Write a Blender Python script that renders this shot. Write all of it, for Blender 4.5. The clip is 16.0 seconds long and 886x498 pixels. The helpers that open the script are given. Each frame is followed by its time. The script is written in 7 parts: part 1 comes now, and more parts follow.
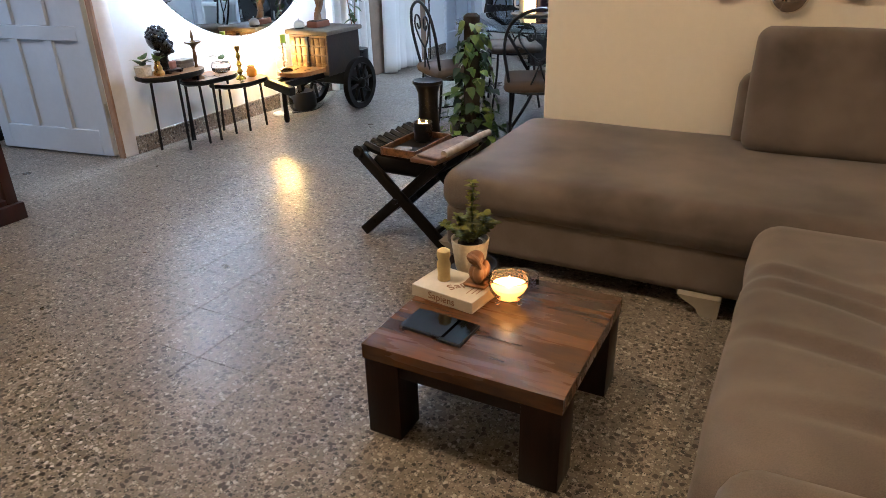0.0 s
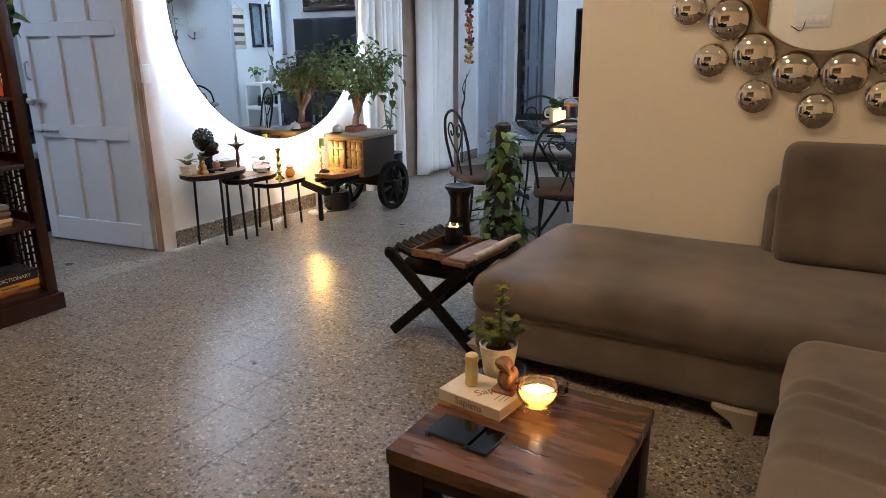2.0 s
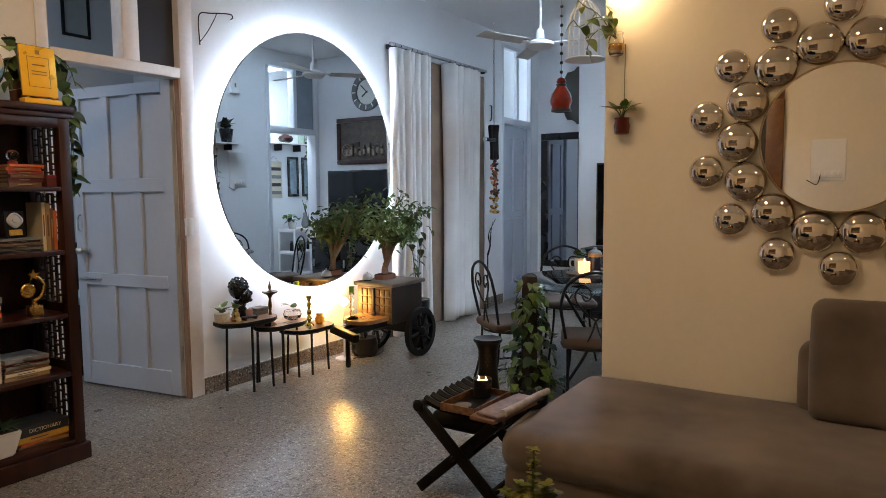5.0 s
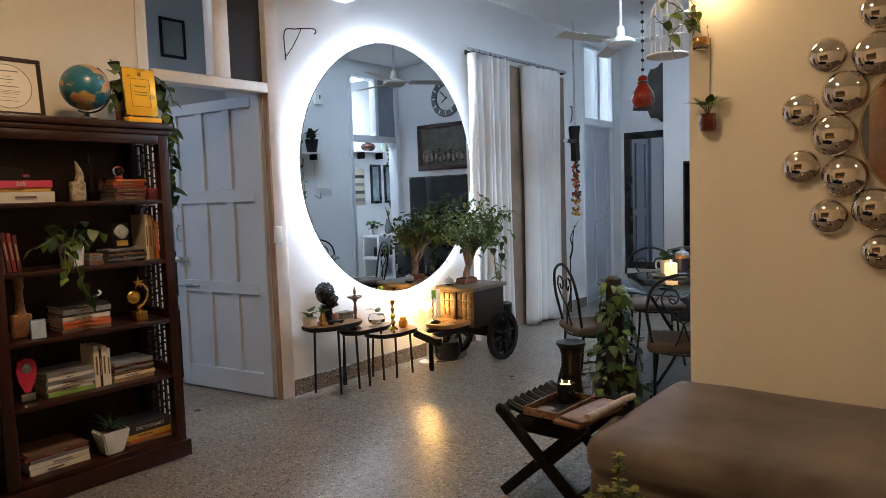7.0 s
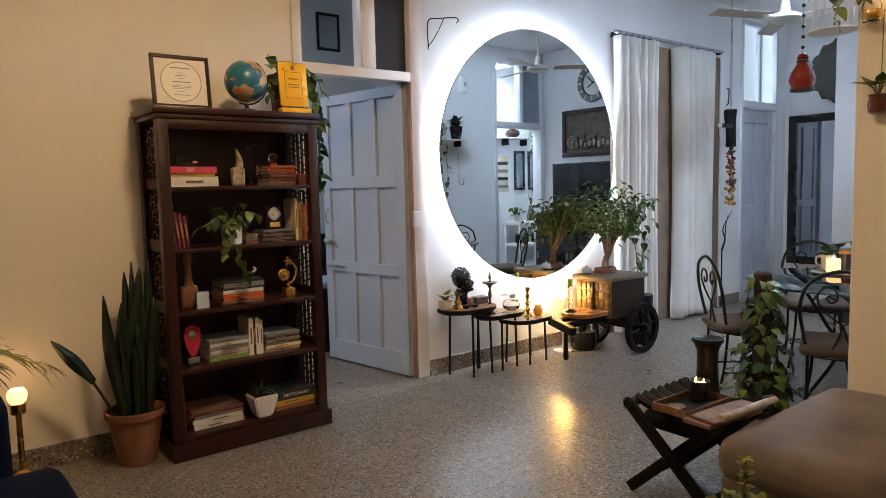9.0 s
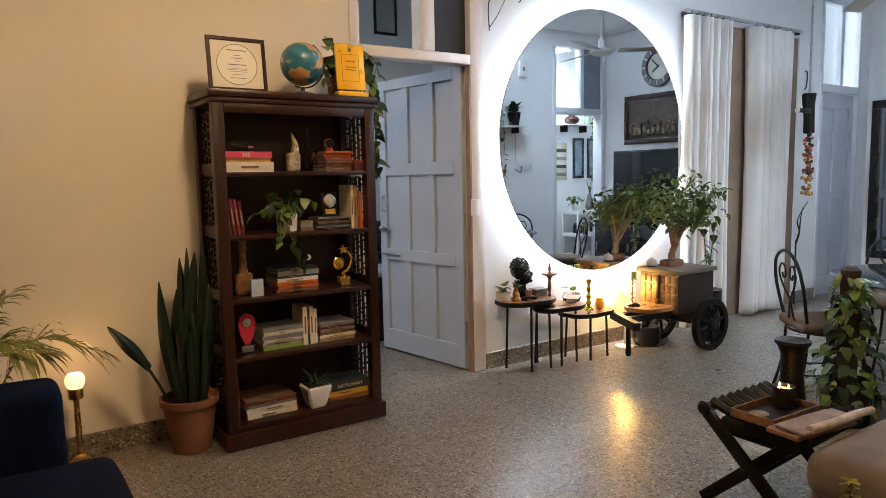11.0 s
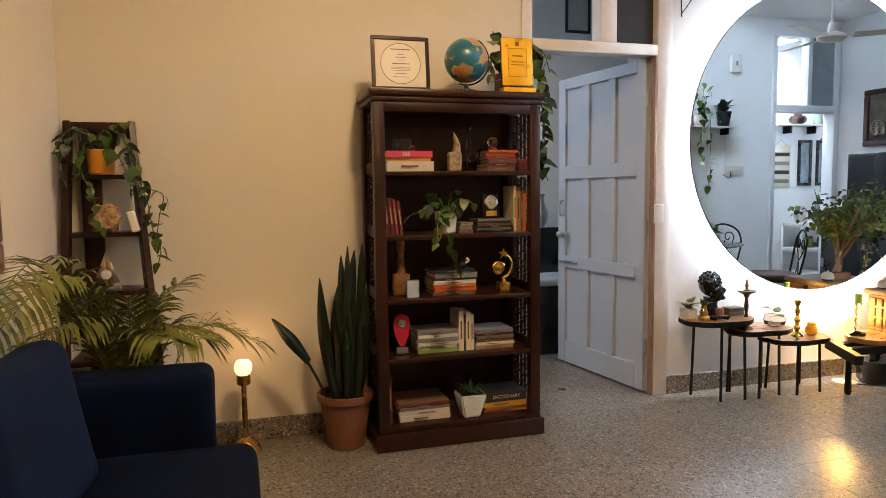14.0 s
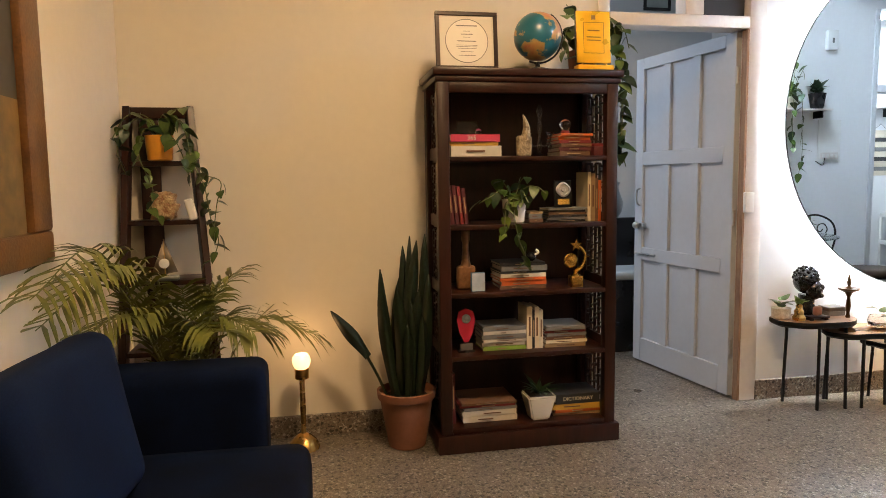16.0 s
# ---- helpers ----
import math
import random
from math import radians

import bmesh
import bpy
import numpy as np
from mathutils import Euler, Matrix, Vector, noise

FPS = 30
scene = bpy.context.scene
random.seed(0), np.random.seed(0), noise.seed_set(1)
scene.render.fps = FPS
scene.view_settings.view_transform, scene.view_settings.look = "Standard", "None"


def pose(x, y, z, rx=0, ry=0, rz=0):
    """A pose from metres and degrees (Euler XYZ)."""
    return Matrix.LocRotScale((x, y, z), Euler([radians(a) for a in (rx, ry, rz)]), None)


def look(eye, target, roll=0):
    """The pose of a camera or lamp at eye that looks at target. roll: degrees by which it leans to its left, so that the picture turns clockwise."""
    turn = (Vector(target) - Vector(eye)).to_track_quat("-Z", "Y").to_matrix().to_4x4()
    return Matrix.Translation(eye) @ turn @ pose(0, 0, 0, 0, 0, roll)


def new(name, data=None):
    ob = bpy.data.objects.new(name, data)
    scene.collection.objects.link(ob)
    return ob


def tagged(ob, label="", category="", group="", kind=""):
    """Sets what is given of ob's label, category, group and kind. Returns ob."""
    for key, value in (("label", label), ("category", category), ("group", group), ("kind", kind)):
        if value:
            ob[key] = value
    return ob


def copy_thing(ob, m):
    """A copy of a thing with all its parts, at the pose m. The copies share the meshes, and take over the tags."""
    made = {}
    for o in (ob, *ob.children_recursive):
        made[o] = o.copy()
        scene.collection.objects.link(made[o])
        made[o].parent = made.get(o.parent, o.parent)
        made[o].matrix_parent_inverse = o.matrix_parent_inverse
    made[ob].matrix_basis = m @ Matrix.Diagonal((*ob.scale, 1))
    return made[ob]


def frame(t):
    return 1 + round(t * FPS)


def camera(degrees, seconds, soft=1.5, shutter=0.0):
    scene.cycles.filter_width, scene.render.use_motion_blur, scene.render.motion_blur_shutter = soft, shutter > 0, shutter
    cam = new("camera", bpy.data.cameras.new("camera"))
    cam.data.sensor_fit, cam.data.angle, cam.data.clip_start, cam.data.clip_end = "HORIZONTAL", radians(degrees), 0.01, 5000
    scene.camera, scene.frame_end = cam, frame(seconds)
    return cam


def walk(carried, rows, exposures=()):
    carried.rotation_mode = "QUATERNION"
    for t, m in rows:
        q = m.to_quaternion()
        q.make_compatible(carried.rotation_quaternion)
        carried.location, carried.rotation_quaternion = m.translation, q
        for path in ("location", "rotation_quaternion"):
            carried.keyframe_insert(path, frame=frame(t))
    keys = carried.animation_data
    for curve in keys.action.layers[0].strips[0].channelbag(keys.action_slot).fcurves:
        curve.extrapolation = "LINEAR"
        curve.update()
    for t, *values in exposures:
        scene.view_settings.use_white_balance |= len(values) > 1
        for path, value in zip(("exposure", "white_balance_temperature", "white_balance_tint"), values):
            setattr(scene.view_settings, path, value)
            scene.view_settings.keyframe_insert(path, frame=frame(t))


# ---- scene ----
cam = camera(66.1, 16.0, soft=0.8)
PATH = [
    (0, (-0.048, -0.052, 1.272), (-0.901, 1.55, 0.432), -1.3),
    (0.5, (-0.05, -0.057, 1.278), (-0.925, 1.561, 0.492), -0.7),
    (1, (-0.047, -0.065, 1.288), (-0.949, 1.563, 0.556), -0.5),
    (1.5, (-0.051, -0.061, 1.289), (-0.991, 1.574, 0.622), -0.8),
    (2, (-0.05, -0.064, 1.295), (-1.018, 1.591, 0.724), -0.5),
    (2.5, (-0.055, -0.081, 1.311), (-1.036, 1.594, 0.829), -0.2),
    (3, (-0.045, -0.076, 1.322), (-1.057, 1.605, 0.934), -0.7),
    (3.5, (-0.042, -0.082, 1.333), (-1.068, 1.609, 1.033), -0.7),
    (5.8, (-0.047, -0.12, 1.371), (-1.172, 1.528, 1.24), -1.3),
    (6, (-0.044, -0.115, 1.364), (-1.199, 1.513, 1.233), -1.4),
    (6.5, (-0.04, -0.112, 1.364), (-1.233, 1.486, 1.215), -1.8),
    (7, (-0.031, -0.12, 1.365), (-1.291, 1.426, 1.213), -1.9),
    (7.5, (-0.015, -0.118, 1.368), (-1.348, 1.364, 1.203), -1.5),
    (8, (0.007, -0.104, 1.367), (-1.42, 1.286, 1.193), -0.9),
    (8.5, (0.027, -0.089, 1.364), (-1.476, 1.219, 1.193), -1.3),
    (9, (0.041, -0.083, 1.365), (-1.518, 1.156, 1.186), -1.4),
    (9.5, (0.062, -0.084, 1.369), (-1.535, 1.106, 1.187), -1.4),
    (12, (-0.226, 0.055, 1.321), (-1.931, 1.081, 1.125), -1.9),
    (12.5, (-0.239, 0.099, 1.293), (-2.003, 1.024, 1.117), -2.4),
    (13, (-0.214, 0.19, 1.293), (-2.044, 0.965, 1.074), -1.1),
    (13.5, (-0.189, 0.257, 1.307), (-2.06, 0.937, 1.114), -0.9),
    (14, (-0.188, 0.3, 1.312), (-2.099, 0.867, 1.137), -0.7),
    (14.5, (-0.188, 0.343, 1.313), (-2.116, 0.842, 1.134), -0.9),
    (15, (-0.198, 0.37, 1.299), (-2.137, 0.814, 1.09), -0.8),
    (15.5, (-0.261, 0.369, 1.292), (-2.212, 0.758, 1.088), -0.7),
    (16, (-0.39, 0.361, 1.293), (-2.345, 0.734, 1.093), -0.8),
]
walk(cam, [(t, look(e, g, r)) for t, e, g, r in PATH], exposures=[(0, -0.10, 5250, 8), (1.5, -0.22, 5450, 9), (3, -0.76, 5800, 10), (6.5, -0.88, 5950, 10), (8.0, -0.68, 6050, 10), (8.5, -0.68, 6050, 10), (9.5, -0.58, 6150, 10), (13, -0.42, 6300, 10), (16, -0.20, 6500, 10)])

# ---- light ----
world = bpy.data.worlds.new("world")
scene.world = world
world.use_nodes = True
_wn = world.node_tree
_sky = _wn.nodes.new("ShaderNodeTexSky")
_sky.sky_type, _sky.sun_disc = "NISHITA", False
_sky.sun_elevation, _sky.sun_rotation = radians(12), radians(200)
_wn.links.new(_sky.outputs[0], _wn.nodes["Background"].inputs[0])
_wn.nodes["Background"].inputs[1].default_value = 0.1

SHADE_GLOW = 34.0      # glass shade of the wall lamp
LED_GLOW = 205.0        # strip behind the round mirror
PANEL_GLOW = 430.0     # added ceiling panel, unseen, that brightens the dining room
NEXT_ROOM = 46.0       # added unseen light for the room behind the door
KITCHEN = 110.0
ROUND_GLOW = 250.0     # added warm ceiling lights, unseen, over the living room


def lamp(name, kind, where, power, colour, size=0.1, turn=(0, 0, 0)):
    data = bpy.data.lights.new(name, kind)
    data.energy, data.color = power, colour
    if kind == "AREA":
        data.shape, data.size = "SQUARE", size
    else:
        data.shadow_soft_size = size
    ob = new(name, data)
    ob.location, ob.rotation_euler = where, [radians(a) for a in turn]
    return ob


# Added area light: the source of the next room's cool light is unseen.
lamp("next_room_lamp", "AREA", (-5.2, 1.0, 3.1), NEXT_ROOM, (0.72, 0.85, 1.0), 0.6)
# Added too: no lamp is seen here, this one makes the kitchen bright.
lamp("kitchen_lamp", "AREA", (-0.25, 6.7, 3.1), KITCHEN, (0.85, 0.93, 1.0), 0.6)


# ---- materials ----
def mat(name, col, rough=0.5, metal=0.0, var=0.15, scale=6.0, fine=60.0, bump=0.1, dist=0.002, col2=None, stretch=(1, 1, 1), spec=0.5, sheen=0.0, coat=0.0, per=0.0, rvar=0.1):
    """A surface with large stains, fine grain, a little bump and, with per, a shift of tone from piece to piece."""
    m = bpy.data.materials.new(name)
    m.use_nodes = True
    nt = m.node_tree
    n, lk = nt.nodes, nt.links.new
    b = n["Principled BSDF"]
    geo = n.new("ShaderNodeNewGeometry")
    mp = n.new("ShaderNodeMapping")
    mp.inputs["Scale"].default_value = stretch
    lk(geo.outputs["Position"], mp.inputs["Vector"])
    big, small = n.new("ShaderNodeTexNoise"), n.new("ShaderNodeTexNoise")
    for t, s, d in ((big, scale, 4), (small, fine, 3)):
        t.inputs["Scale"].default_value, t.inputs["Detail"].default_value = s, d
        lk(mp.outputs[0], t.inputs["Vector"])
    add = n.new("ShaderNodeMath")
    add.operation = "MULTIPLY_ADD"
    lk(small.outputs[0], add.inputs[0])
    add.inputs[1].default_value = 0.45
    lk(big.outputs[0], add.inputs[2])
    ramp = n.new("ShaderNodeMapRange")
    ramp.inputs["From Min"].default_value, ramp.inputs["From Max"].default_value = 0.45, 1.0
    lk(add.outputs[0], ramp.inputs["Value"])
    mix = n.new("ShaderNodeMix")
    mix.data_type = "RGBA"
    c2 = col2 or [c * (1 - var) for c in col]
    c1 = col if col2 else [min(1, c * (1 + var * 0.6)) for c in col]
    mix.inputs[6].default_value, mix.inputs[7].default_value = (*c2, 1), (*c1, 1)
    lk(ramp.outputs[0], mix.inputs[0])
    last = mix.outputs[2]
    if per:
        info = n.new("ShaderNodeObjectInfo")
        hsv = n.new("ShaderNodeHueSaturation")
        mr = n.new("ShaderNodeMapRange")
        mr.inputs["To Min"].default_value, mr.inputs["To Max"].default_value = 1 - per, 1 + per
        lk(info.outputs["Random"], mr.inputs["Value"])
        lk(mr.outputs[0], hsv.inputs["Value"])
        lk(last, hsv.inputs["Color"])
        last = hsv.outputs[0]
    lk(last, b.inputs["Base Color"])
    rr = n.new("ShaderNodeMapRange")
    rr.inputs["To Min"].default_value, rr.inputs["To Max"].default_value = max(0, rough - rvar), min(1, rough + rvar)
    lk(big.outputs[0], rr.inputs["Value"])
    lk(rr.outputs[0], b.inputs["Roughness"])
    b.inputs["Metallic"].default_value = metal
    b.inputs["Specular IOR Level"].default_value = spec
    b.inputs["Sheen Weight"].default_value = sheen
    b.inputs["Coat Weight"].default_value = coat
    b.inputs["Coat Roughness"].default_value = 0.15
    if bump:
        bp = n.new("ShaderNodeBump")
        bp.inputs["Strength"].default_value, bp.inputs["Distance"].default_value = bump, dist
        lk(add.outputs[0], bp.inputs["Height"])
        lk(bp.outputs[0], b.inputs["Normal"])
    return m


def glow(name, col, strength):
    m = bpy.data.materials.new(name)
    m.use_nodes = True
    b = m.node_tree.nodes["Principled BSDF"]
    b.inputs["Base Color"].default_value = (0.8, 0.8, 0.8, 1)
    b.inputs["Emission Color"].default_value, b.inputs["Emission Strength"].default_value = (*col, 1), strength
    return m


def glass(name, col=(1, 1, 1), rough=0.02):
    m = bpy.data.materials.new(name)
    m.use_nodes = True
    b = m.node_tree.nodes["Principled BSDF"]
    b.inputs["Base Color"].default_value, b.inputs["Roughness"].default_value = (*col, 1), rough
    b.inputs["Transmission Weight"].default_value, b.inputs["IOR"].default_value = 1.0, 1.45
    return m


def terrazzo(name, base, gloss, tint=0.05):
    """Cement matrix with pale, brown and black marble chips; each tile a little different."""
    m = bpy.data.materials.new(name)
    m.use_nodes = True
    nt = m.node_tree
    n, lk = nt.nodes, nt.links.new
    b = n["Principled BSDF"]
    geo = n.new("ShaderNodeNewGeometry")
    warp = n.new("ShaderNodeTexNoise")
    warp.inputs["Scale"].default_value = 70
    lk(geo.outputs["Position"], warp.inputs["Vector"])
    off = n.new("ShaderNodeVectorMath")
    off.operation = "MULTIPLY_ADD"
    lk(warp.outputs["Color"], off.inputs[0])
    off.inputs[1].default_value = (0.011, 0.011, 0.011)
    lk(geo.outputs["Position"], off.inputs[2])
    last = None
    mot = n.new("ShaderNodeTexNoise")
    mot.inputs["Scale"].default_value, mot.inputs["Detail"].default_value = 3.0, 5
    lk(geo.outputs["Position"], mot.inputs["Vector"])
    mm = n.new("ShaderNodeMix")
    mm.data_type = "RGBA"
    mm.inputs[6].default_value, mm.inputs[7].default_value = (*[c * 0.66 for c in base], 1), (*[c * 1.25 for c in base], 1)
    lk(mot.outputs[0], mm.inputs[0])
    last = mm.outputs[2]
    for scale, cut, cols in ((72, 0.48, [(0.0, (0.245, 0.210, 0.172)), (0.26, (0.145, 0.118, 0.092)), (0.46, (0.40, 0.37, 0.325)), (0.60, (0.21, 0.178, 0.144)), (0.82, (0.030, 0.024, 0.020)), (0.93, (0.008, 0.007, 0.006))]),
                             (150, 0.36, [(0.0, (0.33, 0.305, 0.265)), (0.38, (0.145, 0.124, 0.1)), (0.66, (0.016, 0.014, 0.012))])):
        v = n.new("ShaderNodeTexVoronoi")
        v.inputs["Scale"].default_value = scale
        lk(off.outputs[0], v.inputs["Vector"])
        less = n.new("ShaderNodeMath")
        less.operation = "LESS_THAN"
        lk(v.outputs["Distance"], less.inputs[0])
        less.inputs[1].default_value = cut
        sep = n.new("ShaderNodeSeparateColor")
        lk(v.outputs["Color"], sep.inputs[0])
        cr = n.new("ShaderNodeValToRGB")
        cr.color_ramp.interpolation = "CONSTANT"
        while len(cr.color_ramp.elements) < len(cols):
            cr.color_ramp.elements.new(0.5)
        for e, (p, c) in zip(cr.color_ramp.elements, cols):
            e.position, e.color = p, (*c, 1)
        lk(sep.outputs[0], cr.inputs[0])
        mx = n.new("ShaderNodeMix")
        mx.data_type = "RGBA"
        lk(less.outputs[0], mx.inputs[0])
        lk(last, mx.inputs[6])
        lk(cr.outputs[0], mx.inputs[7])
        last = mx.outputs[2]
    # sparse large dark marble pieces
    big = n.new("ShaderNodeTexVoronoi")
    big.inputs["Scale"].default_value = 44
    lk(off.outputs[0], big.inputs["Vector"])
    near, pick, both = [n.new("ShaderNodeMath") for _ in range(3)]
    near.operation, pick.operation, both.operation = "LESS_THAN", "GREATER_THAN", "MULTIPLY"
    lk(big.outputs["Distance"], near.inputs[0])
    near.inputs[1].default_value = 0.36
    hue = n.new("ShaderNodeSeparateColor")
    lk(big.outputs["Color"], hue.inputs[0])
    lk(hue.outputs[1], pick.inputs[0])
    pick.inputs[1].default_value = 0.66
    lk(near.outputs[0], both.inputs[0])
    lk(pick.outputs[0], both.inputs[1])
    chip = n.new("ShaderNodeMix")
    chip.data_type = "RGBA"
    lk(both.outputs[0], chip.inputs[0])
    lk(last, chip.inputs[6])
    chip.inputs[7].default_value = (0.030, 0.021, 0.016, 1)
    last = chip.outputs[2]
    info = n.new("ShaderNodeObjectInfo")
    mr = n.new("ShaderNodeMapRange")
    mr.inputs["To Min"].default_value, mr.inputs["To Max"].default_value = 1 - tint * 2, 1 + tint
    lk(info.outputs["Random"], mr.inputs["Value"])
    hsv = n.new("ShaderNodeHueSaturation")
    lk(mr.outputs[0], hsv.inputs["Value"])
    lk(last, hsv.inputs["Color"])
    lk(hsv.outputs[0], b.inputs["Base Color"])
    b.inputs["Specular IOR Level"].default_value = 0.75
    rr = n.new("ShaderNodeMapRange")
    rr.inputs["To Min"].default_value, rr.inputs["To Max"].default_value = gloss - 0.07, gloss + 0.1
    lk(mot.outputs[0], rr.inputs["Value"])
    lk(rr.outputs[0], b.inputs["Roughness"])
    bp = n.new("ShaderNodeBump")
    bp.inputs["Strength"].default_value, bp.inputs["Distance"].default_value = 0.12, 0.002
    lk(warp.outputs[0], bp.inputs["Height"])
    lk(bp.outputs[0], b.inputs["Normal"])
    return m


TERRAZZO = terrazzo("terrazzo", (0.165, 0.138, 0.110), 0.29, 0.04)
SKIRT = terrazzo("terrazzo_skirting", (0.17, 0.13, 0.095), 0.5)
GROUT = mat("joint_cement", (0.10, 0.085, 0.07), 0.8)
WALL = mat("cream_distemper", (0.72, 0.66, 0.56), 0.75, var=0.05, scale=1.2, fine=25, bump=0.25, dist=0.004)
WALLC = mat("white_distemper", (0.74, 0.75, 0.77), 0.75, var=0.05, scale=1.2, fine=25, bump=0.25, dist=0.004)
CEIL = mat("ceiling_whitewash", (0.78, 0.78, 0.78), 0.85, var=0.05, scale=1.5, bump=0.2)
DOORPAINT = mat("blue_grey_door_enamel", (0.47, 0.505, 0.575), 0.38, var=0.08, scale=2.5, fine=30, bump=0.15, dist=0.002)
PAINT = mat("grey_white_gloss_paint", (0.62, 0.64, 0.68), 0.35, var=0.06, scale=3, fine=30, bump=0.15, dist=0.002)
TRIM = mat("white_enamel_paint", (0.74, 0.70, 0.68), 0.35, var=0.1, scale=5, fine=40, bump=0.2, dist=0.002)
DARKMESH = mat("dark_mesh_panel", (0.03, 0.03, 0.035), 0.7, fine=300, bump=0.3)
ROSE = mat("dark_rosewood", (0.036, 0.0085, 0.0040), 0.34, col2=(0.010, 0.0028, 0.0016), scale=3, fine=25, stretch=(6, 6, 0.6), bump=0.12, coat=0.04, spec=0.35)
EBONY = mat("black_stained_wood", (0.0048, 0.0036, 0.003), 0.5, var=0.4, scale=8, fine=60, bump=0.3, spec=0.2)
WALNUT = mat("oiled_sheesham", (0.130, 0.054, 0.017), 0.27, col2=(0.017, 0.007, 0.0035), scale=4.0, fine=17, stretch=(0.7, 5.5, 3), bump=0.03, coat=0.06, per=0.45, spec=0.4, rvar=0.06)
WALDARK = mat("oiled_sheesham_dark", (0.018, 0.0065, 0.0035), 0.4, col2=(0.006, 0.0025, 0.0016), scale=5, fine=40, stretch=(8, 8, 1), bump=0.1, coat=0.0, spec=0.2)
LIVEEDGE = mat("honey_live_edge_wood", (0.36, 0.17, 0.05), 0.3, col2=(0.16, 0.06, 0.02), scale=6, fine=40, stretch=(4, 1, 1), bump=0.1, coat=0.3)
CARTWOOD = mat("aged_carved_wood", (0.032, 0.017, 0.008), 0.5, col2=(0.007, 0.004, 0.0025), scale=8, fine=70, bump=0.5, dist=0.004)
CARTTOP = mat("weathered_lid_wood", (0.15, 0.122, 0.092), 0.65, col2=(0.08, 0.062, 0.046), scale=6, fine=50, stretch=(1, 5, 1), bump=0.4)
VELVET = mat("taupe_velvet", (0.172, 0.138, 0.119), 0.85, col2=(0.044, 0.034, 0.029), scale=3.2, fine=420, bump=0.10, dist=0.001, sheen=0.22, spec=0.15)
NAVY = mat("navy_velvet", (0.0026, 0.0078, 0.027), 0.9, col2=(0.0007, 0.0019, 0.0062), scale=5, fine=220, bump=0.25, sheen=0.0, spec=0.1)
IRON = mat("black_wrought_iron", (0.006, 0.006, 0.0065), 0.42, metal=0.15, spec=0.35, var=0.3, fine=120, bump=0.3)
LEATHER = mat("matt_black_leather", (0.004, 0.0034, 0.003), 0.6, spec=0.2, fine=200, bump=0.3)
BRASS = mat("aged_brass", (0.62, 0.38, 0.12), 0.28, metal=1.0, var=0.25, scale=15, bump=0.1)
GOLD = mat("gilt_metal", (0.80, 0.52, 0.14), 0.25, metal=1.0, var=0.15)
GOLDPLATE = mat("gold_acrylic_plate", (0.90, 0.50, 0.02), 0.3, metal=0.3, var=0.08, scale=9)
CHROME = mat("silvered_convex_glass", (0.80, 0.74, 0.66), 0.05, metal=1.0, var=0.04, bump=0.0, rvar=0.03)
SILVER = mat("mirror_silver", (0.80, 0.84, 0.86), 0.0, metal=1.0, var=0.0, bump=0.0, rvar=0.0)
STEEL = mat("brushed_steel", (0.5, 0.5, 0.5), 0.3, metal=1.0)
TERRA = mat("terracotta", (0.20, 0.078, 0.042), 0.75, var=0.2, scale=7, bump=0.3)
SOIL = mat("potting_soil", (0.03, 0.02, 0.013), 0.95, var=0.4, fine=150, bump=0.8, dist=0.01)
LEAF = mat("pothos_leaf", (0.072, 0.125, 0.018), 0.38, col2=(0.026, 0.055, 0.008), scale=14, fine=80, bump=0.1, per=0.35)
LEAFY = mat("young_leaf", (0.16, 0.22, 0.035), 0.4, col2=(0.07, 0.12, 0.018), scale=14, bump=0.1, per=0.3)
LEAFD = mat("dark_leaf", (0.022, 0.055, 0.016), 0.4, col2=(0.012, 0.028, 0.010), scale=14, fine=60, bump=0.1, per=0.3)
SNAKE = mat("snake_plant_leaf", (0.012, 0.025, 0.009), 0.5, col2=(0.003, 0.008, 0.004), scale=14, fine=60, stretch=(1, 1, 4), bump=0.1)
PALM = mat("palm_leaf", (0.22, 0.225, 0.040), 0.4, col2=(0.065, 0.078, 0.014), scale=8, bump=0.1)
BARK = mat("ficus_bark", (0.22, 0.13, 0.075), 0.8, var=0.35, scale=20, bump=0.6, dist=0.006)
VINE = mat("vine_stem", (0.10, 0.12, 0.04), 0.6)
MOSS = mat("coir_moss_pole", (0.035, 0.024, 0.014), 0.95, var=0.5, fine=160, bump=1.0, dist=0.01)
CLOTH = mat("grey_white_curtain", (0.70, 0.685, 0.66), 0.85, var=0.10, scale=3, fine=300, bump=0.15)
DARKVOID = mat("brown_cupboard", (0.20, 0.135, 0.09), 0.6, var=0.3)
WHITE = mat("white_plastic", (0.75, 0.75, 0.74), 0.35, var=0.05, bump=0.05)
CERAMIC = mat("white_ceramic", (0.72, 0.69, 0.63), 0.2, var=0.05, coat=0.3)
CARVED = mat("ivory_patterned_ceramic", (0.68, 0.58, 0.44), 0.45, col2=(0.40, 0.33, 0.24), scale=60, fine=140, bump=1.0, dist=0.004)
BLACK = mat("black_lacquer", (0.005, 0.005, 0.006), 0.28, var=0.2, coat=0.3)
SCREEN = mat("black_screen", (0.004, 0.004, 0.005), 0.06, var=0.1, bump=0.0, rvar=0.02)
PAPER = mat("book_pages", (0.62, 0.55, 0.43), 0.8, var=0.12, fine=400, stretch=(1, 1, 8), bump=0.3)
CUSHION = mat("brown_seat_fabric", (0.085, 0.058, 0.042), 0.85, fine=200, bump=0.3)
REDGLASS = mat("red_glazed_glass", (0.20, 0.014, 0.009), 0.12, var=0.35, scale=15, coat=0.5)
CLEAR = glass("clear_glass")
BLUEGLASS = glass("pale_lilac_glass", (0.85, 0.85, 1.0))
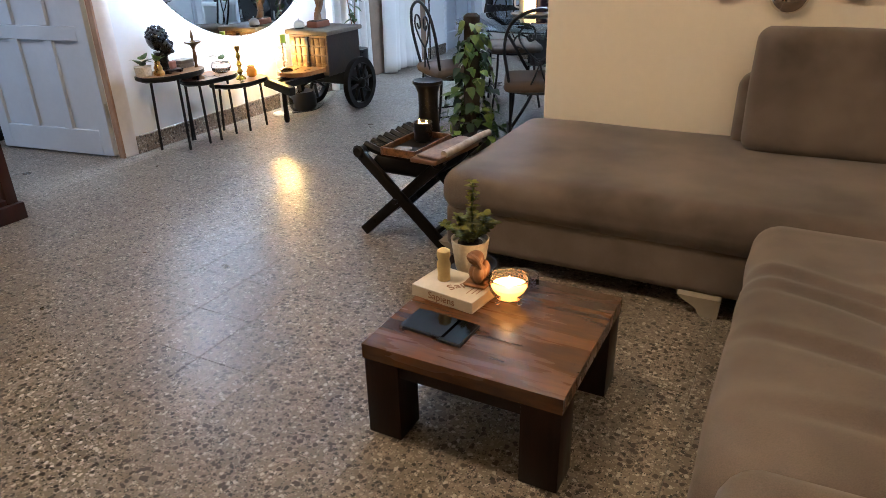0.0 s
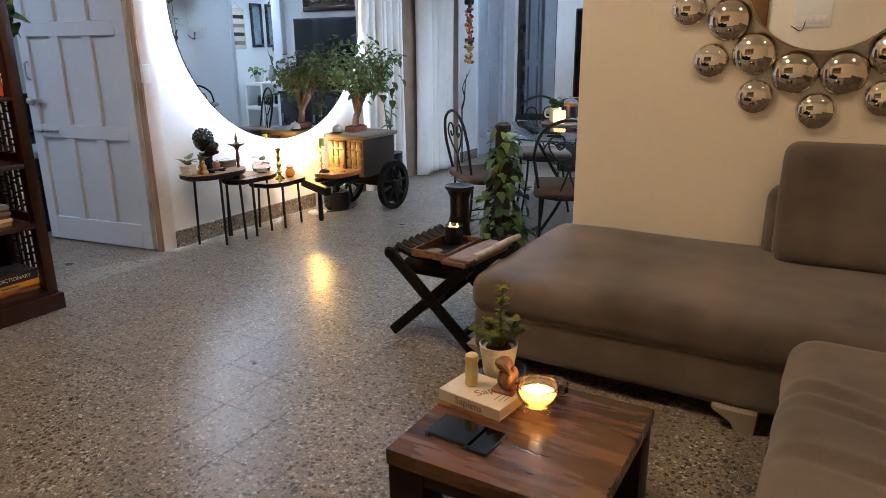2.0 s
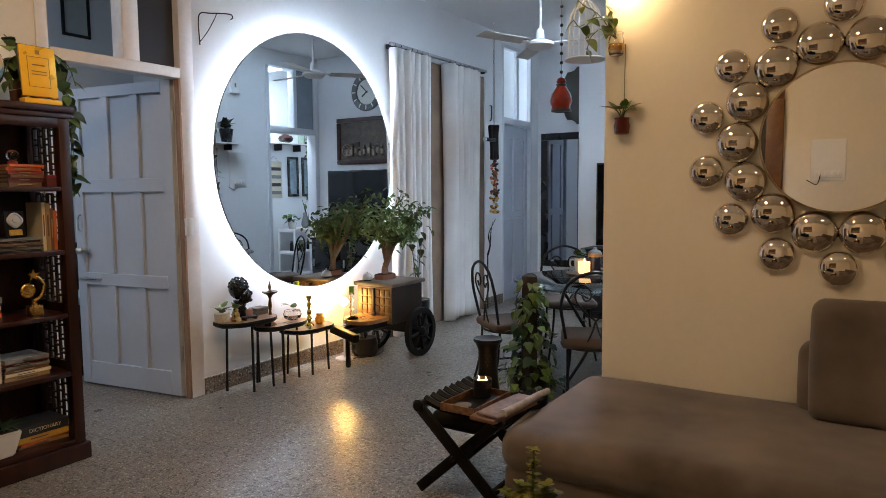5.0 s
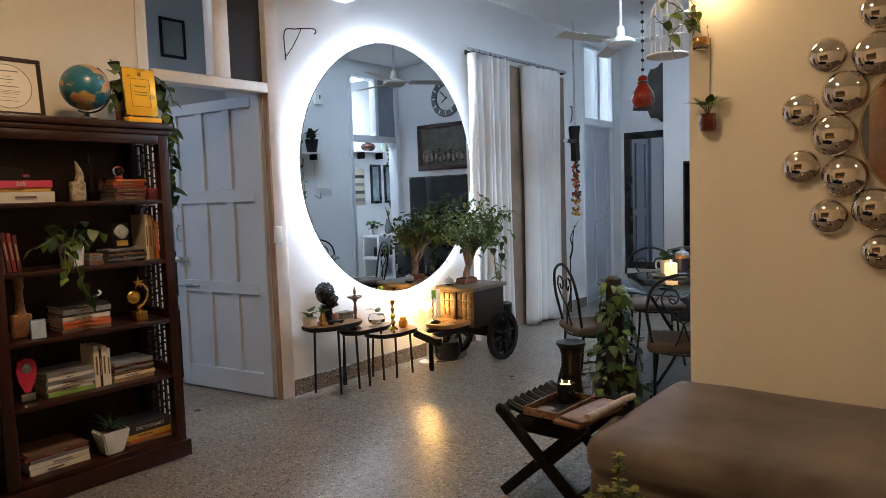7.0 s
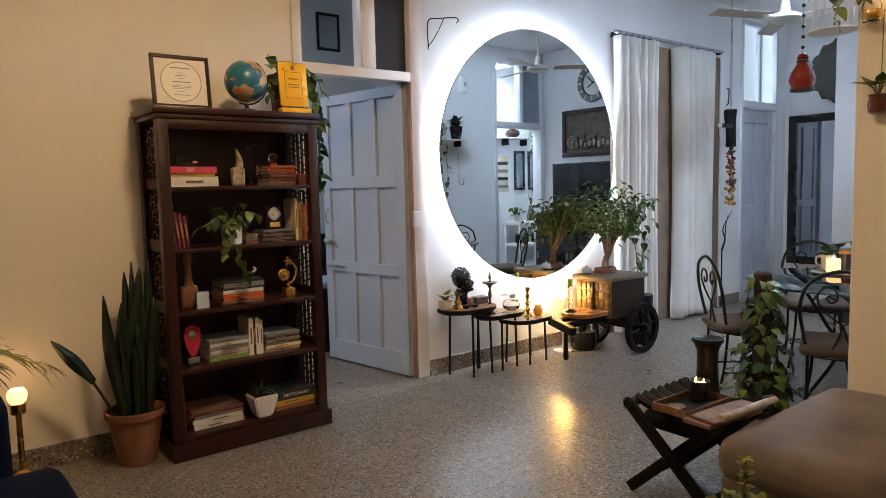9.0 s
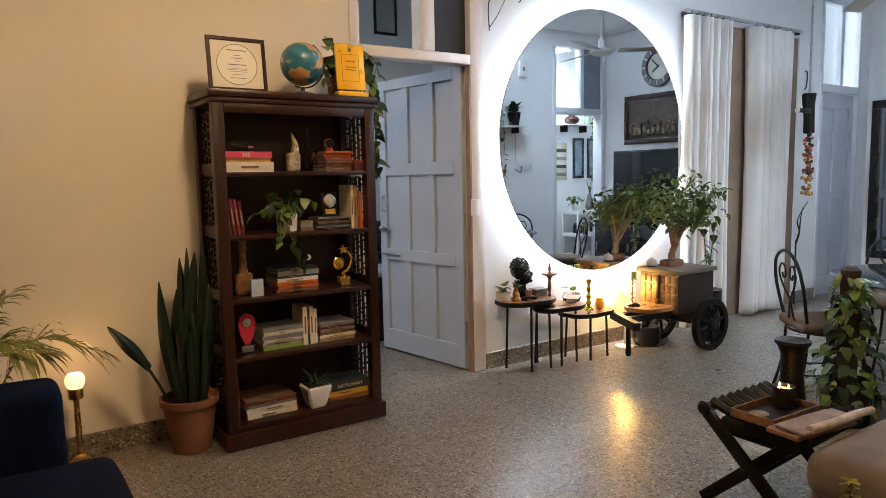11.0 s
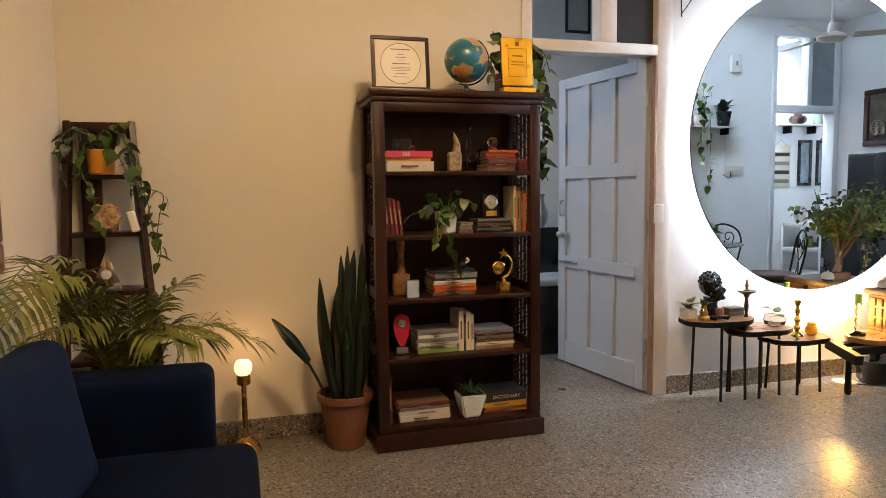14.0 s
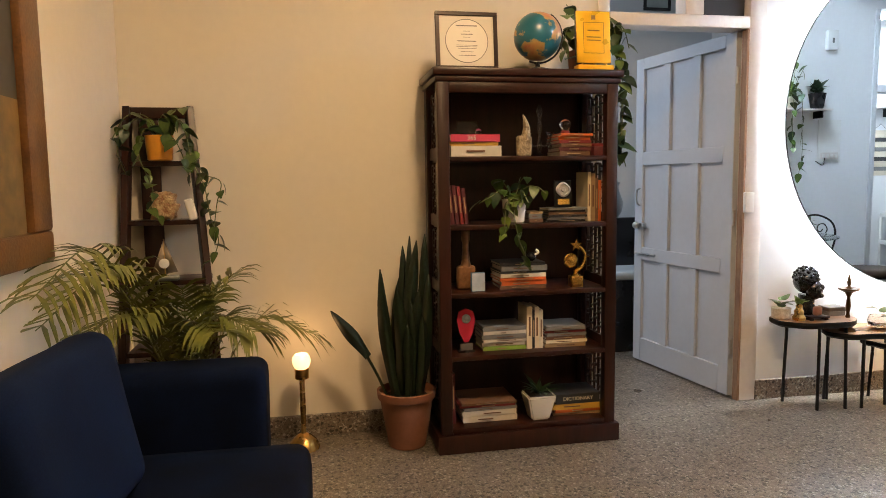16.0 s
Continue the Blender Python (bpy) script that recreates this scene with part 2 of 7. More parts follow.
TABLEGLASS = glass("tinted_table_glass", (0.55, 0.68, 0.70), 0.03)
AMBER = mat("amber_glass", (0.75, 0.30, 0.02), 0.2, var=0.1, coat=0.4)
FLAME = glow("candle_flame", (1.0, 0.50, 0.14), 30.0)
WAX = glow("lit_wax", (1.0, 0.42, 0.10), 4.2)
WAXDIM = glow("dim_lit_wax", (1.0, 0.40, 0.10), 1.6)


def paint(name, col, rough=0.5):
    return mat(name, col, rough, var=0.12, scale=12, bump=0.08)


COLS = {k: paint(k + "_cover", c) for k, c in dict(
    pink=(0.50, 0.04, 0.09), yellow=(0.48, 0.27, 0.03), white=(0.56, 0.51, 0.43), orange=(0.50, 0.10, 0.015), red=(0.20, 0.016, 0.018), maroon=(0.085, 0.012, 0.016),
    black=(0.015, 0.015, 0.017), grey=(0.17, 0.17, 0.17), tan=(0.30, 0.20, 0.10), green=(0.20, 0.32, 0.05), blue=(0.10, 0.22, 0.42), cream=(0.66, 0.56, 0.40),
    brown=(0.14, 0.07, 0.035)).items()}


# ---- building helpers ----
def thing(name, x, y, z, label, category, rz=0.0, group="", kind=""):
    ob = new(name)
    ob.matrix_basis = pose(x, y, z, 0, 0, rz)
    return tagged(ob, label, category, group, kind)


def part(name, bm, material, parent, label="", smooth=True, kind=""):
    me = bpy.data.meshes.new(name)
    bm.to_mesh(me)
    bm.free()
    me.materials.append(material)
    if smooth:
        for p in me.polygons:
            p.use_smooth = True
        me.set_sharp_from_angle(angle=radians(40))
    ob = new(name, me)
    ob.parent = parent
    return tagged(ob, label, kind=kind)


def box(x0, x1, y0, y1, z0, z1, bev=0.0, seg=2, bm=None):
    made = bmesh.new()
    bmesh.ops.create_cube(made, size=1, matrix=Matrix.Translation(((x0 + x1) / 2, (y0 + y1) / 2, (z0 + z1) / 2)) @ Matrix.Diagonal((x1 - x0, y1 - y0, z1 - z0, 1)))
    if bev:
        bmesh.ops.bevel(made, geom=made.edges[:], offset=bev, segments=seg, affect="EDGES", profile=0.5)
    return join(bm, made)


def join(bm, made):
    if bm is None:
        return made
    me = bpy.data.meshes.new("tmp")
    made.to_mesh(me)
    made.free()
    bm.from_mesh(me)
    bpy.data.meshes.remove(me)
    return bm


def turned(bm, m):
    bmesh.ops.transform(bm, matrix=m, verts=bm.verts[:])
    return bm


def soft(x0, x1, y0, y1, z0, z1, r, n=7, puff=0.0, wob=0.0, seed=0.0):
    """A rounded, upholstered block: rounded edges, a crowned middle and slight unevenness."""
    lo, hi = Vector((x0, y0, z0)), Vector((x1, y1, z1))
    mid, half = (lo + hi) / 2, (hi - lo) / 2
    bm = bmesh.new()
    bmesh.ops.create_cube(bm, size=2)
    bmesh.ops.subdivide_edges(bm, edges=bm.edges[:], cuts=n + 4, use_grid_fill=True)
    for v in bm.verts:
        p = Vector()
        for i in range(3):
            s, h = v.co[i], half[i]
            e = min(r / h, 0.9)
            k = 1 - 3 / (n + 5) * 2 * 0.9
            a = abs(s)
            a = a / k * (1 - e) if a < k else 1 - e + (a - k) / (1 - k) * e
            p[i] = math.copysign(a * h, s)
        q = Vector([max(-(half[i] - r), min(half[i] - r, p[i])) for i in range(3)])
        d = p - q
        if d.length > 1e-6:
            p = q + d.normalized() * r
        u, w, t = [p[i] / half[i] for i in range(3)]
        if puff:
            p.z += puff * math.copysign(1, p.z) * max(0, 1 - u * u) ** 0.7 * max(0, 1 - w * w) ** 0.7 * (abs(t) > 0.5)
        if wob:
            p += Vector((noise.noise(p * 5 + Vector((seed, 0, 0))), noise.noise(p * 5 + Vector((0, seed + 9, 0))), noise.noise(p * 4 + Vector((3, 0, seed))))) * wob
        v.co = mid + p
    return bm


def lathe(profile, seg=20, x=0, y=0, z=0, bm=None, wave=0.0, waves=0, caps=True):
    """A body turned round the z axis from (radius, height) pairs."""
    made = bmesh.new()
    rings = []
    for r, h in profile:
        ring = []
        for i in range(seg):
            a = 2 * math.pi * i / seg
            k = r * (1 + wave * math.cos(waves * a))
            ring.append(made.verts.new((x + k * math.cos(a), y + k * math.sin(a), z + h)))
        rings.append(ring)
    for a, b in zip(rings, rings[1:]):
        for i in range(seg):
            made.faces.new((a[i], a[(i + 1) % seg], b[(i + 1) % seg], b[i]))
    if caps:
        made.faces.new(list(reversed(rings[0])))
        made.faces.new(rings[-1])
    bmesh.ops.recalc_face_normals(made, faces=made.faces[:])
    return join(bm, made)


def tube(points, radius, seg=8, bm=None, taper=1.0):
    """A round bar along points."""
    made = bmesh.new()
    pts = [Vector(p) for p in points]
    rings, up = [], Vector((0.13, 0.29, 0.95)).normalized()
    for i, p in enumerate(pts):
        d = (pts[min(i + 1, len(pts) - 1)] - pts[max(i - 1, 0)]).normalized()
        s = d.cross(up)
        if s.length < 0.05:
            s = d.cross(Vector((1, 0, 0)))
        s.normalize()
        t = s.cross(d).normalized()
        r = radius * (1 + (taper - 1) * i / max(1, len(pts) - 1))
        rings.append([made.verts.new(p + (s * math.cos(2 * math.pi * k / seg) + t * math.sin(2 * math.pi * k / seg)) * r) for k in range(seg)])
    for a, b in zip(rings, rings[1:]):
        for i in range(seg):
            made.faces.new((a[i], a[(i + 1) % seg], b[(i + 1) % seg], b[i]))
    made.faces.new(rings[0])
    made.faces.new(rings[-1])
    bmesh.ops.recalc_face_normals(made, faces=made.faces[:])
    return join(bm, made)


def smooth_path(points, n=6):
    """Catmull-Rom through points."""
    p = [Vector(q) for q in points]
    p = [p[0] * 2 - p[1]] + p + [p[-1] * 2 - p[-2]]
    out = []
    for i in range(1, len(p) - 2):
        for k in range(n):
            t = k / n
            a, b, c, d = p[i - 1], p[i], p[i + 1], p[i + 2]
            out.append(0.5 * (2 * b + (c - a) * t + (2 * a - 5 * b + 4 * c - d) * t * t + (3 * b - a - 3 * c + d) * t ** 3))
    out.append(p[-2])
    return out


def ball(r, x=0, y=0, z=0, sz=1.0, seg=16, bm=None):
    made = bmesh.new()
    bmesh.ops.create_uvsphere(made, u_segments=seg, v_segments=max(6, seg * 2 // 3), radius=r, matrix=Matrix.Translation((x, y, z)) @ Matrix.Diagonal((1, 1, sz, 1)))
    return join(bm, made)


def blade_mesh(name, outline, material, fold=0.12, droop=0.25):
    """A leaf of length 1 along x: a folded, drooping blade with a little thickness of form."""
    bm = bmesh.new()
    mids, lefts, rights = [], [], []
    for u, w in outline:
        z = -droop * u * u
        mids.append(bm.verts.new((u, 0, z)))
        lefts.append(bm.verts.new((u, w, z + fold * w)))
        rights.append(bm.verts.new((u, -w, z + fold * w)))
    for i in range(len(outline) - 1):
        bm.faces.new((mids[i], mids[i + 1], lefts[i + 1], lefts[i]))
        bm.faces.new((mids[i], rights[i], rights[i + 1], mids[i + 1]))
    me = bpy.data.meshes.new(name)
    bm.to_mesh(me)
    bm.free()
    for p in me.polygons:
        p.use_smooth = True
    me.materials.append(material)
    return me


HEART = [(-0.10, 0.12), (-0.06, 0.28), (0.1, 0.40), (0.35, 0.38), (0.65, 0.24), (0.88, 0.09), (1.0, 0.002)]
OVAL = [(0, 0.01), (0.15, 0.16), (0.4, 0.25), (0.7, 0.18), (1.0, 0.005)]
POTHOS = blade_mesh("heart_leaf", HEART, LEAF)
POTHOSY = blade_mesh("heart_leaf_young", HEART, LEAFY)
POTHOSD = blade_mesh("heart_leaf_dark", HEART, LEAFD)


def leaf(parent, me, at, yaw, pitch, size, roll=0.0):
    """One leaf as a part: yaw and pitch in degrees, pitch down negative."""
    ob = new("leaf", me)
    ob.parent = parent
    ob.matrix_basis = pose(*at, roll, -pitch, yaw) @ Matrix.Diagonal((size, size, size, 1))
    return ob


def vine(parent, points, rnd, meshes, size=0.05, every=0.045, stem=0.0025):
    """A trailing stem with leaves hung along it."""
    path = smooth_path(points, 8)
    part("stem", tube(path, stem, 5), VINE, parent)
    run = 0.0
    for a, b in zip(path, path[1:]):
        run += (b - a).length
        if run > every:
            run = 0.0
            leaf(parent, rnd.choice(meshes), b + Vector((rnd.uniform(-1, 1), rnd.uniform(-1, 1), rnd.uniform(-0.3, 0.3))) * 0.012, rnd.uniform(0, 360), rnd.uniform(-75, 0), size * rnd.uniform(0.7, 1.25), rnd.uniform(-25, 25))


def writing(parent, text, size, m, material, name="lettering"):
    cu = bpy.data.curves.new("tmp", "FONT")
    cu.body, cu.size, cu.extrude, cu.align_x, cu.align_y = text, size, 0.0004, "CENTER", "CENTER"
    cu.resolution_u = 3
    ob = bpy.data.objects.new("tmp", cu)
    me = bpy.data.meshes.new_from_object(ob)
    bpy.data.objects.remove(ob)
    me.materials.clear()
    me.materials.append(material)
    made = new(name, me)
    made.parent = parent
    made.matrix_basis = m
    return made


def setting(name, bm, material, label="", smooth=False):
    me = bpy.data.meshes.new(name)
    bm.to_mesh(me)
    bm.free()
    me.materials.append(material)
    ob = new(name, me)
    return tagged(ob, label, kind="structure")


# ---- structure ----
W, H = -3.85, 3.22
SOUTH, PART, CROSS, CLOCKW, FAR = -0.51, 3.32, -0.85, 7.2, 8.3

setting("ground_slab", box(-8.2, 4, -1.2, 10, -0.2, -0.012), GROUT, "dark cement bed under the terrazzo tiles")
setting("ceiling", box(W - 0.25, 3.2, SOUTH - 0.3, FAR + 0.3, H, H + 0.15), CEIL, "whitewashed plaster ceiling")
setting("ceiling_beam", box(W, -1.23, PART, PART + 0.18, 2.83, H, 0.006), CEIL, "white plastered beam under the ceiling")
setting("wall_west_a", box(W - 0.2, W, SOUTH - 0.2, 1.87, 0, H), WALL, "cream distempered plaster wall")
setting("wall_west_b", box(W - 0.2, W, 1.87, 2.85, 2.93, H), WALL, "cream plaster wall above the door")
setting("wall_west_c", box(W - 0.2, W, 2.85, 5.22, 0, H), WALLC, "white plaster wall behind the mirror")
setting("wall_west_d", box(W - 0.2, W, 5.22, 6.83, 2.66, H), WALLC, "white plaster wall above the curtains")
setting("wall_west_e", box(W - 0.2, W, 6.83, 7.25, 0, H), WALLC, "white plaster pier beside the curtains")
setting("wall_west_f", box(W - 0.2, W, 7.25, 8.08, 3.12, H), WALLC, "white plaster wall above the transom")
setting("wall_west_g", box(W - 0.2, W, 8.08, FAR + 0.2, 0, H), WALLC, "white plaster corner of the wall")
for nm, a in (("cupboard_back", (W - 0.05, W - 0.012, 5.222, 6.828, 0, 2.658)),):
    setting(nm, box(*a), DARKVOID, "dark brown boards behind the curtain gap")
setting("wall_south", box(W, 3.0, SOUTH - 0.2, SOUTH, 0, H), WALL, "cream distempered plaster wall with a painting")
setting("wall_partition", box(-1.23, 3.0, PART, PART + 0.16, 0, H, 0.008), WALL, "warm cream plaster partition wall")
setting("wall_east", box(3.0, 3.2, SOUTH - 0.2, FAR, 0, H), WALL, "cream plaster wall")
setting("wall_cross_a", box(CROSS, CROSS + 0.14, PART + 0.16, 6.22, 0, H), WALLC, "white plaster wall of the dining room")
setting("wall_cross_b", box(CROSS, CROSS + 0.14, 6.22, CLOCKW, 3.02, H), WALLC, "white plaster wall over the kitchen opening")
setting("wall_clock", box(-2.86, CROSS + 0.14, CLOCKW, CLOCKW + 0.15, 0, H, 0.005), WALLC, "white plaster wall with clock and picture")
setting("wall_north", box(W - 0.2, 3.0, FAR, FAR + 0.2, 0, H), WALLC, "white plaster wall at the end of the passage")
setting("wall_kitchen", box(0.2, 0.35, PART + 0.16, FAR, 0, H), WALLC, "white plaster kitchen wall")
setting("wall_next_room_back", box(-6.4, -6.2, -1.2, 5.2, 0, 3.6), WALLC, "pale blue-white wall of the next room")
setting("wall_next_room_side", box(-6.2, W - 0.2, 4.0, 4.15, 0, 3.6), WALLC, "pale blue-white wall of the next room")
setting("wall_next_room_south", box(-6.2, W - 0.2, -1.2, -1.0, 0, 3.6), WALLC, "pale blue-white wall of the next room")
setting("ceiling_next_room", box(-6.4, W - 0.2, -1.2, 5.2, 3.6, 3.7), CEIL, "white ceiling of the next room")
setting("wall_next_room_top", box(W - 0.2, W - 0.05, -1.2, 5.2, H + 0.15, 3.7), CEIL, "white wall top of the next room")

for nm, a in (("baseboard_west_a", (W, W + 0.018, SOUTH, 1.87, 0, 0.112)), ("baseboard_west_b", (W, W + 0.018, 2.85, 5.06, 0, 0.115)),
              ("baseboard_south", (W + 0.018, 3.0, SOUTH, SOUTH + 0.018, 0, 0.112)), ("baseboard_west_c", (W, W + 0.018, 6.83, 7.25, 0, 0.115)),
              ("baseboard_partition", (-1.23, 3.0, PART - 0.018, PART, 0, 0.112)), ("baseboard_clock", (-2.86, CROSS, CLOCKW - 0.018, CLOCKW, 0, 0.115))):
    setting(nm, box(*a, 0.004), SKIRT, "speckled terrazzo skirting")

# door frame with transom
frame_1 = tagged(new("door_frame"), "white painted wooden door frame with transom, paint chipped", kind="structure")
for a in ((W - 0.12, W + 0.012, 2.752, 2.855, 0, 2.93), (W - 0.12, W + 0.012, 1.865, 1.93, 0, 2.93)):
    part("jamb", box(*a, 0.006), TRIM, frame_1)
part("worn_edge", box(W - 0.034, W + 0.0135, 2.735, 2.7515, 0, 2.098, 0.003, 1), mat("bare_chipped_wood", (0.36, 0.23, 0.15), 0.6, col2=(0.20, 0.11, 0.065), scale=9, fine=60, stretch=(3, 3, 0.6), bump=0.3), frame_1, "brown wood where the paint has worn off")
part("transom_bar", box(W - 0.12, W + 0.014, 1.93, 2.752, 2.10, 2.165, 0.006), TRIM, frame_1)
part("mullion", box(W - 0.10, W + 0.008, 2.365, 2.475, 2.165, 2.93, 0.006), TRIM, frame_1)
part("head", box(W - 0.12, W + 0.012, 1.93, 2.752, 2.88, 2.93, 0.006), TRIM, frame_1)
part("dark_panel", box(W - 0.06, W - 0.045, 2.475, 2.752, 2.165, 2.88), DARKMESH, frame_1, "dark grey mesh panel")


def panel_door(name, length, height, label, cols=3, rows=((0.16, 0.715), (0.80, 1.365), (1.455, 2.01))):
    """A painted panel door that starts at its hinge and runs along x."""
    ob = tagged(new(name), label, kind="structure")
    t = 0.026
    w = (length - 0.17 - 0.07 * (cols - 1)) / cols
    bm = bmesh.new()
    box(0, 0.085, -t, t, 0, height, 0.003, 1, bm)
    box(length - 0.085, length, -t, t, 0, height, 0.003, 1, bm)
    for c in range(cols - 1):
        x = 0.085 + w * (c + 1) + 0.07 * c
        for z0, z1 in rows:
            box(x, x + 0.07, -t, t, z0, z1, 0.003, 1, bm)
    zs = [0] + [v for r in rows for v in r] + [height]
    for a, b in zip(zs[::2], zs[1::2]):
        box(0.085, length - 0.085, -t, t, a, b, 0.003, 1, bm)
    part("leaf_frame", bm, DOORPAINT, ob)
    for a, b in rows:
        for c in range(cols):
            x = 0.085 + (w + 0.07) * c
            part("panel", box(x, x + w, -0.006, 0.006, a, b), DOORPAINT, ob)
    return ob


door_1 = panel_door("door_1", 0.945, 2.085, "open white painted panel door with steel bolts")
door_1.matrix_basis = pose(W - 0.06, 2.744, 0.012, 0, 0, 188)
part("bolt", tube([(0.70, 0.033, 0.758), (0.925, 0.033, 0.758)], 0.008, 8), STEEL, door_1, "steel sliding bolt")
part("knob", ball(0.026, 0.885, 0.055, 0.955), STEEL, door_1, "steel knob")
part("handle", tube(smooth_path([(0.885, 0.02, 1.09), (0.885, 0.05, 1.11), (0.885, 0.05, 1.19), (0.885, 0.02, 1.21)]), 0.006, 8), STEEL, door_1, "steel pull handle")
part("latch", box(0.81, 0.925, 0.024, 0.041, 0.94, 0.97, 0.003), STEEL, door_1)
for z in (0.25, 1.0, 1.8):
    part("hinge", tube([(-0.012, 0.022, z), (-0.012, 0.022, z + 0.09)], 0.008, 8), STEEL, door_1)
sensor = thing("door_contact", W + 0.025, 2.765, 1.09, "white plastic contact box on the door jamb", "sensor")
part("case", box(-0.012, 0.014, -0.028, 0.028, 0, 0.115, 0.005), WHITE, sensor)

door_2 = panel_door("door_2", 0.74, 2.15, "closed grey-white painted panel door with bolt", cols=2, rows=((0.2, 1.0), (1.1, 2.0)))
door_2.matrix_basis = pose(W - 0.06, 7.30, 0.012, 0, 0, 90)
part("bolt", tube([(0.40, -0.03, 1.02), (0.62, -0.03, 1.02)], 0.008, 8), STEEL, door_2)
part("handle", tube([(0.62, -0.03, 1.02), (0.62, -0.05, 1.16)], 0.008, 8), STEEL, door_2)
frame_2 = tagged(new("window_1"), "bright frosted transom window in a grey painted frame", kind="structure")
for a in ((W - 0.1, W + 0.01, 7.25, 7.297, 0, 3.12), (W - 0.1, W + 0.01, 8.043, 8.08, 0, 3.12), (W - 0.1, W + 0.01, 7.297, 8.043, 2.17, 2.25), (W - 0.09, W, 7.66, 7.72, 2.25, 3.12), (W - 0.1, W + 0.01, 7.297, 8.043, 3.07, 3.12)):
    part("window_frame", box(*a, 0.005), PAINT, frame_2)
PANE = glass("frosted_pane", (0.92, 0.96, 1.0), 0.35)
for y0, y1 in ((7.30, 7.66), (7.72, 8.04)):
    o = part("pane", box(W - 0.05, W - 0.044, y0, y1, 2.25, 3.07), PANE, frame_2)
    o.visible_shadow = False
setting("sky_backdrop", box(-7.5, -7.45, 6.2, 9.6, 1.5, 4.2), glow("evening_sky", (0.78, 0.90, 1.0), 42.0), "pale evening sky outside the window")

# kitchen opening frame
frame_3 = tagged(new("kitchen_frame"), "white painted frame of the kitchen opening with transom", kind="structure")
for a in ((CROSS - 0.012, CROSS + 0.15, 6.22, 6.28, 0, 3.02), (CROSS - 0.012, CROSS + 0.15, 7.12, CLOCKW, 0, 3.02), (CROSS - 0.012, CROSS + 0.15, 6.28, 7.12, 2.16, 2.24), (CROSS - 0.01, CROSS + 0.1, 6.72, 6.78, 2.24, 3.02)):
    part("jamb", box(*a, 0.005), PAINT, frame_3)
part("blind_panel", box(CROSS + 0.02, CROSS + 0.03, 6.78, 7.12, 2.24, 3.02), mat("blue_grey_panel", (0.24, 0.27, 0.31), 0.6), frame_3, "blue-grey board in the transom")

# ---- lamps: the wall lamp, then added ceiling lights ----
wl = thing("wall_lamp", -1.112, PART, 2.28, "lit white glass cylinder wall lamp, warm light", "lamp")
part("shade", lathe([(0.02, 0.0), (0.062, 0.002), (0.066, 0.02), (0.066, 0.15), (0.06, 0.165), (0.02, 0.168)], 24, 0, -0.11), glow("warm_shade", (1.0, 0.63, 0.28), SHADE_GLOW), wl, "glowing white glass shade")
part("arm", tube(smooth_path([(0, 0, 0.24), (0, -0.06, 0.25), (0, -0.11, 0.23), (0, -0.11, 0.17)]), 0.007, 8), BRASS, wl)
part("back_plate", lathe([(0.04, 0), (0.04, 0.012), (0.03, 0.018)], 20), BRASS, wl).matrix_basis = pose(0, 0, 0.24, 90)
# Panel added out of sight to brighten the dining room.
tl = thing("ceiling_panel_light", -1.65, 4.9, H, "added square cool white ceiling panel light, unseen, lit", "lamp")
part("housing", box(-0.17, 0.17, -0.17, 0.17, -0.02, 0.0, 0.004), WHITE, tl)
part("diffuser", box(-0.15, 0.15, -0.15, 0.15, -0.026, -0.02), glow("cool_panel", (0.70, 0.85, 1.0), PANEL_GLOW), tl, "glowing cool white diffuser of the added panel")
# Unseen warm light, added to light the living room walls.
cl_ = thing("ceiling_light", -1.8, 1.1, H, "added round warm white ceiling light, unseen, lit", "lamp")
part("rim", lathe([(0.19, -0.03), (0.20, -0.028), (0.20, 0.0), (0.05, 0.0)], 32), WHITE, cl_)
part("diffuser", lathe([(0.185, -0.03), (0.17, -0.045), (0.02, -0.05)], 32), glow("warm_diffuser", (1.0, 0.66, 0.34), ROUND_GLOW), cl_, "glowing warm white diffuser of an added light")
# Second unseen light, added to brighten the partition and its domes.
c2_ = thing("ceiling_light", 0.95, 1.35, H, "added small warm white ceiling light, unseen, lit", "lamp")
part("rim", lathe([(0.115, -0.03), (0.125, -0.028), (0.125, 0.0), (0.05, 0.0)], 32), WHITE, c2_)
part("diffuser", lathe([(0.11, -0.03), (0.10, -0.042), (0.02, -0.046)], 32), bpy.data.materials["warm_diffuser"], c2_, "glowing warm white diffuser of an added light")

# ---- round mirror with light behind ----
rm = thing("round_mirror", W, 3.945, 1.603, "large round backlit mirror hung on the wall", "mirror")
TOX = Matrix.Rotation(radians(90), 4, "Y")
part("glass", turned(lathe([(0.96, 0.046), (0.982, 0.046), (0.982, 0.0552)], 96), TOX), SILVER, rm, "silvered round mirror glass", smooth=False)
part("edge", turned(lathe([(0.975, 0.044), (0.9865, 0.044), (0.9865, 0.0555), (0.9835, 0.0555), (0.975, 0.044)], 96, caps=False), TOX), BLACK, rm, "thin dark mirror edge")
part("backing", turned(lathe([(0.89, 0.004), (0.89, 0.044)], 64), TOX), WHITE, rm)
strip = bmesh.new()
lathe([(0.905, 0.010), (0.925, 0.010), (0.925, 0.038), (0.905, 0.038), (0.905, 0.010)], 96, bm=strip, caps=False)
part("light_strip", turned(strip, TOX), glow("cool_strip", (0.86, 0.94, 1.0), LED_GLOW), rm, "cool white light strip")

# bracket above
br = thing("wall_bracket", W, 2.92, 2.36, "small black wrought iron plant bracket", "bracket")
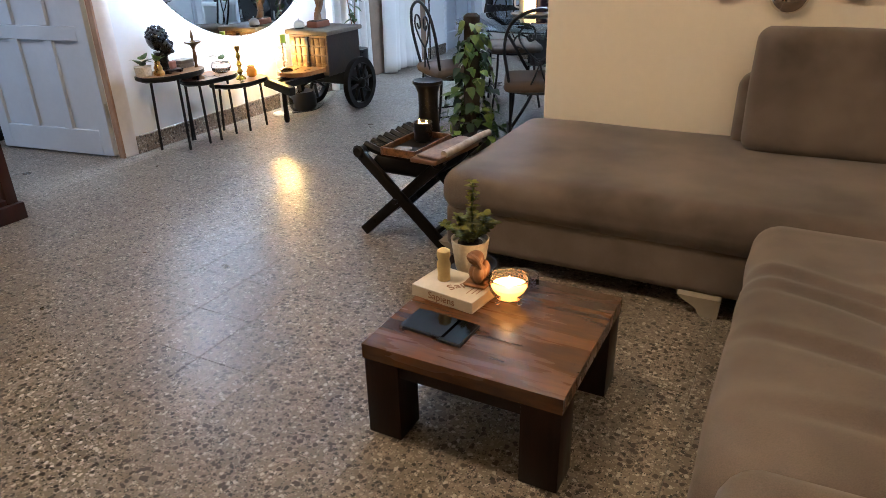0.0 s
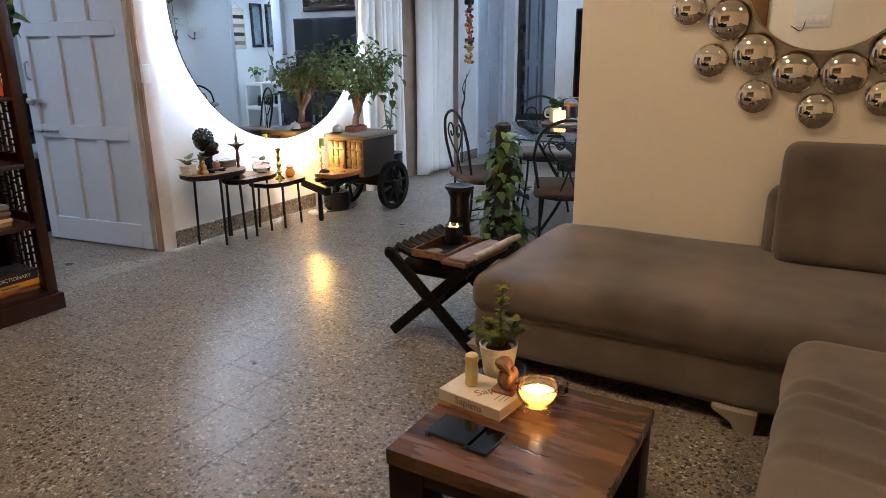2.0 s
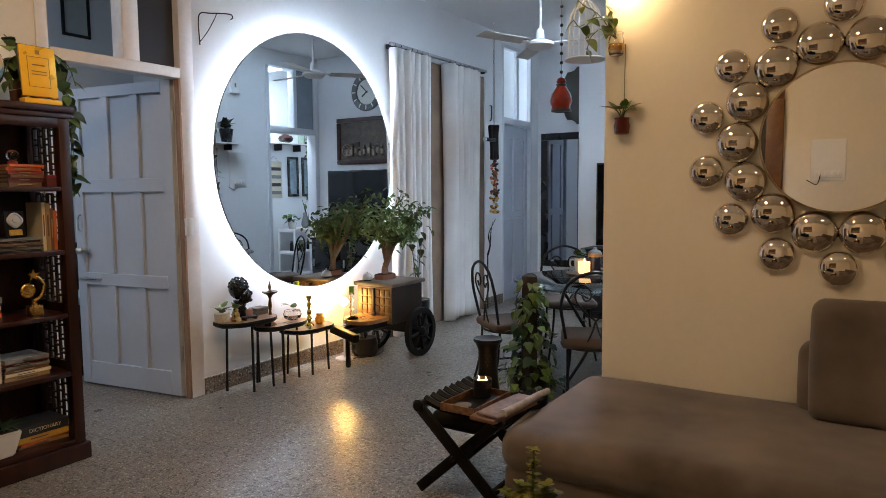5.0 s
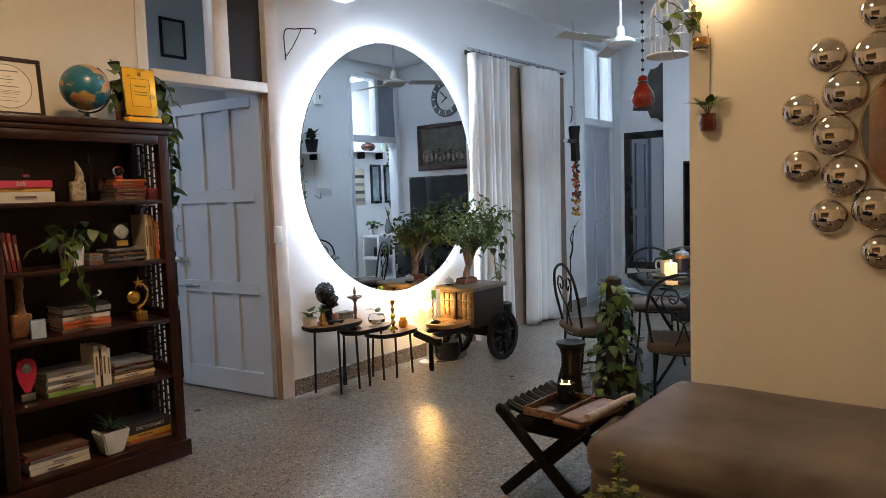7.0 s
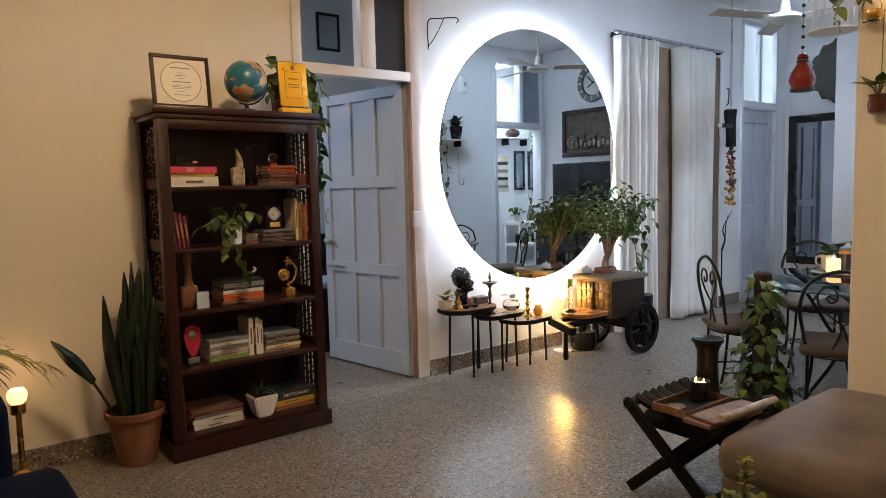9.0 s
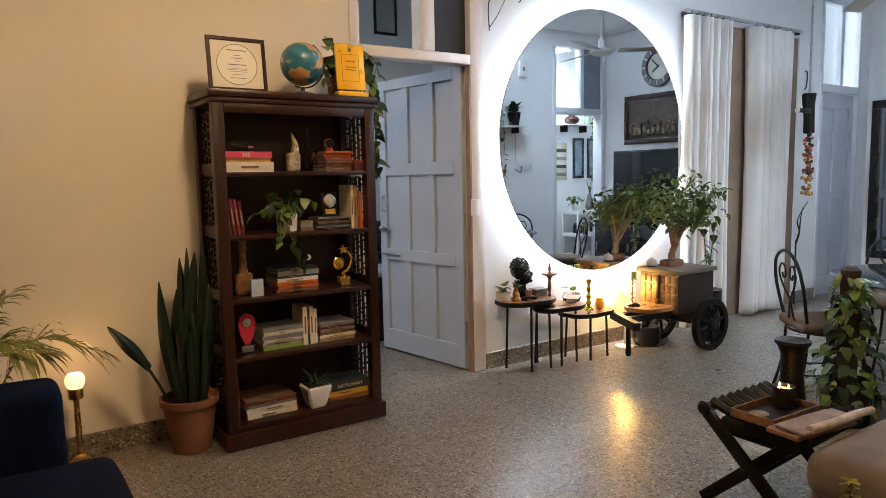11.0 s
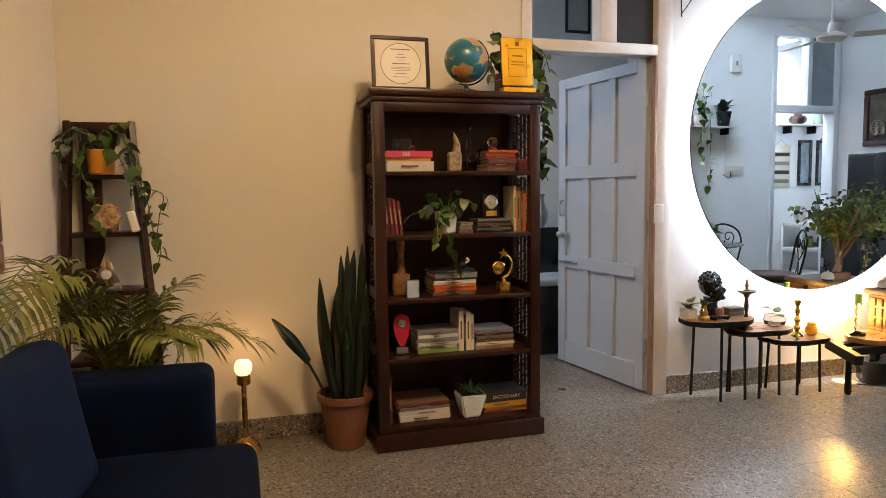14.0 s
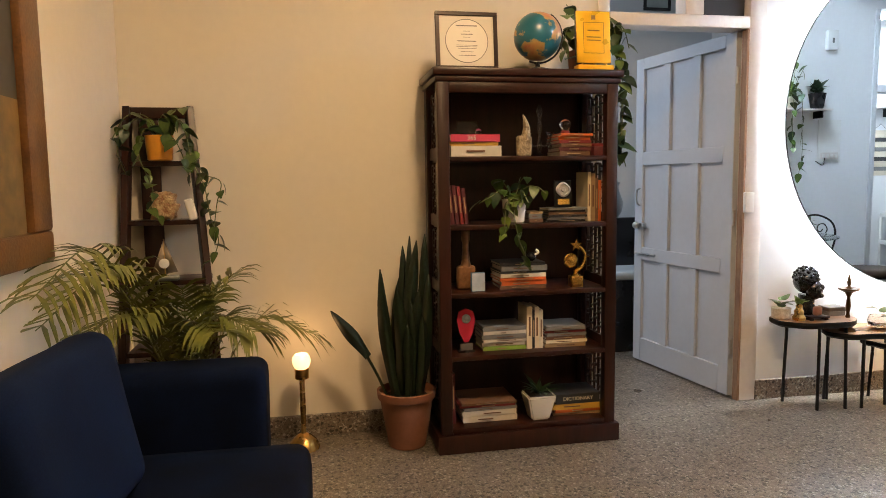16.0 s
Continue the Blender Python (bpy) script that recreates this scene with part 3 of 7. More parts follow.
part("scroll", tube(smooth_path([(0.004, 0, -0.02), (0.004, 0, 0.17), (0.05, 0.06, 0.19), (0.10, 0.17, 0.20), (0.11, 0.19, 0.18), (0.10, 0.18, 0.165)]), 0.004, 6), IRON, br)
part("brace", tube(smooth_path([(0.004, 0, 0.0), (0.04, 0.03, 0.06), (0.06, 0.07, 0.14), (0.07, 0.09, 0.19)]), 0.003, 6), IRON, br)

# ---- curtains ----
cr = thing("curtain_rod", W + 0.09, 4.98, 2.69, "grey curtain track on dark brackets", "rod")
part("rod", box(-0.014, 0.014, -0.07, 1.72, -0.014, 0.014, 0.003), mat("grey_painted_track", (0.34, 0.35, 0.37), 0.4), cr, "pale grey curtain track")
for y in (0.0, 1.66):
    part("bracket", box(-0.09, 0.012, y - 0.012, y + 0.012, -0.03, 0.012, 0.003), IRON, cr)


def curtain(y0, y1, folds, seed):
    """Pleats pinched at the rod: narrow rounded crests, flat valleys, drifting a little on the way down."""
    ob = thing("curtain", W + 0.09, (y0 + y1) / 2, 0.02, "long pleated grey-white curtain hanging to the floor", "curtain", group="curtains")
    rnd = random.Random(seed)
    nu, nv = folds * 14, 26
    ph = [rnd.uniform(0, 6) for _ in range(5)]
    deep = [rnd.uniform(0.6, 1.25) for _ in range(folds + 2)]
    bm = bmesh.new()
    rows_ = []
    for j in range(nv + 1):
        v = j / nv
        row = []
        for i in range(nu + 1):
            u = i / nu
            uu = u + (0.016 * math.sin(2.4 * u * 6 + ph[0]) + 0.012 * math.sin(1.7 * v + 5 * u + ph[4]) * (1 - v)) * math.sin(math.pi * u)
            f = uu * folds
            crest = abs(math.sin(math.pi * f)) ** 0.8
            amp = 0.115 * deep[max(0, min(folds, int(f)))] * (0.75 + 0.25 * v)
            y = (u - 0.5) * (y1 - y0) * (1 - 0.05 * math.sin(v * 3.1)) + 0.010 * math.sin(2 * math.pi * f + ph[2])
            x = amp * (crest - 0.5) + 0.014 * math.sin(5 * u + 2.2 * v + ph[3]) * (1 - v)
            row.append(bm.verts.new((x, y, v * 2.64 + (0.012 * math.sin(9 * u + ph[1]) if j == 0 else 0))))
        rows_.append(row)
    for a, b in zip(rows_, rows_[1:]):
        for i in range(nu):
            bm.faces.new((a[i], a[i + 1], b[i + 1], b[i]))
    o = part("cloth", bm, CLOTH, ob)
    o.modifiers.new("thick", "SOLIDIFY").thickness = 0.004
    for k in range(folds):
        part("ring", tube([(0.016 * math.cos(t * 0.7), -(y1 - y0) / 2 + (k + 0.5) * (y1 - y0) / folds, 2.668 + 0.016 * math.sin(t * 0.7)) for t in range(10)], 0.003, 5), IRON, ob)
    return ob


curtain(4.93, 5.545, 7, 3)
curtain(5.875, 6.535, 7, 5)

# ---- coffee table and what stands on it ----
ct = thing("coffee_table", -0.688, 1.472, 0, "low square sheesham wood coffee table with block legs", "table")
for k in range(5):
    y0 = -0.272 + k * 0.1088
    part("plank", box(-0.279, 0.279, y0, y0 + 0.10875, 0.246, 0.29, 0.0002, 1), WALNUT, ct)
for sx in (-1, 1):
    for sy in (-1, 1):
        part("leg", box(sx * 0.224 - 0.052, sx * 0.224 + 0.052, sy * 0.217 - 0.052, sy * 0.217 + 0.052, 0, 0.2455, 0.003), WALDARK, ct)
for sy in (-1, 1):
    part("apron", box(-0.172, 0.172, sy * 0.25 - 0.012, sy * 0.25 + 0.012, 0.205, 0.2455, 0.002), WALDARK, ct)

TT = 0.29


def book(name, x, y, z, w, d, h, cover, label, rz=0.0, group="", title=""):
    """A closed book lying flat: covers and spine round a block of pages; the spine faces -y before turning."""
    ob = thing(name, x, y, z, label, "book", rz, group)
    bm = bmesh.new()
    box(-w / 2, w / 2, -d / 2, d / 2, 0, 0.0025, 0.0008, 1, bm)
    box(-w / 2, w / 2, -d / 2, d / 2, h - 0.0025, h, 0.0008, 1, bm)
    box(-w / 2, w / 2, -d / 2, -d / 2 + 0.003, 0.0025, h - 0.0025, bm=bm)
    part("cover", bm, cover, ob, smooth=False)
    part("page_block", box(-w / 2 + 0.004, w / 2 - 0.004, -d / 2 + 0.003, d / 2 - 0.004, 0.0025, h - 0.0025), PAPER, ob, smooth=False)
    return ob


sap = book("thick_book", -0.862, 1.552, TT, 0.215, 0.15, 0.036, COLS["white"], "thick white paperback book lying on the coffee table", -8)
BROWNINK = paint("brown_ink", (0.22, 0.10, 0.05))
writing(sap, "Sapiens", 0.032, pose(0.0, -0.0755, 0.018, 90), BROWNINK)
writing(sap, "Sapiens", 0.045, pose(0.03, 0.02, 0.0364, 0, 0, 62), BROWNINK)
for k, (a, b) in enumerate(((0.062, 0.036), (0.076, 0.03), (0.088, 0.024))):
    part("text_bar", box(a - 0.0014, a + 0.0014, 0.0 - b, 0.0 + b, 0.036, 0.0364), BROWNINK, sap)
dish = thing("wooden_dish", -0.885, 1.705, TT, "round dark wooden dish under the plant pot", "dish")
part("bowl", lathe([(0.06, 0), (0.075, 0.004), (0.088, 0.03), (0.082, 0.03), (0.068, 0.012), (0.01, 0.012)], 28), WALDARK, dish)
pp = thing("potted_succulent", -0.888, 1.708, TT + 0.012, "small bushy succulent in a patterned ivory pot", "plant")
part("pot", lathe([(0.038, 0), (0.046, 0.004), (0.061, 0.104), (0.057, 0.104), (0.052, 0.09), (0.01, 0.09)], 28), mat("white_embossed_ceramic", (0.74, 0.68, 0.58), 0.4, col2=(0.52, 0.46, 0.37), scale=70, fine=120, bump=1.0, dist=0.003), pp)
part("soil", lathe([(0.048, 0.088), (0.02, 0.095)], 20), SOIL, pp)
rnd = random.Random(4)
JADE = blade_mesh("jade_leaf", [(0, 0.1), (0.2, 0.3), (0.6, 0.38), (0.9, 0.2), (1, 0.01)], mat("jade_leaf", (0.135, 0.130, 0.016), 0.65, spec=0.2, col2=(0.045, 0.048, 0.007), per=0.35))
for k in range(7):
    a = k * 2.4
    top = (0.01, 0.0, 0.29) if k == 0 else (0.085 * math.cos(a), 0.07 * math.sin(a), rnd.uniform(0.13, 0.21))
    path = smooth_path([(0.012 * math.cos(a), 0.012 * math.sin(a), 0.09), ((top[0]) * 0.6, top[1] * 0.6, 0.5 * top[2] + 0.05), top], 6)
    part("stem", tube(path, 0.003, 5), VINE, pp)
    for i, p in enumerate(path[2:]):
        for s in range(4):
            leaf(pp, JADE, p, s * 90 + i * 45 + rnd.uniform(-15, 15), rnd.uniform(5, 45), rnd.uniform(0.019, 0.03))
fy = thing("owl_figurine", -0.905, 1.56, TT + 0.036, "small cream carved owl figurine on the book", "figurine")
part("body", lathe([(0.017, 0), (0.02, 0.004), (0.018, 0.02), (0.021, 0.05), (0.017, 0.068), (0.021, 0.082), (0.019, 0.097), (0.008, 0.104)], 18), mat("cream_resin", (0.60, 0.47, 0.22), 0.6, scale=50, bump=0.8, dist=0.004), fy)
bd = thing("bird_figurine", -0.80, 1.575, TT + 0.036, "carved brown wooden bird figurine on the book", "figurine")
BIRDW = mat("carved_brown_wood", (0.26, 0.12, 0.045), 0.5, col2=(0.13, 0.055, 0.02), scale=30, bump=0.4)
bm = ball(0.027, 0, 0, 0.04, 1.15)
ball(0.025, -0.006, 0.0, 0.086, 0.9, bm=bm)
for s in (-1, 1):
    ball(0.017, 0.012, 0.022 * s, 0.045, 1.7, bm=bm)
ball(0.014, 0.022, 0, 0.016, 0.7, bm=bm)
tube(smooth_path([(-0.02, -0.01, 0.092), (0.012, -0.03, 0.092), (0.028, -0.034, 0.07)]), 0.013, 8, bm, 0.4)
box(-0.036, 0.036, -0.03, 0.03, 0, 0.012, 0.004, 1, bm)
part("body", bm, BIRDW, bd)
cb = thing("candle_bowl", -0.70, 1.575, TT, "lit candle in a beaded glass bowl on feet", "candle")
part("bowl", lathe([(0.02, 0.012), (0.042, 0.020), (0.056, 0.042), (0.060, 0.062), (0.058, 0.080), (0.060, 0.084), (0.055, 0.082), (0.056, 0.062), (0.051, 0.044), (0.036, 0.024), (0.01, 0.02)], 42, wave=0.012, waves=21), glass("warm_bowl_glass", (1.0, 0.86, 0.6), 0.1), cb)
part("wax", lathe([(0.034, 0.026), (0.050, 0.046), (0.052, 0.056), (0.01, 0.057)], 24), WAX, cb, "glowing melted wax")
part("flame", lathe([(0.002, 0.057), (0.0065, 0.064), (0.004, 0.076), (0.0008, 0.086)], 10), FLAME, cb)
for k in range(3):
    part("foot", ball(0.008, 0.036 * math.cos(k * 2.1 + 4), 0.036 * math.sin(k * 2.1 + 4), 0.008), CLEAR, cb)
lamp("candle_light_a", "POINT", (-0.70, 1.575, TT + 0.105), 0.8, (1.0, 0.5, 0.16), 0.012)
gd = thing("glass_dish", -0.71, 1.695, TT, "round clear blue-tinted glass dish", "dish")
part("body", lathe([(0.045, 0), (0.056, 0.006), (0.056, 0.03), (0.052, 0.03), (0.05, 0.01), (0.01, 0.008)], 28), BLUEGLASS, gd)
for nm, x, y, w, d, label in (("notebook", -0.843, 1.362, 0.145, 0.108, "closed black notebook on the coffee table"), ("mobile_phone", -0.752, 1.352, 0.068, 0.118, "black mobile phone with dark glass screen")):
    ph = thing(nm, x, y, TT, label, "phone" if nm == "mobile_phone" else "notebook", -3)
    part("body", box(-w / 2, w / 2, -d / 2, d / 2, 0, 0.009, 0.003, 2), BLACK, ph)
    part("front", box(-w / 2 + 0.003, w / 2 - 0.003, -d / 2 + 0.003, d / 2 - 0.003, 0.009, 0.0095), SCREEN, ph)

# ---- sofa ----
sf = thing("corner_sofa", -0.3, 2.78, 0, "large taupe velvet corner sofa with chaise and loose back block", "sofa")
part("chaise_seat", soft(-1.0, 1.9, -0.52, 0.515, 0.225, 0.405, 0.075, 16, 0.012, 0.006, 1), VELVET, sf)
part("chaise_base", soft(-0.98, 1.9, -0.50, 0.51, 0.065, 0.262, 0.03, 10, 0, 0.004, 2), VELVET, sf)
seat_bm = soft(0.195, 1.35, -1.86, -0.56, 0.225, 0.425, 0.085, 76, 0.015, 0.010, 3)
for v_ in seat_bm.verts:
    if v_.co.z > 0.33:
        for cx, cy, dx, dy, deep_, wide_ in ((0.42, -1.05, 1.0, -0.22, 0.012, 0.30), (0.55, -1.17, 1.0, -0.30, 0.014, 0.34), (0.50, -1.38, 1.0, -0.12, 0.012, 0.28), (0.75, -0.90, 1.0, 0.35, 0.010, 0.26), (0.62, -1.60, 1.0, 0.1, 0.012, 0.3)):
            q = Vector((v_.co.x - cx, v_.co.y - cy))
            d_ = Vector((dx, dy)).normalized()
            along, off = q.dot(d_), q.x * -d_.y + q.y * d_.x + 0.03 * math.sin(7 * q.x)
            v_.co.z -= deep_ * math.exp(-(off / 0.024) ** 2) * math.exp(-(along / wide_) ** 4) - 0.6 * deep_ * math.exp(-((off - 0.045) / 0.026) ** 2) * math.exp(-(along / wide_) ** 4)
part("main_seat", seat_bm, VELVET, sf)
part("main_base", soft(0.215, 1.35, -2.2, -0.54, 0.065, 0.262, 0.03, 10, 0, 0.004, 4), VELVET, sf)
part("arm_rest", soft(0.24, 1.35, -2.12, -1.90, 0.2, 0.56, 0.075, 12, 0.006, 0.004, 5), VELVET, sf)
part("main_back", soft(1.1, 1.42, -2.1, 0.2, 0.25, 0.85, 0.09, 12, 0.01, 0.006, 6), VELVET, sf)
part("back_block", turned(soft(0.025, 1.05, -0.12, 0.16, -0.02, 0.49, 0.06, 12, 0.008, 0.005, 7), pose(0.025, 0.33, 0.41, -10, 0, 0)), VELVET, sf, "tall taupe back block")
part("back_support", soft(0.0, 1.05, 0.36, 0.525, 0.36, 0.70, 0.06, 10, 0.004, 0.004, 8), VELVET, sf)
FOOTM = mat("grey_cast_foot", (0.26, 0.23, 0.19), 0.5)
for x, y in ((0.07, -0.5), (-0.93, -0.45), (-0.93, 0.45), (0.3, -2.1), (1.25, -2.1), (1.25, 0.4)):
    fm = bmesh.new()
    rows_ = []
    for h in (-0.032, 0.032):
        rows_.append([fm.verts.new((x + px_, y + h, pz_)) for px_, pz_ in ((0.0, 0.0), (0.055, 0.0), (0.06, 0.075), (-0.09, 0.075), (-0.075, 0.062), (-0.045, 0.045), (-0.02, 0.03), (-0.012, 0.012))])
    fm.faces.new(rows_[0])
    fm.faces.new(list(reversed(rows_[1])))
    for k in range(8):
        fm.faces.new((rows_[0][k], rows_[1][k], rows_[1][(k + 1) % 8], rows_[0][(k + 1) % 8]))
    bmesh.ops.recalc_face_normals(fm, faces=fm.faces[:])
    part("foot", fm, FOOTM, sf, "pale grey bracket foot", smooth=False)

# ---- folding stool with tray ----
st = thing("folding_stool", -1.535, 2.56, 0, "black carved folding stool with leather strap seat", "stool")
for y in (-0.19, 0.19):
    for s in (-1, 1):
        a, b = Vector((-0.225 * s, y + 0.018 * s, 0.012)), Vector((0.195 * s, y + 0.018 * s, 0.40))
        part("leg", turned(box(-0.5, 0.5, -0.014, 0.014, -0.024, 0.024, 0.006, 2), Matrix.Translation((a + b) / 2) @ Matrix.Rotation(-math.atan2(b.z - a.z, b.x - a.x), 4, "Y") @ Matrix.Diagonal(((b - a).length, 1, 1, 1))), EBONY, st)
    part("pivot", turned(lathe([(0.012, -0.05), (0.012, 0.05)], 12), pose(-0.015, y, 0.206, 90)), IRON, st)
for s in (-1, 1):
    part("top_rail", turned(lathe([(0.02, -0.235), (0.03, -0.225), (0.022, -0.20), (0.02, 0.2), (0.03, 0.225), (0.02, 0.235)], 14), pose(0.195 * s, 0, 0.41, 90)), EBONY, st)
    part("stretcher", turned(box(-0.012, 0.012, -0.19, 0.19, -0.012, 0.012, 0.003), pose(-0.16 * s, 0, 0.075)), EBONY, st)
for k in range(7):
    y = -0.165 + k * 0.055
    part("strap", tube(smooth_path([(-0.195, y, 0.43), (-0.12, y, 0.405), (0, y, 0.385), (0.12, y, 0.405), (0.195, y, 0.43)]), 0.019, 6), LEATHER, st)
part("seat_sling", soft(-0.15, 0.15, -0.19, 0.19, 0.315, 0.385, 0.03, 8, 0.02, 0.012, 5), LEATHER, st, "sagging black leather sling")
tr = thing("wooden_tray", -1.50, 2.455, 0.424, "inlaid wooden tray with low sides on the stool", "tray", -2)
part("bottom", box(-0.085, 0.085, -0.15, 0.15, 0, 0.008, 0.002), EBONY, tr)
INLAY = mat("bone_inlay_wood", (0.24, 0.12, 0.05), 0.4, col2=(0.03, 0.012, 0.007), scale=45, fine=120)
for a in ((-0.088, -0.08, -0.155, 0.155), (0.08, 0.088, -0.155, 0.155), (-0.08, 0.08, -0.155, -0.147), (-0.08, 0.08, 0.147, 0.155)):
    part("side", box(*a, 0, 0.034, 0.002, 1), INLAY, tr)
cs = thing("coaster", -1.525, 2.385, 0.433, "round grey stone coaster in the tray", "coaster")
part("disc", lathe([(0.034, 0), (0.036, 0.004), (0.032, 0.007)], 20), CARTTOP, cs)
lt = thing("incense_tower", -1.565, 2.685, 0.424, "tall black pierced ceramic lantern in the tray", "lantern")
part("body", lathe([(0.05, 0), (0.056, 0.006), (0.05, 0.04), (0.044, 0.12), (0.046, 0.19), (0.058, 0.222), (0.07, 0.235), (0.068, 0.247), (0.05, 0.24), (0.03, 0.235)], 24), mat("matt_black_clay", (0.0045, 0.0042, 0.004), 0.42, bump=0.3, spec=0.25), lt)
for r_ in range(5):
    for k in range(14):
        a = k * 2 * math.pi / 14 + r_ * 0.22
        part("hole", ball(0.0022, 0.0445 * math.cos(a), 0.0445 * math.sin(a), 0.11 + r_ * 0.016, seg=6), IRON, lt)
tc = thing("candle_glass", -1.515, 2.54, 0.433, "lit candles in a black glass tumbler", "candle")
part("tumbler", lathe([(0.034, 0), (0.04, 0.005), (0.042, 0.085), (0.039, 0.085), (0.037, 0.07), (0.005, 0.068)], 24), BLACK, tc)
part("wax", lathe([(0.036, 0.068), (0.03, 0.073), (0.005, 0.073)], 20), WAXDIM, tc)
for x in (-0.016, 0.02):
    part("flame", lathe([(0.001, 0.073), (0.005, 0.08), (0.003, 0.09), (0.0005, 0.098)], 8, x, -0.005), FLAME, tc)
lamp("candle_light_b", "POINT", (-1.515, 2.54, 0.551), 0.05, (1.0, 0.5, 0.16), 0.012)
mg = thing("magazines", -1.335, 2.44, 0.440, "folded worn magazines lying on the stool", "magazine", -6)
MAGC = mat("printed_magazine", (0.24, 0.17, 0.14), 0.5, col2=(0.05, 0.022, 0.018), scale=16, fine=60, bump=0.1)
part("cover", soft(-0.055, 0.065, -0.17, 0.17, 0.004, 0.016, 0.005, 12, 0.005, 0.013, 3), MAGC, mg)
part("rolled_edge", tube(smooth_path([(0.06, -0.13, 0.020), (0.07, 0.0, 0.028), (0.066, 0.12, 0.032), (0.075, 0.21, 0.036)]), 0.017, 9, taper=0.8), mat("magazine_paper", (0.42, 0.37, 0.32), 0.6, col2=(0.2, 0.15, 0.12), scale=25), mg, "rolled pale pages")
part("lower_issue", soft(-0.07, 0.055, -0.185, 0.15, -0.014, 0.005, 0.006, 8, 0, 0.008, 6), COLS["brown"], mg)

# ---- moss pole plant ----
mp_ = thing("moss_pole_plant", -1.85, 3.76, 0, "pothos climbing a dark moss pole in a pot", "plant")
part("pot", lathe([(0.10, 0), (0.115, 0.01), (0.135, 0.21), (0.145, 0.22), (0.135, 0.23), (0.125, 0.21), (0.02, 0.19)], 28), BLACK, mp_)
part("soil", lathe([(0.123, 0.185), (0.02, 0.205)], 20), SOIL, mp_)
part("pole", lathe([(0.045, 0.18), (0.05, 0.4), (0.046, 0.65), (0.048, 0.83), (0.03, 0.845)], 18, wave=0.07, waves=5), MOSS, mp_)
rnd = random.Random(11)
for k in range(300):
    z = 0.11 + 0.70 * rnd.random() ** 1.35
    a = rnd.uniform(0, 2 * math.pi)
    h_ = (z - 0.1) / 0.72
    r = 0.048 + rnd.random() * (0.022 + 0.155 * (1 - h_) ** 1.3)
    leaf(mp_, POTHOSY if rnd.random() < 0.28 else (POTHOSD if rnd.random() < 0.35 else POTHOS), (r * math.cos(a), r * math.sin(a), z), math.degrees(a) + rnd.uniform(-40, 40), rnd.uniform(-75, 5), rnd.uniform(0.042, 0.078), rnd.uniform(-30, 30))

# ---- bookcase ----
BX, BY = -3.83, 1.365     # back of the case, middle of its width
bc = thing("bookcase", BX, BY, 0, "tall dark rosewood bookcase with pierced lattice sides", "bookcase")
hw, dp = 0.437, 0.375
SH = [0.115, 0.465, 0.765, 1.085, 1.402]
part("plinth", box(-0.0, dp + 0.018, -hw - 0.018, hw + 0.018, 0, 0.088, 0.006), ROSE, bc)
part("cornice", box(0, dp + 0.02, -hw - 0.022, hw + 0.022, 1.765, 1.80, 0.008), ROSE, bc)
part("cornice_moulding", box(0, dp + 0.008, -hw - 0.01, hw + 0.01, 1.738, 1.765, 0.007), ROSE, bc)
part("top_rail", box(dp - 0.03, dp, -hw + 0.055, hw - 0.055, 1.69, 1.738, 0.003), ROSE, bc)
part("back_panel", box(0.0, 0.012, -hw + 0.01, hw - 0.01, 0.088, 1.738), ROSE, bc)
part("bottom_rail", box(dp - 0.03, dp - 0.002, -hw + 0.055, hw - 0.055, 0.088, 0.114, 0.003), ROSE, bc)
for sy in (-1, 1):
    for x0 in (0.012, dp - 0.055):
        part("post", box(x0, x0 + 0.055, sy * hw - (0.055 if sy > 0 else 0), sy * hw + (0 if sy > 0 else 0.055), 0.088, 1.738, 0.004), ROSE, bc)
for z in SH:
    part("shelf", box(0.012, dp - 0.004, -hw + 0.03, hw - 0.03, z - 0.022, z, 0.003), ROSE, bc)
lat = bmesh.new()
tops = SH[1:] + [1.738]
for a, b in zip(SH, tops):
    box(0.067, dp - 0.055, -0.012, 0.012, a - 0.01, a + 0.045, bm=lat)
    z0, z1 = a + 0.045, b - 0.035
    for x in (0.085, 0.135, 0.185, 0.235, 0.285):
        box(x - 0.006, x + 0.006, -0.006, 0.006, z0, z1, bm=lat)
    nz = 6
    for k in range(nz + 1):
        z = z0 + (z1 - z0) * k / nz
        for i, x in enumerate((0.085, 0.135, 0.185, 0.235)):
            if (i + k) % 2 == 0:
                box(x, x + 0.05, -0.0055, 0.0055, z - 0.005, z + 0.005, bm=lat)
            else:
                box(x + 0.012, x + 0.038, -0.005, 0.005, z - 0.018, z - 0.010, bm=lat)
me_l = None
for sy in (-1, 1):
    if me_l is None:
        o = part("lattice_panel", lat, ROSE, bc, smooth=False)
        me_l = o.data
    else:
        o = new("lattice_panel", me_l)
        o.parent = bc
    o.location = (0, sy * (hw - 0.028), 0)

FX = -3.46


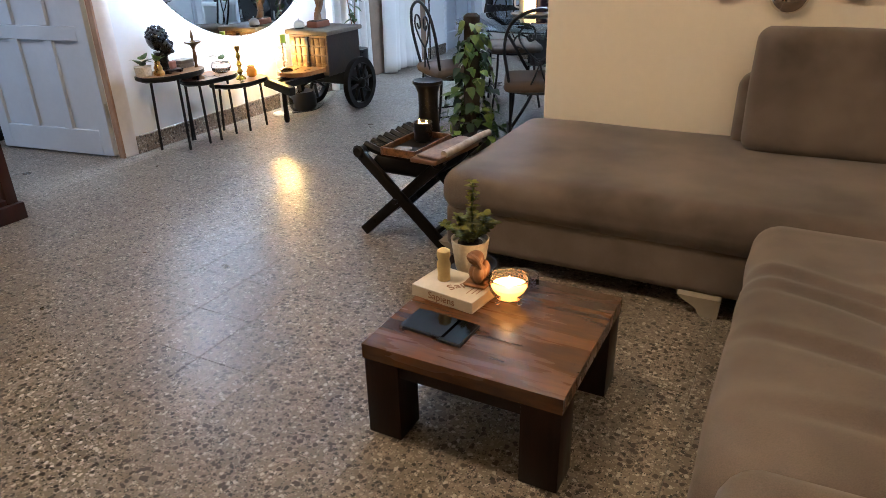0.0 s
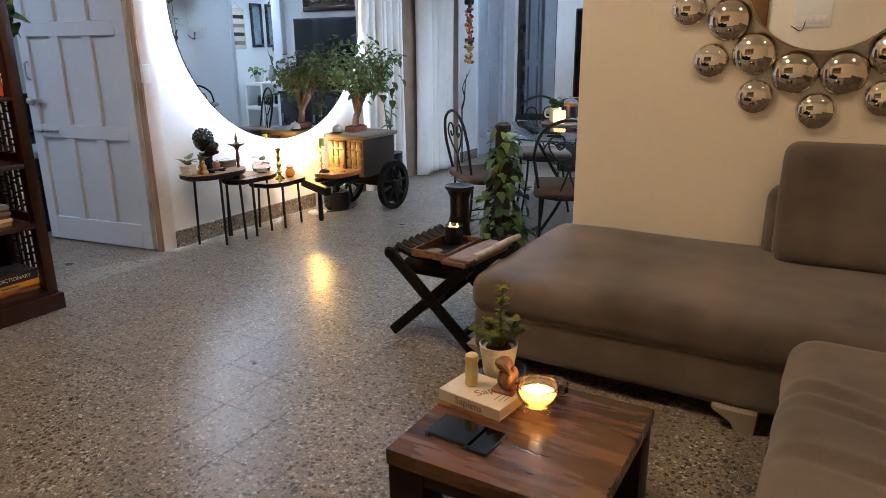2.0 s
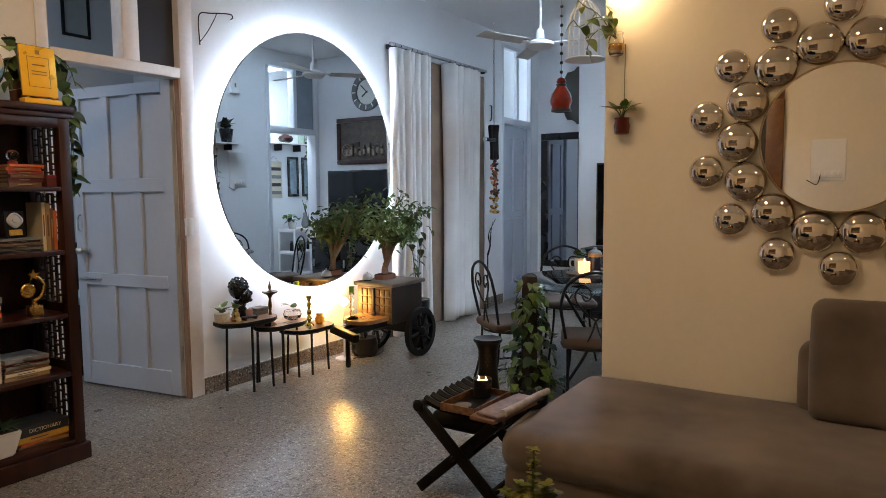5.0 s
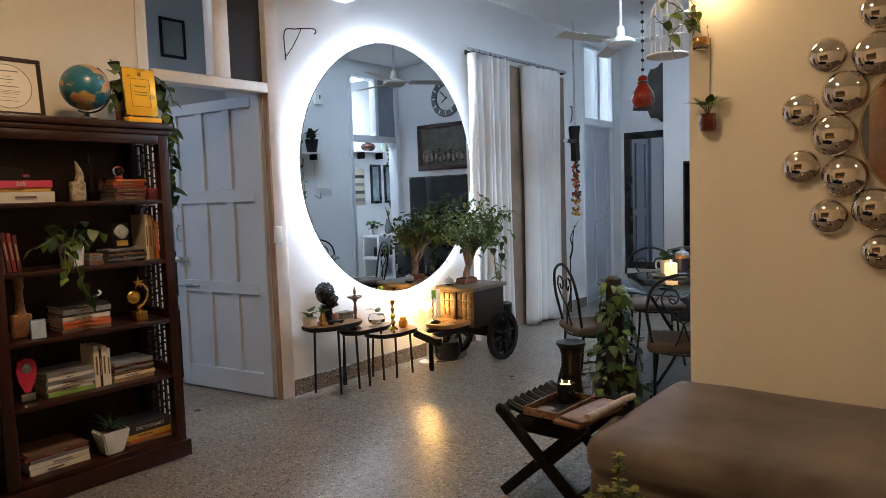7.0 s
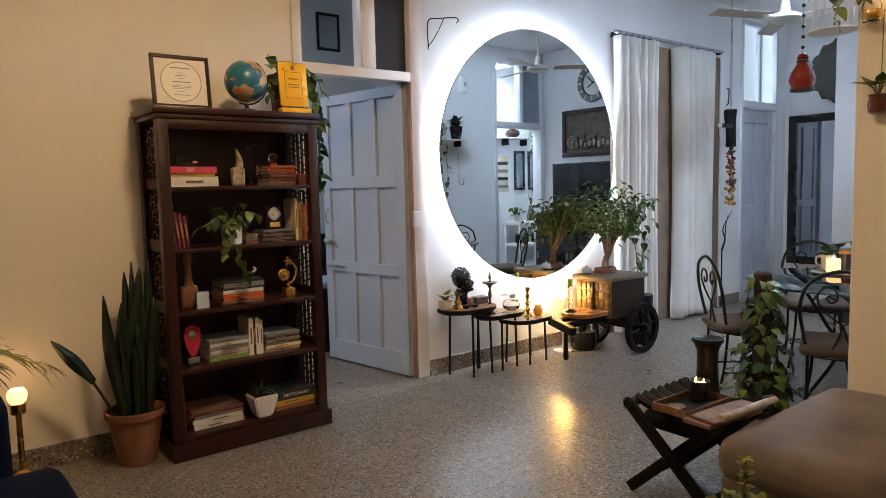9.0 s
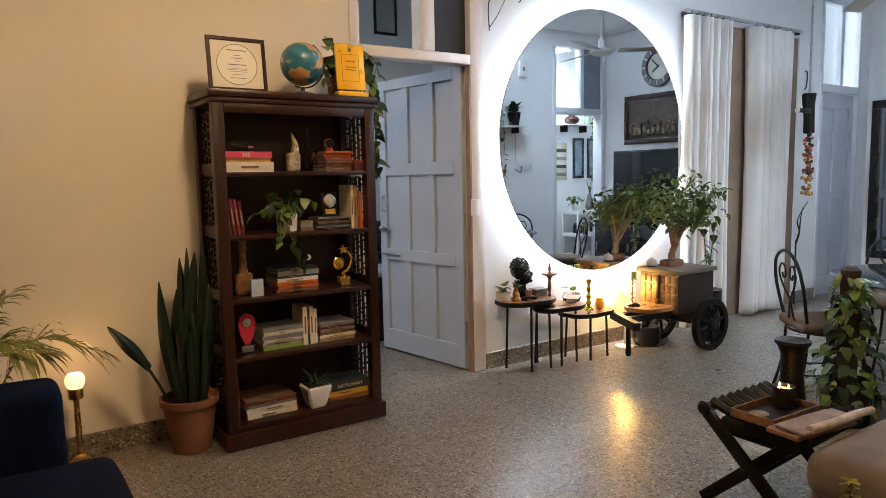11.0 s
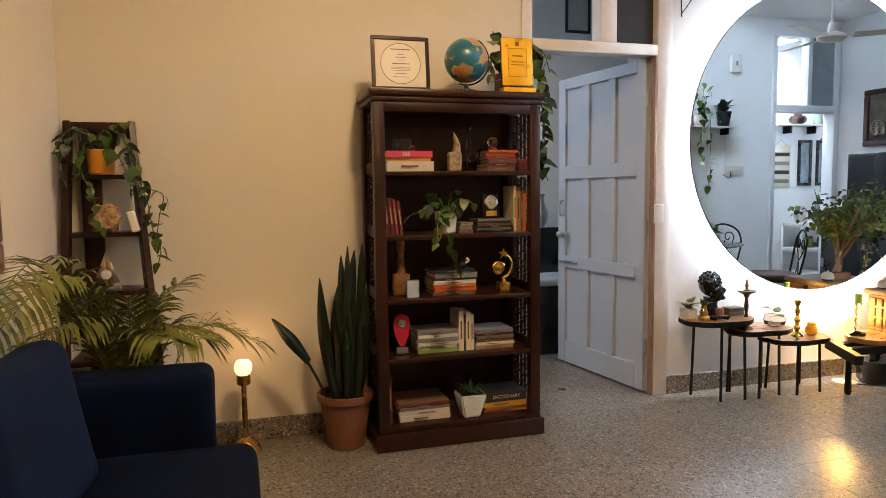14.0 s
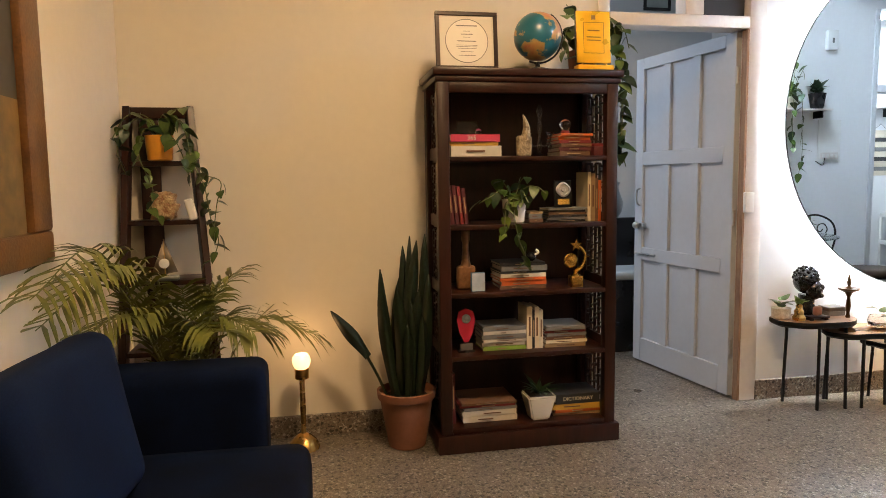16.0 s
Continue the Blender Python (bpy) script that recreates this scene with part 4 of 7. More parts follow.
def lying(y0, y1, z, spec, depth=0.19, front=-3.525, group="books on the shelves", jit=0.006, seed=0):
    """A pile of lying books with their spines to the room."""
    r = random.Random(seed)
    for k, (h, c) in enumerate(spec):
        w = (y1 - y0) * (1 - 0.06 * r.random())
        o = book("book", front - depth / 2 + r.uniform(-jit, jit), (y0 + y1) / 2 + r.uniform(-jit, jit), z, w, depth * r.uniform(0.92, 1.0), h - 0.0006, COLS[c], "%s covered book lying in a pile on the shelf" % c, 90 + r.uniform(-2, 2), group)
        part("title_bar", box(-w * r.uniform(0.1, 0.32), w * r.uniform(0.0, 0.25), -depth * 0.49 - 0.0035, -depth * 0.49, h * 0.42, h * 0.60), COLS["tan" if c in ("black", "maroon", "red", "brown", "orange", "pink", "blue", "green") else "brown"], o, smooth=False)
        z += h
    return z


def standing(y, z, spec, front=-3.535, lean=0.0, seed=0):
    """Upright books side by side; spec: thickness, height, colour."""
    r = random.Random(seed)
    for t, h, c in spec:
        o = thing("book", front - 0.075, y + t / 2, z, "%s covered book standing on the shelf" % c, "book", 0, "books on the shelves")
        bm = bmesh.new()
        box(-0.075, 0.075, -t / 2, -t / 2 + 0.002, 0, h, bm=bm)
        box(-0.075, 0.075, t / 2 - 0.002, t / 2, 0, h, bm=bm)
        box(0.073, 0.0755, -t / 2 + 0.002, t / 2 - 0.002, 0, h, bm=bm)
        part("cover", bm, COLS[c], o, smooth=False)
        part("page_block", box(-0.07, 0.073, -t / 2 + 0.002, t / 2 - 0.002, 0.003, h - 0.003), PAPER, o, smooth=False)
        part("title_bar", box(0.0755, 0.0762, -t * 0.18, t * 0.18, h * 0.3, h * 0.75), COLS["brown" if c in ("cream", "tan", "white") else "tan"], o, smooth=False)
        o.rotation_euler = (radians(-lean), 0, 0)
        if lean:
            o.location.z += abs(math.sin(radians(lean))) * t / 2
        y += t + 0.001 + (0.004 if lean else 0)


# shelf 1, the highest
zt = lying(1.0, 1.245, SH[4], [(0.052, "white"), (0.018, "yellow"), (0.034, "pink")], seed=1)
pk = [o for o in scene.objects if o.name.startswith("book") and not o.parent and "pink" in o["label"]][0]
writing(pk, "365", 0.03, pose(-0.02, -0.098, 0.017, 90), COLS["white"])
fr_ = thing("glass_plaque", -3.60, 1.10, zt, "small clear glass plaque with a round ornament", "plaque")
part("plate", turned(box(-0.004, 0.004, -0.05, 0.05, 0, 0.07, 0.001), pose(0, 0, 0, 0, -8)), glass("smoky_glass", (0.35, 0.35, 0.38), 0.05), fr_)
part("ornament", ball(0.016, 0.02, 0.05, 0.016), CLEAR, fr_)
sh = thing("ivory_figurine", -3.56, 1.37, SH[4], "pointed ivory carved figurine on the shelf", "figurine")
IVORY = mat("carved_ivory_resin", (0.42, 0.33, 0.20), 0.55, col2=(0.14, 0.095, 0.05), scale=45, fine=110, bump=1.0, dist=0.006)
bm = soft(-0.02, 0.02, -0.04, 0.035, 0, 0.10, 0.015, 5, 0, 0.004, 4)
tube(smooth_path([(0, 0.005, 0.08), (0, 0.012, 0.13), (0, 0.004, 0.17), (0, -0.006, 0.20)]), 0.026, 8, bm, 0.1)
part("body", bm, IVORY, sh)
cd = thing("crystal_candelabra", -3.60, 1.46, SH[4], "dark crystal candelabra with drops", "candelabra")
CRY = glass("smoky_crystal", (0.55, 0.5, 0.52), 0.05)
part("stem", lathe([(0.04, 0), (0.03, 0.01), (0.008, 0.02), (0.012, 0.06), (0.006, 0.1), (0.014, 0.15), (0.006, 0.18), (0.016, 0.22), (0.005, 0.25)], 14), CRY, cd)
for s in (-1, 1):
    part("branch", tube(smooth_path([(0, 0, 0.06), (0, 0.03 * s, 0.05), (0, 0.055 * s, 0.08), (0, 0.055 * s, 0.11)]), 0.005, 6), CRY, cd)
    part("cup", lathe([(0.006, 0.10), (0.018, 0.115), (0.018, 0.12)], 10, 0, 0.055 * s), CRY, cd)
    part("drop", ball(0.009, 0, 0.055 * s, 0.05, 1.8, 8), CRY, cd)
zt = lying(1.535, 1.70, SH[4], [(0.024, "brown"), (0.020, "maroon"), (0.018, "brown"), (0.016, "red"), (0.018, "orange"), (0.014, "orange")], seed=2)
gl = thing("glass_globe_trinket", -3.58, 1.585, zt, "small glass globe on a red base", "trinket")
part("base", lathe([(0.022, 0), (0.022, 0.012), (0.012, 0.018)], 16), COLS["red"], gl)
part("globe", ball(0.028, 0, 0, 0.043), CLEAR, gl)
bx_ = thing("red_box", -3.55, 1.725, SH[4], "small dark red box on the shelf", "box")
part("body", box(-0.05, 0.05, -0.025, 0.05, 0, 0.045, 0.003), COLS["maroon"], bx_)
part("lid", box(-0.052, 0.052, -0.027, 0.052, 0.045, 0.06, 0.003), COLS["red"], bx_)
# shelf 2
standing(1.0, SH[3], [(0.02, 0.19, "maroon"), (0.018, 0.185, "maroon"), (0.016, 0.18, "red"), (0.018, 0.17, "maroon")], lean=-6)
sp = thing("trailing_pothos", -3.56, 1.318, SH[3], "trailing pothos in a white pot on the shelf", "plant")
part("pot", lathe([(0.042, 0), (0.05, 0.006), (0.06, 0.115), (0.055, 0.115), (0.05, 0.1), (0.01, 0.1)], 24), CERAMIC, sp)
part("soil", lathe([(0.05, 0.098), (0.01, 0.104)], 16), SOIL, sp)
rnd = random.Random(21)
for k, pts in enumerate([[(0, 0, 0.10), (0.03, -0.06, 0.16), (0.06, -0.13, 0.13), (0.07, -0.19, 0.10)], [(0, 0, 0.10), (0.03, 0.05, 0.17), (0.06, 0.10, 0.17), (0.09, 0.13, 0.14)],
                         [(0, 0, 0.1), (0.06, -0.02, 0.12), (0.115, -0.03, 0.02), (0.12, -0.01, -0.08), (0.12, 0.02, -0.16), (0.12, -0.02, -0.21)], [(0, 0, 0.1), (0.0, -0.05, 0.19), (0.02, -0.1, 0.20)], [(0, 0, 0.1), (0.06, 0.02, 0.15), (0.10, 0.04, 0.1)], [(0, 0, 0.1), (-0.02, 0.04, 0.2), (0.02, 0.06, 0.22)],
                         [(0, 0, 0.1), (0.08, -0.06, 0.09), (0.115, -0.08, -0.01), (0.118, -0.07, -0.06)]]):
    vine(sp, pts, rnd, [POTHOSY, POTHOS, POTHOS] if k in (2, 6) else [POTHOS, POTHOSD], 0.062, 0.035)
lying(1.385, 1.455, SH[3], [(0.02, "brown"), (0.022, "grey"), (0.012, "tan")], depth=0.14, seed=3)
lying(1.475, 1.675, SH[3], [(0.012, "black"), (0.011, "grey"), (0.012, "black"), (0.012, "brown"), (0.011, "black"), (0.012, "grey")], depth=0.14, seed=4)
mdl = thing("medal_plaque", -3.55, 1.565, SH[3] + 0.071, "dark wooden award plaque with a silver medal", "award")
part("board", turned(box(-0.006, 0.006, -0.045, 0.045, 0, 0.13, 0.003), pose(0, 0, 0, 0, -8)), EBONY, mdl)
part("medal", turned(lathe([(0.036, 0), (0.036, 0.006), (0.028, 0.008), (0.026, 0.004), (0.012, 0.004), (0.01, 0.008), (0.002, 0.008)], 24, wave=0.05, waves=4), pose(-0.004, 0, 0.085, 0, 82)), STEEL, mdl, "silver medal disc")
part("plate", turned(box(0.006, 0.008, -0.03, 0.03, 0.012, 0.04), pose(0, 0, 0, 0, -8)), GOLD, mdl, "small brass plate")
standing(1.685, SH[3], [(0.016, 0.24, "cream"), (0.022, 0.235, "tan"), (0.014, 0.21, "brown"), (0.016, 0.20, "orange")], seed=5)
# shelf 3
bt = thing("brush_sculpture", -3.60, 1.085, SH[2], "carved wooden paddle shaped ornament", "ornament")
part("body", box(-0.022, 0.022, -0.045, 0.045, 0, 0.115, 0.012, 3), BIRDW, bt)
part("neck", lathe([(0.028, 0.105), (0.02, 0.14), (0.015, 0.22), (0.022, 0.245), (0.02, 0.27), (0.024, 0.285)], 14), BIRDW, bt)
gb = thing("photo_block", -3.52, 1.125, SH[2], "small acrylic photo block with blue picture", "photo")
part("block", box(-0.012, 0.012, -0.033, 0.033, 0, 0.09, 0.003), COLS["blue"], gb)
part("front", box(0.012, 0.0145, -0.031, 0.031, 0.002, 0.088), mat("pale_print", (0.45, 0.52, 0.60), 0.15, scale=25), gb)
zt = lying(1.235, 1.475, SH[2], [(0.018, "brown"), (0.022, "orange"), (0.016, "orange"), (0.02, "white"), (0.012, "black"), (0.026, "grey"), (0.016, "black")], seed=6)
pz = thing("black_trinket", -3.55, 1.40, zt, "small black and white trinket on the books", "trinket")
part("body", ball(0.025, 0, 0, 0.024, 0.9), BLACK, pz)
part("horn", tube(smooth_path([(0.01, 0.01, 0.03), (0.02, 0.03, 0.045), (0.015, 0.02, 0.06)]), 0.006, 6), WHITE, pz)
ty = thing("gold_trophy", -3.53, 1.622, SH[2], "gold star trophy on a stepped base", "trophy")
part("base", box(-0.026, 0.026, -0.03, 0.03, 0, 0.055, 0.003), BRASS, ty)
part("plate", box(0.026, 0.0275, -0.024, 0.024, 0.01, 0.045), GOLD, ty)
part("foot", lathe([(0.022, 0.055), (0.016, 0.062), (0.007, 0.07), (0.012, 0.08)], 14), GOLD, ty)
part("ring", turned(lathe([(0.03, -0.005), (0.036, 0), (0.03, 0.005), (0.016, 0.004), (0.004, 0.007)], 24), pose(0, -0.025, 0.13, 0, 90)), GOLD, ty)
part("wing", tube(smooth_path([(0, 0.0, 0.075), (0, 0.035, 0.10), (0, 0.05, 0.15), (0, 0.03, 0.19), (0, -0.005, 0.205)]), 0.010, 8, taper=0.5), GOLD, ty)
star = bmesh.new()
vs = [star.verts.new((0, (0.032 if k % 2 == 0 else 0.013) * math.sin(k * math.pi / 5), 0.205 + (0.032 if k % 2 == 0 else 0.013) * math.cos(k * math.pi / 5))) for k in range(10)]
f = star.faces.new(vs)
ex = bmesh.ops.extrude_face_region(star, geom=[f])
bmesh.ops.translate(star, verts=[v for v in ex["geom"] if isinstance(v, bmesh.types.BMVert)], vec=(0.008, 0, 0))
part("star", star, GOLD, ty, smooth=False)
part("spike", tube([(0, 0.05, 0.15), (0, 0.072, 0.145)], 0.006, 6, taper=0.2), GOLD, ty)
# shelf 4
ra = thing("red_shield_award", -3.55, 1.07, SH[1], "red shield award with a silver emblem", "award")
part("base", box(-0.02, 0.02, -0.04, 0.04, 0, 0.012, 0.002), BLACK, ra)
part("plate", box(0.012, 0.018, -0.03, 0.03, 0.012, 0.045, 0.001), STEEL, ra)
shd = bmesh.new()
vs = [shd.verts.new((0, y, z)) for y, z in ((-0.012, 0.05), (0.012, 0.05), (0.034, 0.10), (0.045, 0.16), (0.035, 0.20), (0, 0.215), (-0.035, 0.20), (-0.045, 0.16), (-0.034, 0.10))]
f = shd.faces.new(vs)
ex = bmesh.ops.extrude_face_region(shd, geom=[f])
bmesh.ops.translate(shd, verts=[v for v in ex["geom"] if isinstance(v, bmesh.types.BMVert)], vec=(0.012, 0, 0))
part("shield", shd, paint("red_enamel", (0.42, 0.02, 0.04), 0.25), ra, smooth=False)
part("emblem", turned(lathe([(0.022, 0), (0.022, 0.003), (0.015, 0.004), (0.013, 0.002), (0.008, 0.005)], 20), pose(0.012, 0, 0.165, 0, 90)), STEEL, ra)
lying(1.15, 1.37, SH[1], [(0.022, "green"), (0.02, "white"), (0.016, "white"), (0.022, "grey"), (0.018, "white"), (0.022, "grey")], seed=7)
standing(1.375, SH[1], [(0.026, 0.21, "cream"), (0.012, 0.19, "black"), (0.022, 0.205, "cream"), (0.018, 0.19, "white")], seed=8)
lying(1.47, 1.685, SH[1], [(0.02, "tan"), (0.016, "cream"), (0.018, "brown"), (0.016, "grey"), (0.014, "red"), (0.022, "grey")], seed=9)
# shelf 5
standing(0.995, SH[0], [(0.016, 0.25, "maroon")], seed=10)
lying(1.04, 1.32, SH[0], [(0.03, "white"), (0.026, "white"), (0.016, "grey"), (0.014, "red"), (0.012, "brown")], depth=0.24, seed=11)
sq = thing("square_pot_plant", -3.53, 1.43, SH[0], "spiky succulent in a white square pot", "plant")
pb = bmesh.new()
bmesh.ops.create_cone(pb, cap_ends=True, segments=4, radius1=0.062, radius2=0.102, depth=0.125, matrix=Matrix.Translation((0, 0, 0.0625)) @ Matrix.Rotation(radians(45), 4, "Z"))
bmesh.ops.bevel(pb, geom=pb.edges[:], offset=0.008, segments=2, affect="EDGES")
part("pot", pb, CERAMIC, sq)
part("soil", box(-0.06, 0.06, -0.06, 0.06, 0.12, 0.128, 0.003), SOIL, sq)
SPIKE = blade_mesh("spike_leaf", [(0, 0.06), (0.3, 0.11), (0.7, 0.07), (1, 0.003)], LEAFD, droop=0.4)
rnd = random.Random(8)
for k in range(16):
    leaf(sq, SPIKE, (rnd.uniform(-0.01, 0.01), rnd.uniform(-0.01, 0.01), 0.125), k * 137.5, rnd.uniform(25, 75), rnd.uniform(0.07, 0.12))
zt = lying(1.51, 1.76, SH[0], [(0.014, "tan"), (0.016, "orange"), (0.03, "yellow")], depth=0.24, seed=12)
dc = book("dictionary", -3.61, 1.635, zt, 0.23, 0.18, 0.05, COLS["black"], "thick black dictionary lying on the shelf", 90, "books on the shelves")
writing(dc, "DICTIONARY", 0.026, pose(0.0, -0.0915, 0.025, 90), COLS["cream"])

# on top of the bookcase
TOP = 1.80
ce = thing("framed_certificate", -3.53, 1.088, TOP, "framed certificate in a dark wooden frame, leaning back", "certificate")
lean = pose(0, 0, 0, 0, -6)
for a in ((-0.147, 0.147, 0, 0.019), (-0.147, 0.147, 0.251, 0.27), (-0.147, -0.128, 0.019, 0.251), (0.128, 0.147, 0.019, 0.251)):
    part("frame_bar", turned(box(-0.008, 0.008, *a, 0.002, 1), lean), ROSE, ce)
part("sheet", turned(box(-0.006, 0.002, -0.128, 0.128, 0.019, 0.251), lean), mat("cream_paper", (0.62, 0.56, 0.46), 0.45, var=0.05), ce, "cream printed sheet")
INK = paint("dark_ink", (0.16, 0.135, 0.115))
part("printed_ring", turned(lathe([(0.099, 0), (0.099, 0.0012), (0.102, 0.0012), (0.102, 0)], 40, caps=False), lean @ pose(0.002, 0, 0.135, 0, 90)), INK, ce)
part("printed_disc", turned(lathe([(0.098, 0), (0.098, 0.0014)], 40), lean @ pose(0.002, 0, 0.135, 0, 90)), mat("ivory_paper", (0.70, 0.64, 0.54), 0.4, var=0.04), ce)
for z, w, h in ((0.205, 0.05, 0.008), (0.18, 0.016, 0.004), (0.166, 0.028, 0.006), (0.152, 0.016, 0.003), (0.134, 0.045, 0.007), (0.115, 0.05, 0.003), (0.108, 0.05, 0.003), (0.10, 0.045, 0.003), (0.085, 0.03, 0.003), (0.068, 0.04, 0.004)):
    part("text_bar", turned(box(0.003, 0.0042, -w, w, z - h / 3.4, z + h / 3.4), lean), INK, ce, smooth=False)
gb = thing("desk_globe", -3.54, 1.43, TOP, "blue desk globe on a black stand", "globe")
part("base", lathe([(0.06, 0), (0.058, 0.01), (0.03, 0.018), (0.012, 0.024), (0.01, 0.045)], 24), BLACK, gb)
gm = bpy.data.materials.new("printed_globe")
gm.use_nodes = True
_n, _l = gm.node_tree.nodes, gm.node_tree.links.new
_g, _t, _r, _c = _n.new("ShaderNodeNewGeometry"), _n.new("ShaderNodeTexNoise"), _n.new("ShaderNodeValToRGB"), _n["Principled BSDF"]
_t.inputs["Scale"].default_value, _t.inputs["Detail"].default_value = 9.0, 6
_l(_g.outputs["Position"], _t.inputs["Vector"])
_l(_t.outputs[0], _r.inputs[0])
_r.color_ramp.elements[0].position, _r.color_ramp.elements[0].color = 0.53, (0.015, 0.13, 0.20, 1)
_r.color_ramp.elements[1].position, _r.color_ramp.elements[1].color = 0.56, (0.50, 0.33, 0.11, 1)
_e = _r.color_ramp.elements.new(0.66)
_e.color = (0.45, 0.16, 0.07, 1)
_l(_r.outputs[0], _c.inputs["Base Color"])
_c.inputs["Roughness"].default_value, _c.inputs["Coat Weight"].default_value = 0.3, 0.4
part("sphere", ball(0.112, 0, 0, 0.162, seg=40), gm, gb, "printed blue globe ball")
part("meridian", tube([(0, 0.122 * math.sin(radians(a)), 0.162 - 0.122 * math.cos(radians(a))) for a in range(-20, 151, 8)], 0.005, 6), BLACK, gb)
aw = thing("gold_award", -3.52, 1.705, TOP, "gold plaque award on a gold base, shining", "award")
part("base", box(-0.03, 0.03, -0.09, 0.09, 0, 0.03, 0.004), GOLDPLATE, aw)
part("plate", turned(box(-0.006, 0.006, -0.085, 0.085, 0, 0.245, 0.002), pose(0, 0, 0.042, 0, -5)), GOLDPLATE, aw, "golden acrylic plate")
part("dark_edge", turned(box(-0.009, -0.0065, -0.09, 0.09, -0.004, 0.25, 0.001), pose(0, 0, 0.042, 0, -5)), BLACK, aw)
for s in (-1, 1):
    part("stud", lathe([(0.008, 0), (0.008, 0.012)], 10, 0, s * 0.06, 0.03), GOLD, aw)
DGOLD = paint("dark_gold_print", (0.25, 0.12, 0.01))
for a in ((-0.052, 0.052, 0.19, 0.192), (-0.052, 0.052, 0.045, 0.047), (-0.052, -0.05, 0.047, 0.19), (0.05, 0.052, 0.047, 0.19), (-0.01, 0.01, 0.205, 0.225), (-0.03, 0.03, 0.15, 0.156), (-0.035, 0.035, 0.12, 0.124), (-0.035, 0.035, 0.105, 0.109)):
    part("text_bar", turned(box(0.006, 0.0072, *a), pose(0, 0, 0.042, 0, -5)), DGOLD, aw, smooth=False)
pv = thing("pothos_on_bookcase", -3.66, 1.70, TOP, "long trailing pothos in a pot behind the award", "plant")
part("pot", lathe([(0.05, 0), (0.06, 0.01), (0.07, 0.12), (0.064, 0.12), (0.06, 0.1), (0.01, 0.1)], 20), TERRA, pv)
rnd = random.Random(31)
for pts in ([(0, 0, 0.1), (0.03, 0.06, 0.25), (0.08, 0.12, 0.24), (0.10, 0.15, 0.1), (0.10, 0.16, -0.05), (0.11, 0.17, -0.2), (0.11, 0.16, -0.34), (0.11, 0.19, -0.45)],
            [(0, 0, 0.1), (0.02, 0.08, 0.2), (0.06, 0.16, 0.16), (0.08, 0.18, 0.02), (0.09, 0.17, -0.12), (0.08, 0.18, -0.28), (0.09, 0.17, -0.40)],
            [(0, 0, 0.1), (0.03, -0.04, 0.24), (0.08, -0.10, 0.30), (0.12, -0.13, 0.25)], [(0, 0, 0.1), (0.06, -0.08, 0.22), (0.11, -0.13, 0.16), (0.13, -0.12, 0.06)], [(0, 0, 0.1), (0.0, -0.02, 0.28), (0.02, -0.09, 0.34)],
            [(0, 0, 0.1), (0.0, 0.06, 0.26), (0.06, 0.10, 0.28), (0.10, 0.17, 0.22), (0.11, 0.2, 0.12)]):
    vine(pv, pts, rnd, [POTHOS, POTHOS, POTHOSD, POTHOSY], 0.078, 0.032)

# ---- snake plant, floor candle lamp ----
sn = thing("snake_plant", -3.62, 0.785, 0, "tall dark snake plant in a terracotta pot", "plant")
part("pot", lathe([(0.085, 0), (0.092, 0.006), (0.13, 0.24), (0.142, 0.245), (0.145, 0.28), (0.134, 0.282), (0.128, 0.25), (0.01, 0.245)], 32), TERRA, sn)
part("soil", lathe([(0.128, 0.245), (0.02, 0.262)], 20), SOIL, sn)


def sword(base, tip, bend, width):
    bm = bmesh.new()
    a, b = Vector(base), Vector(tip)
    side = (b - a).cross(Vector((1, 0.15, 0))).normalized()
    out = (b - a).cross(side).normalized()
    L, R, M = [], [], []
    for k in range(13):
        u = k / 12
        p = a.lerp(b, u) + Vector(bend) * math.sin(u * math.pi) * 0.5
        w = width * (0.62 + 0.75 * u - 1.28 * u ** 3.4) * (1 + 0.07 * math.sin(9 * u + width * 900)) if u < 1 else 0.001
        w = max(0.001, w)
        turn_ = Matrix.Rotation(0.5 * math.sin(2.2 * u + width * 700 + b.y * 40), 3, (b - a).normalized())
        L.append(bm.verts.new(p + turn_ @ side * w))
        R.append(bm.verts.new(p - turn_ @ side * w))
        M.append(bm.verts.new(p - turn_ @ out * w * 0.45))
    for k in range(12):
        bm.faces.new((L[k], M[k], M[k + 1], L[k + 1]))
        bm.faces.new((M[k], R[k], R[k + 1], M[k + 1]))
    o = part("leaf", bm, SNAKE, sn)
    o.modifiers.new("thick", "SOLIDIFY").thickness = 0.004


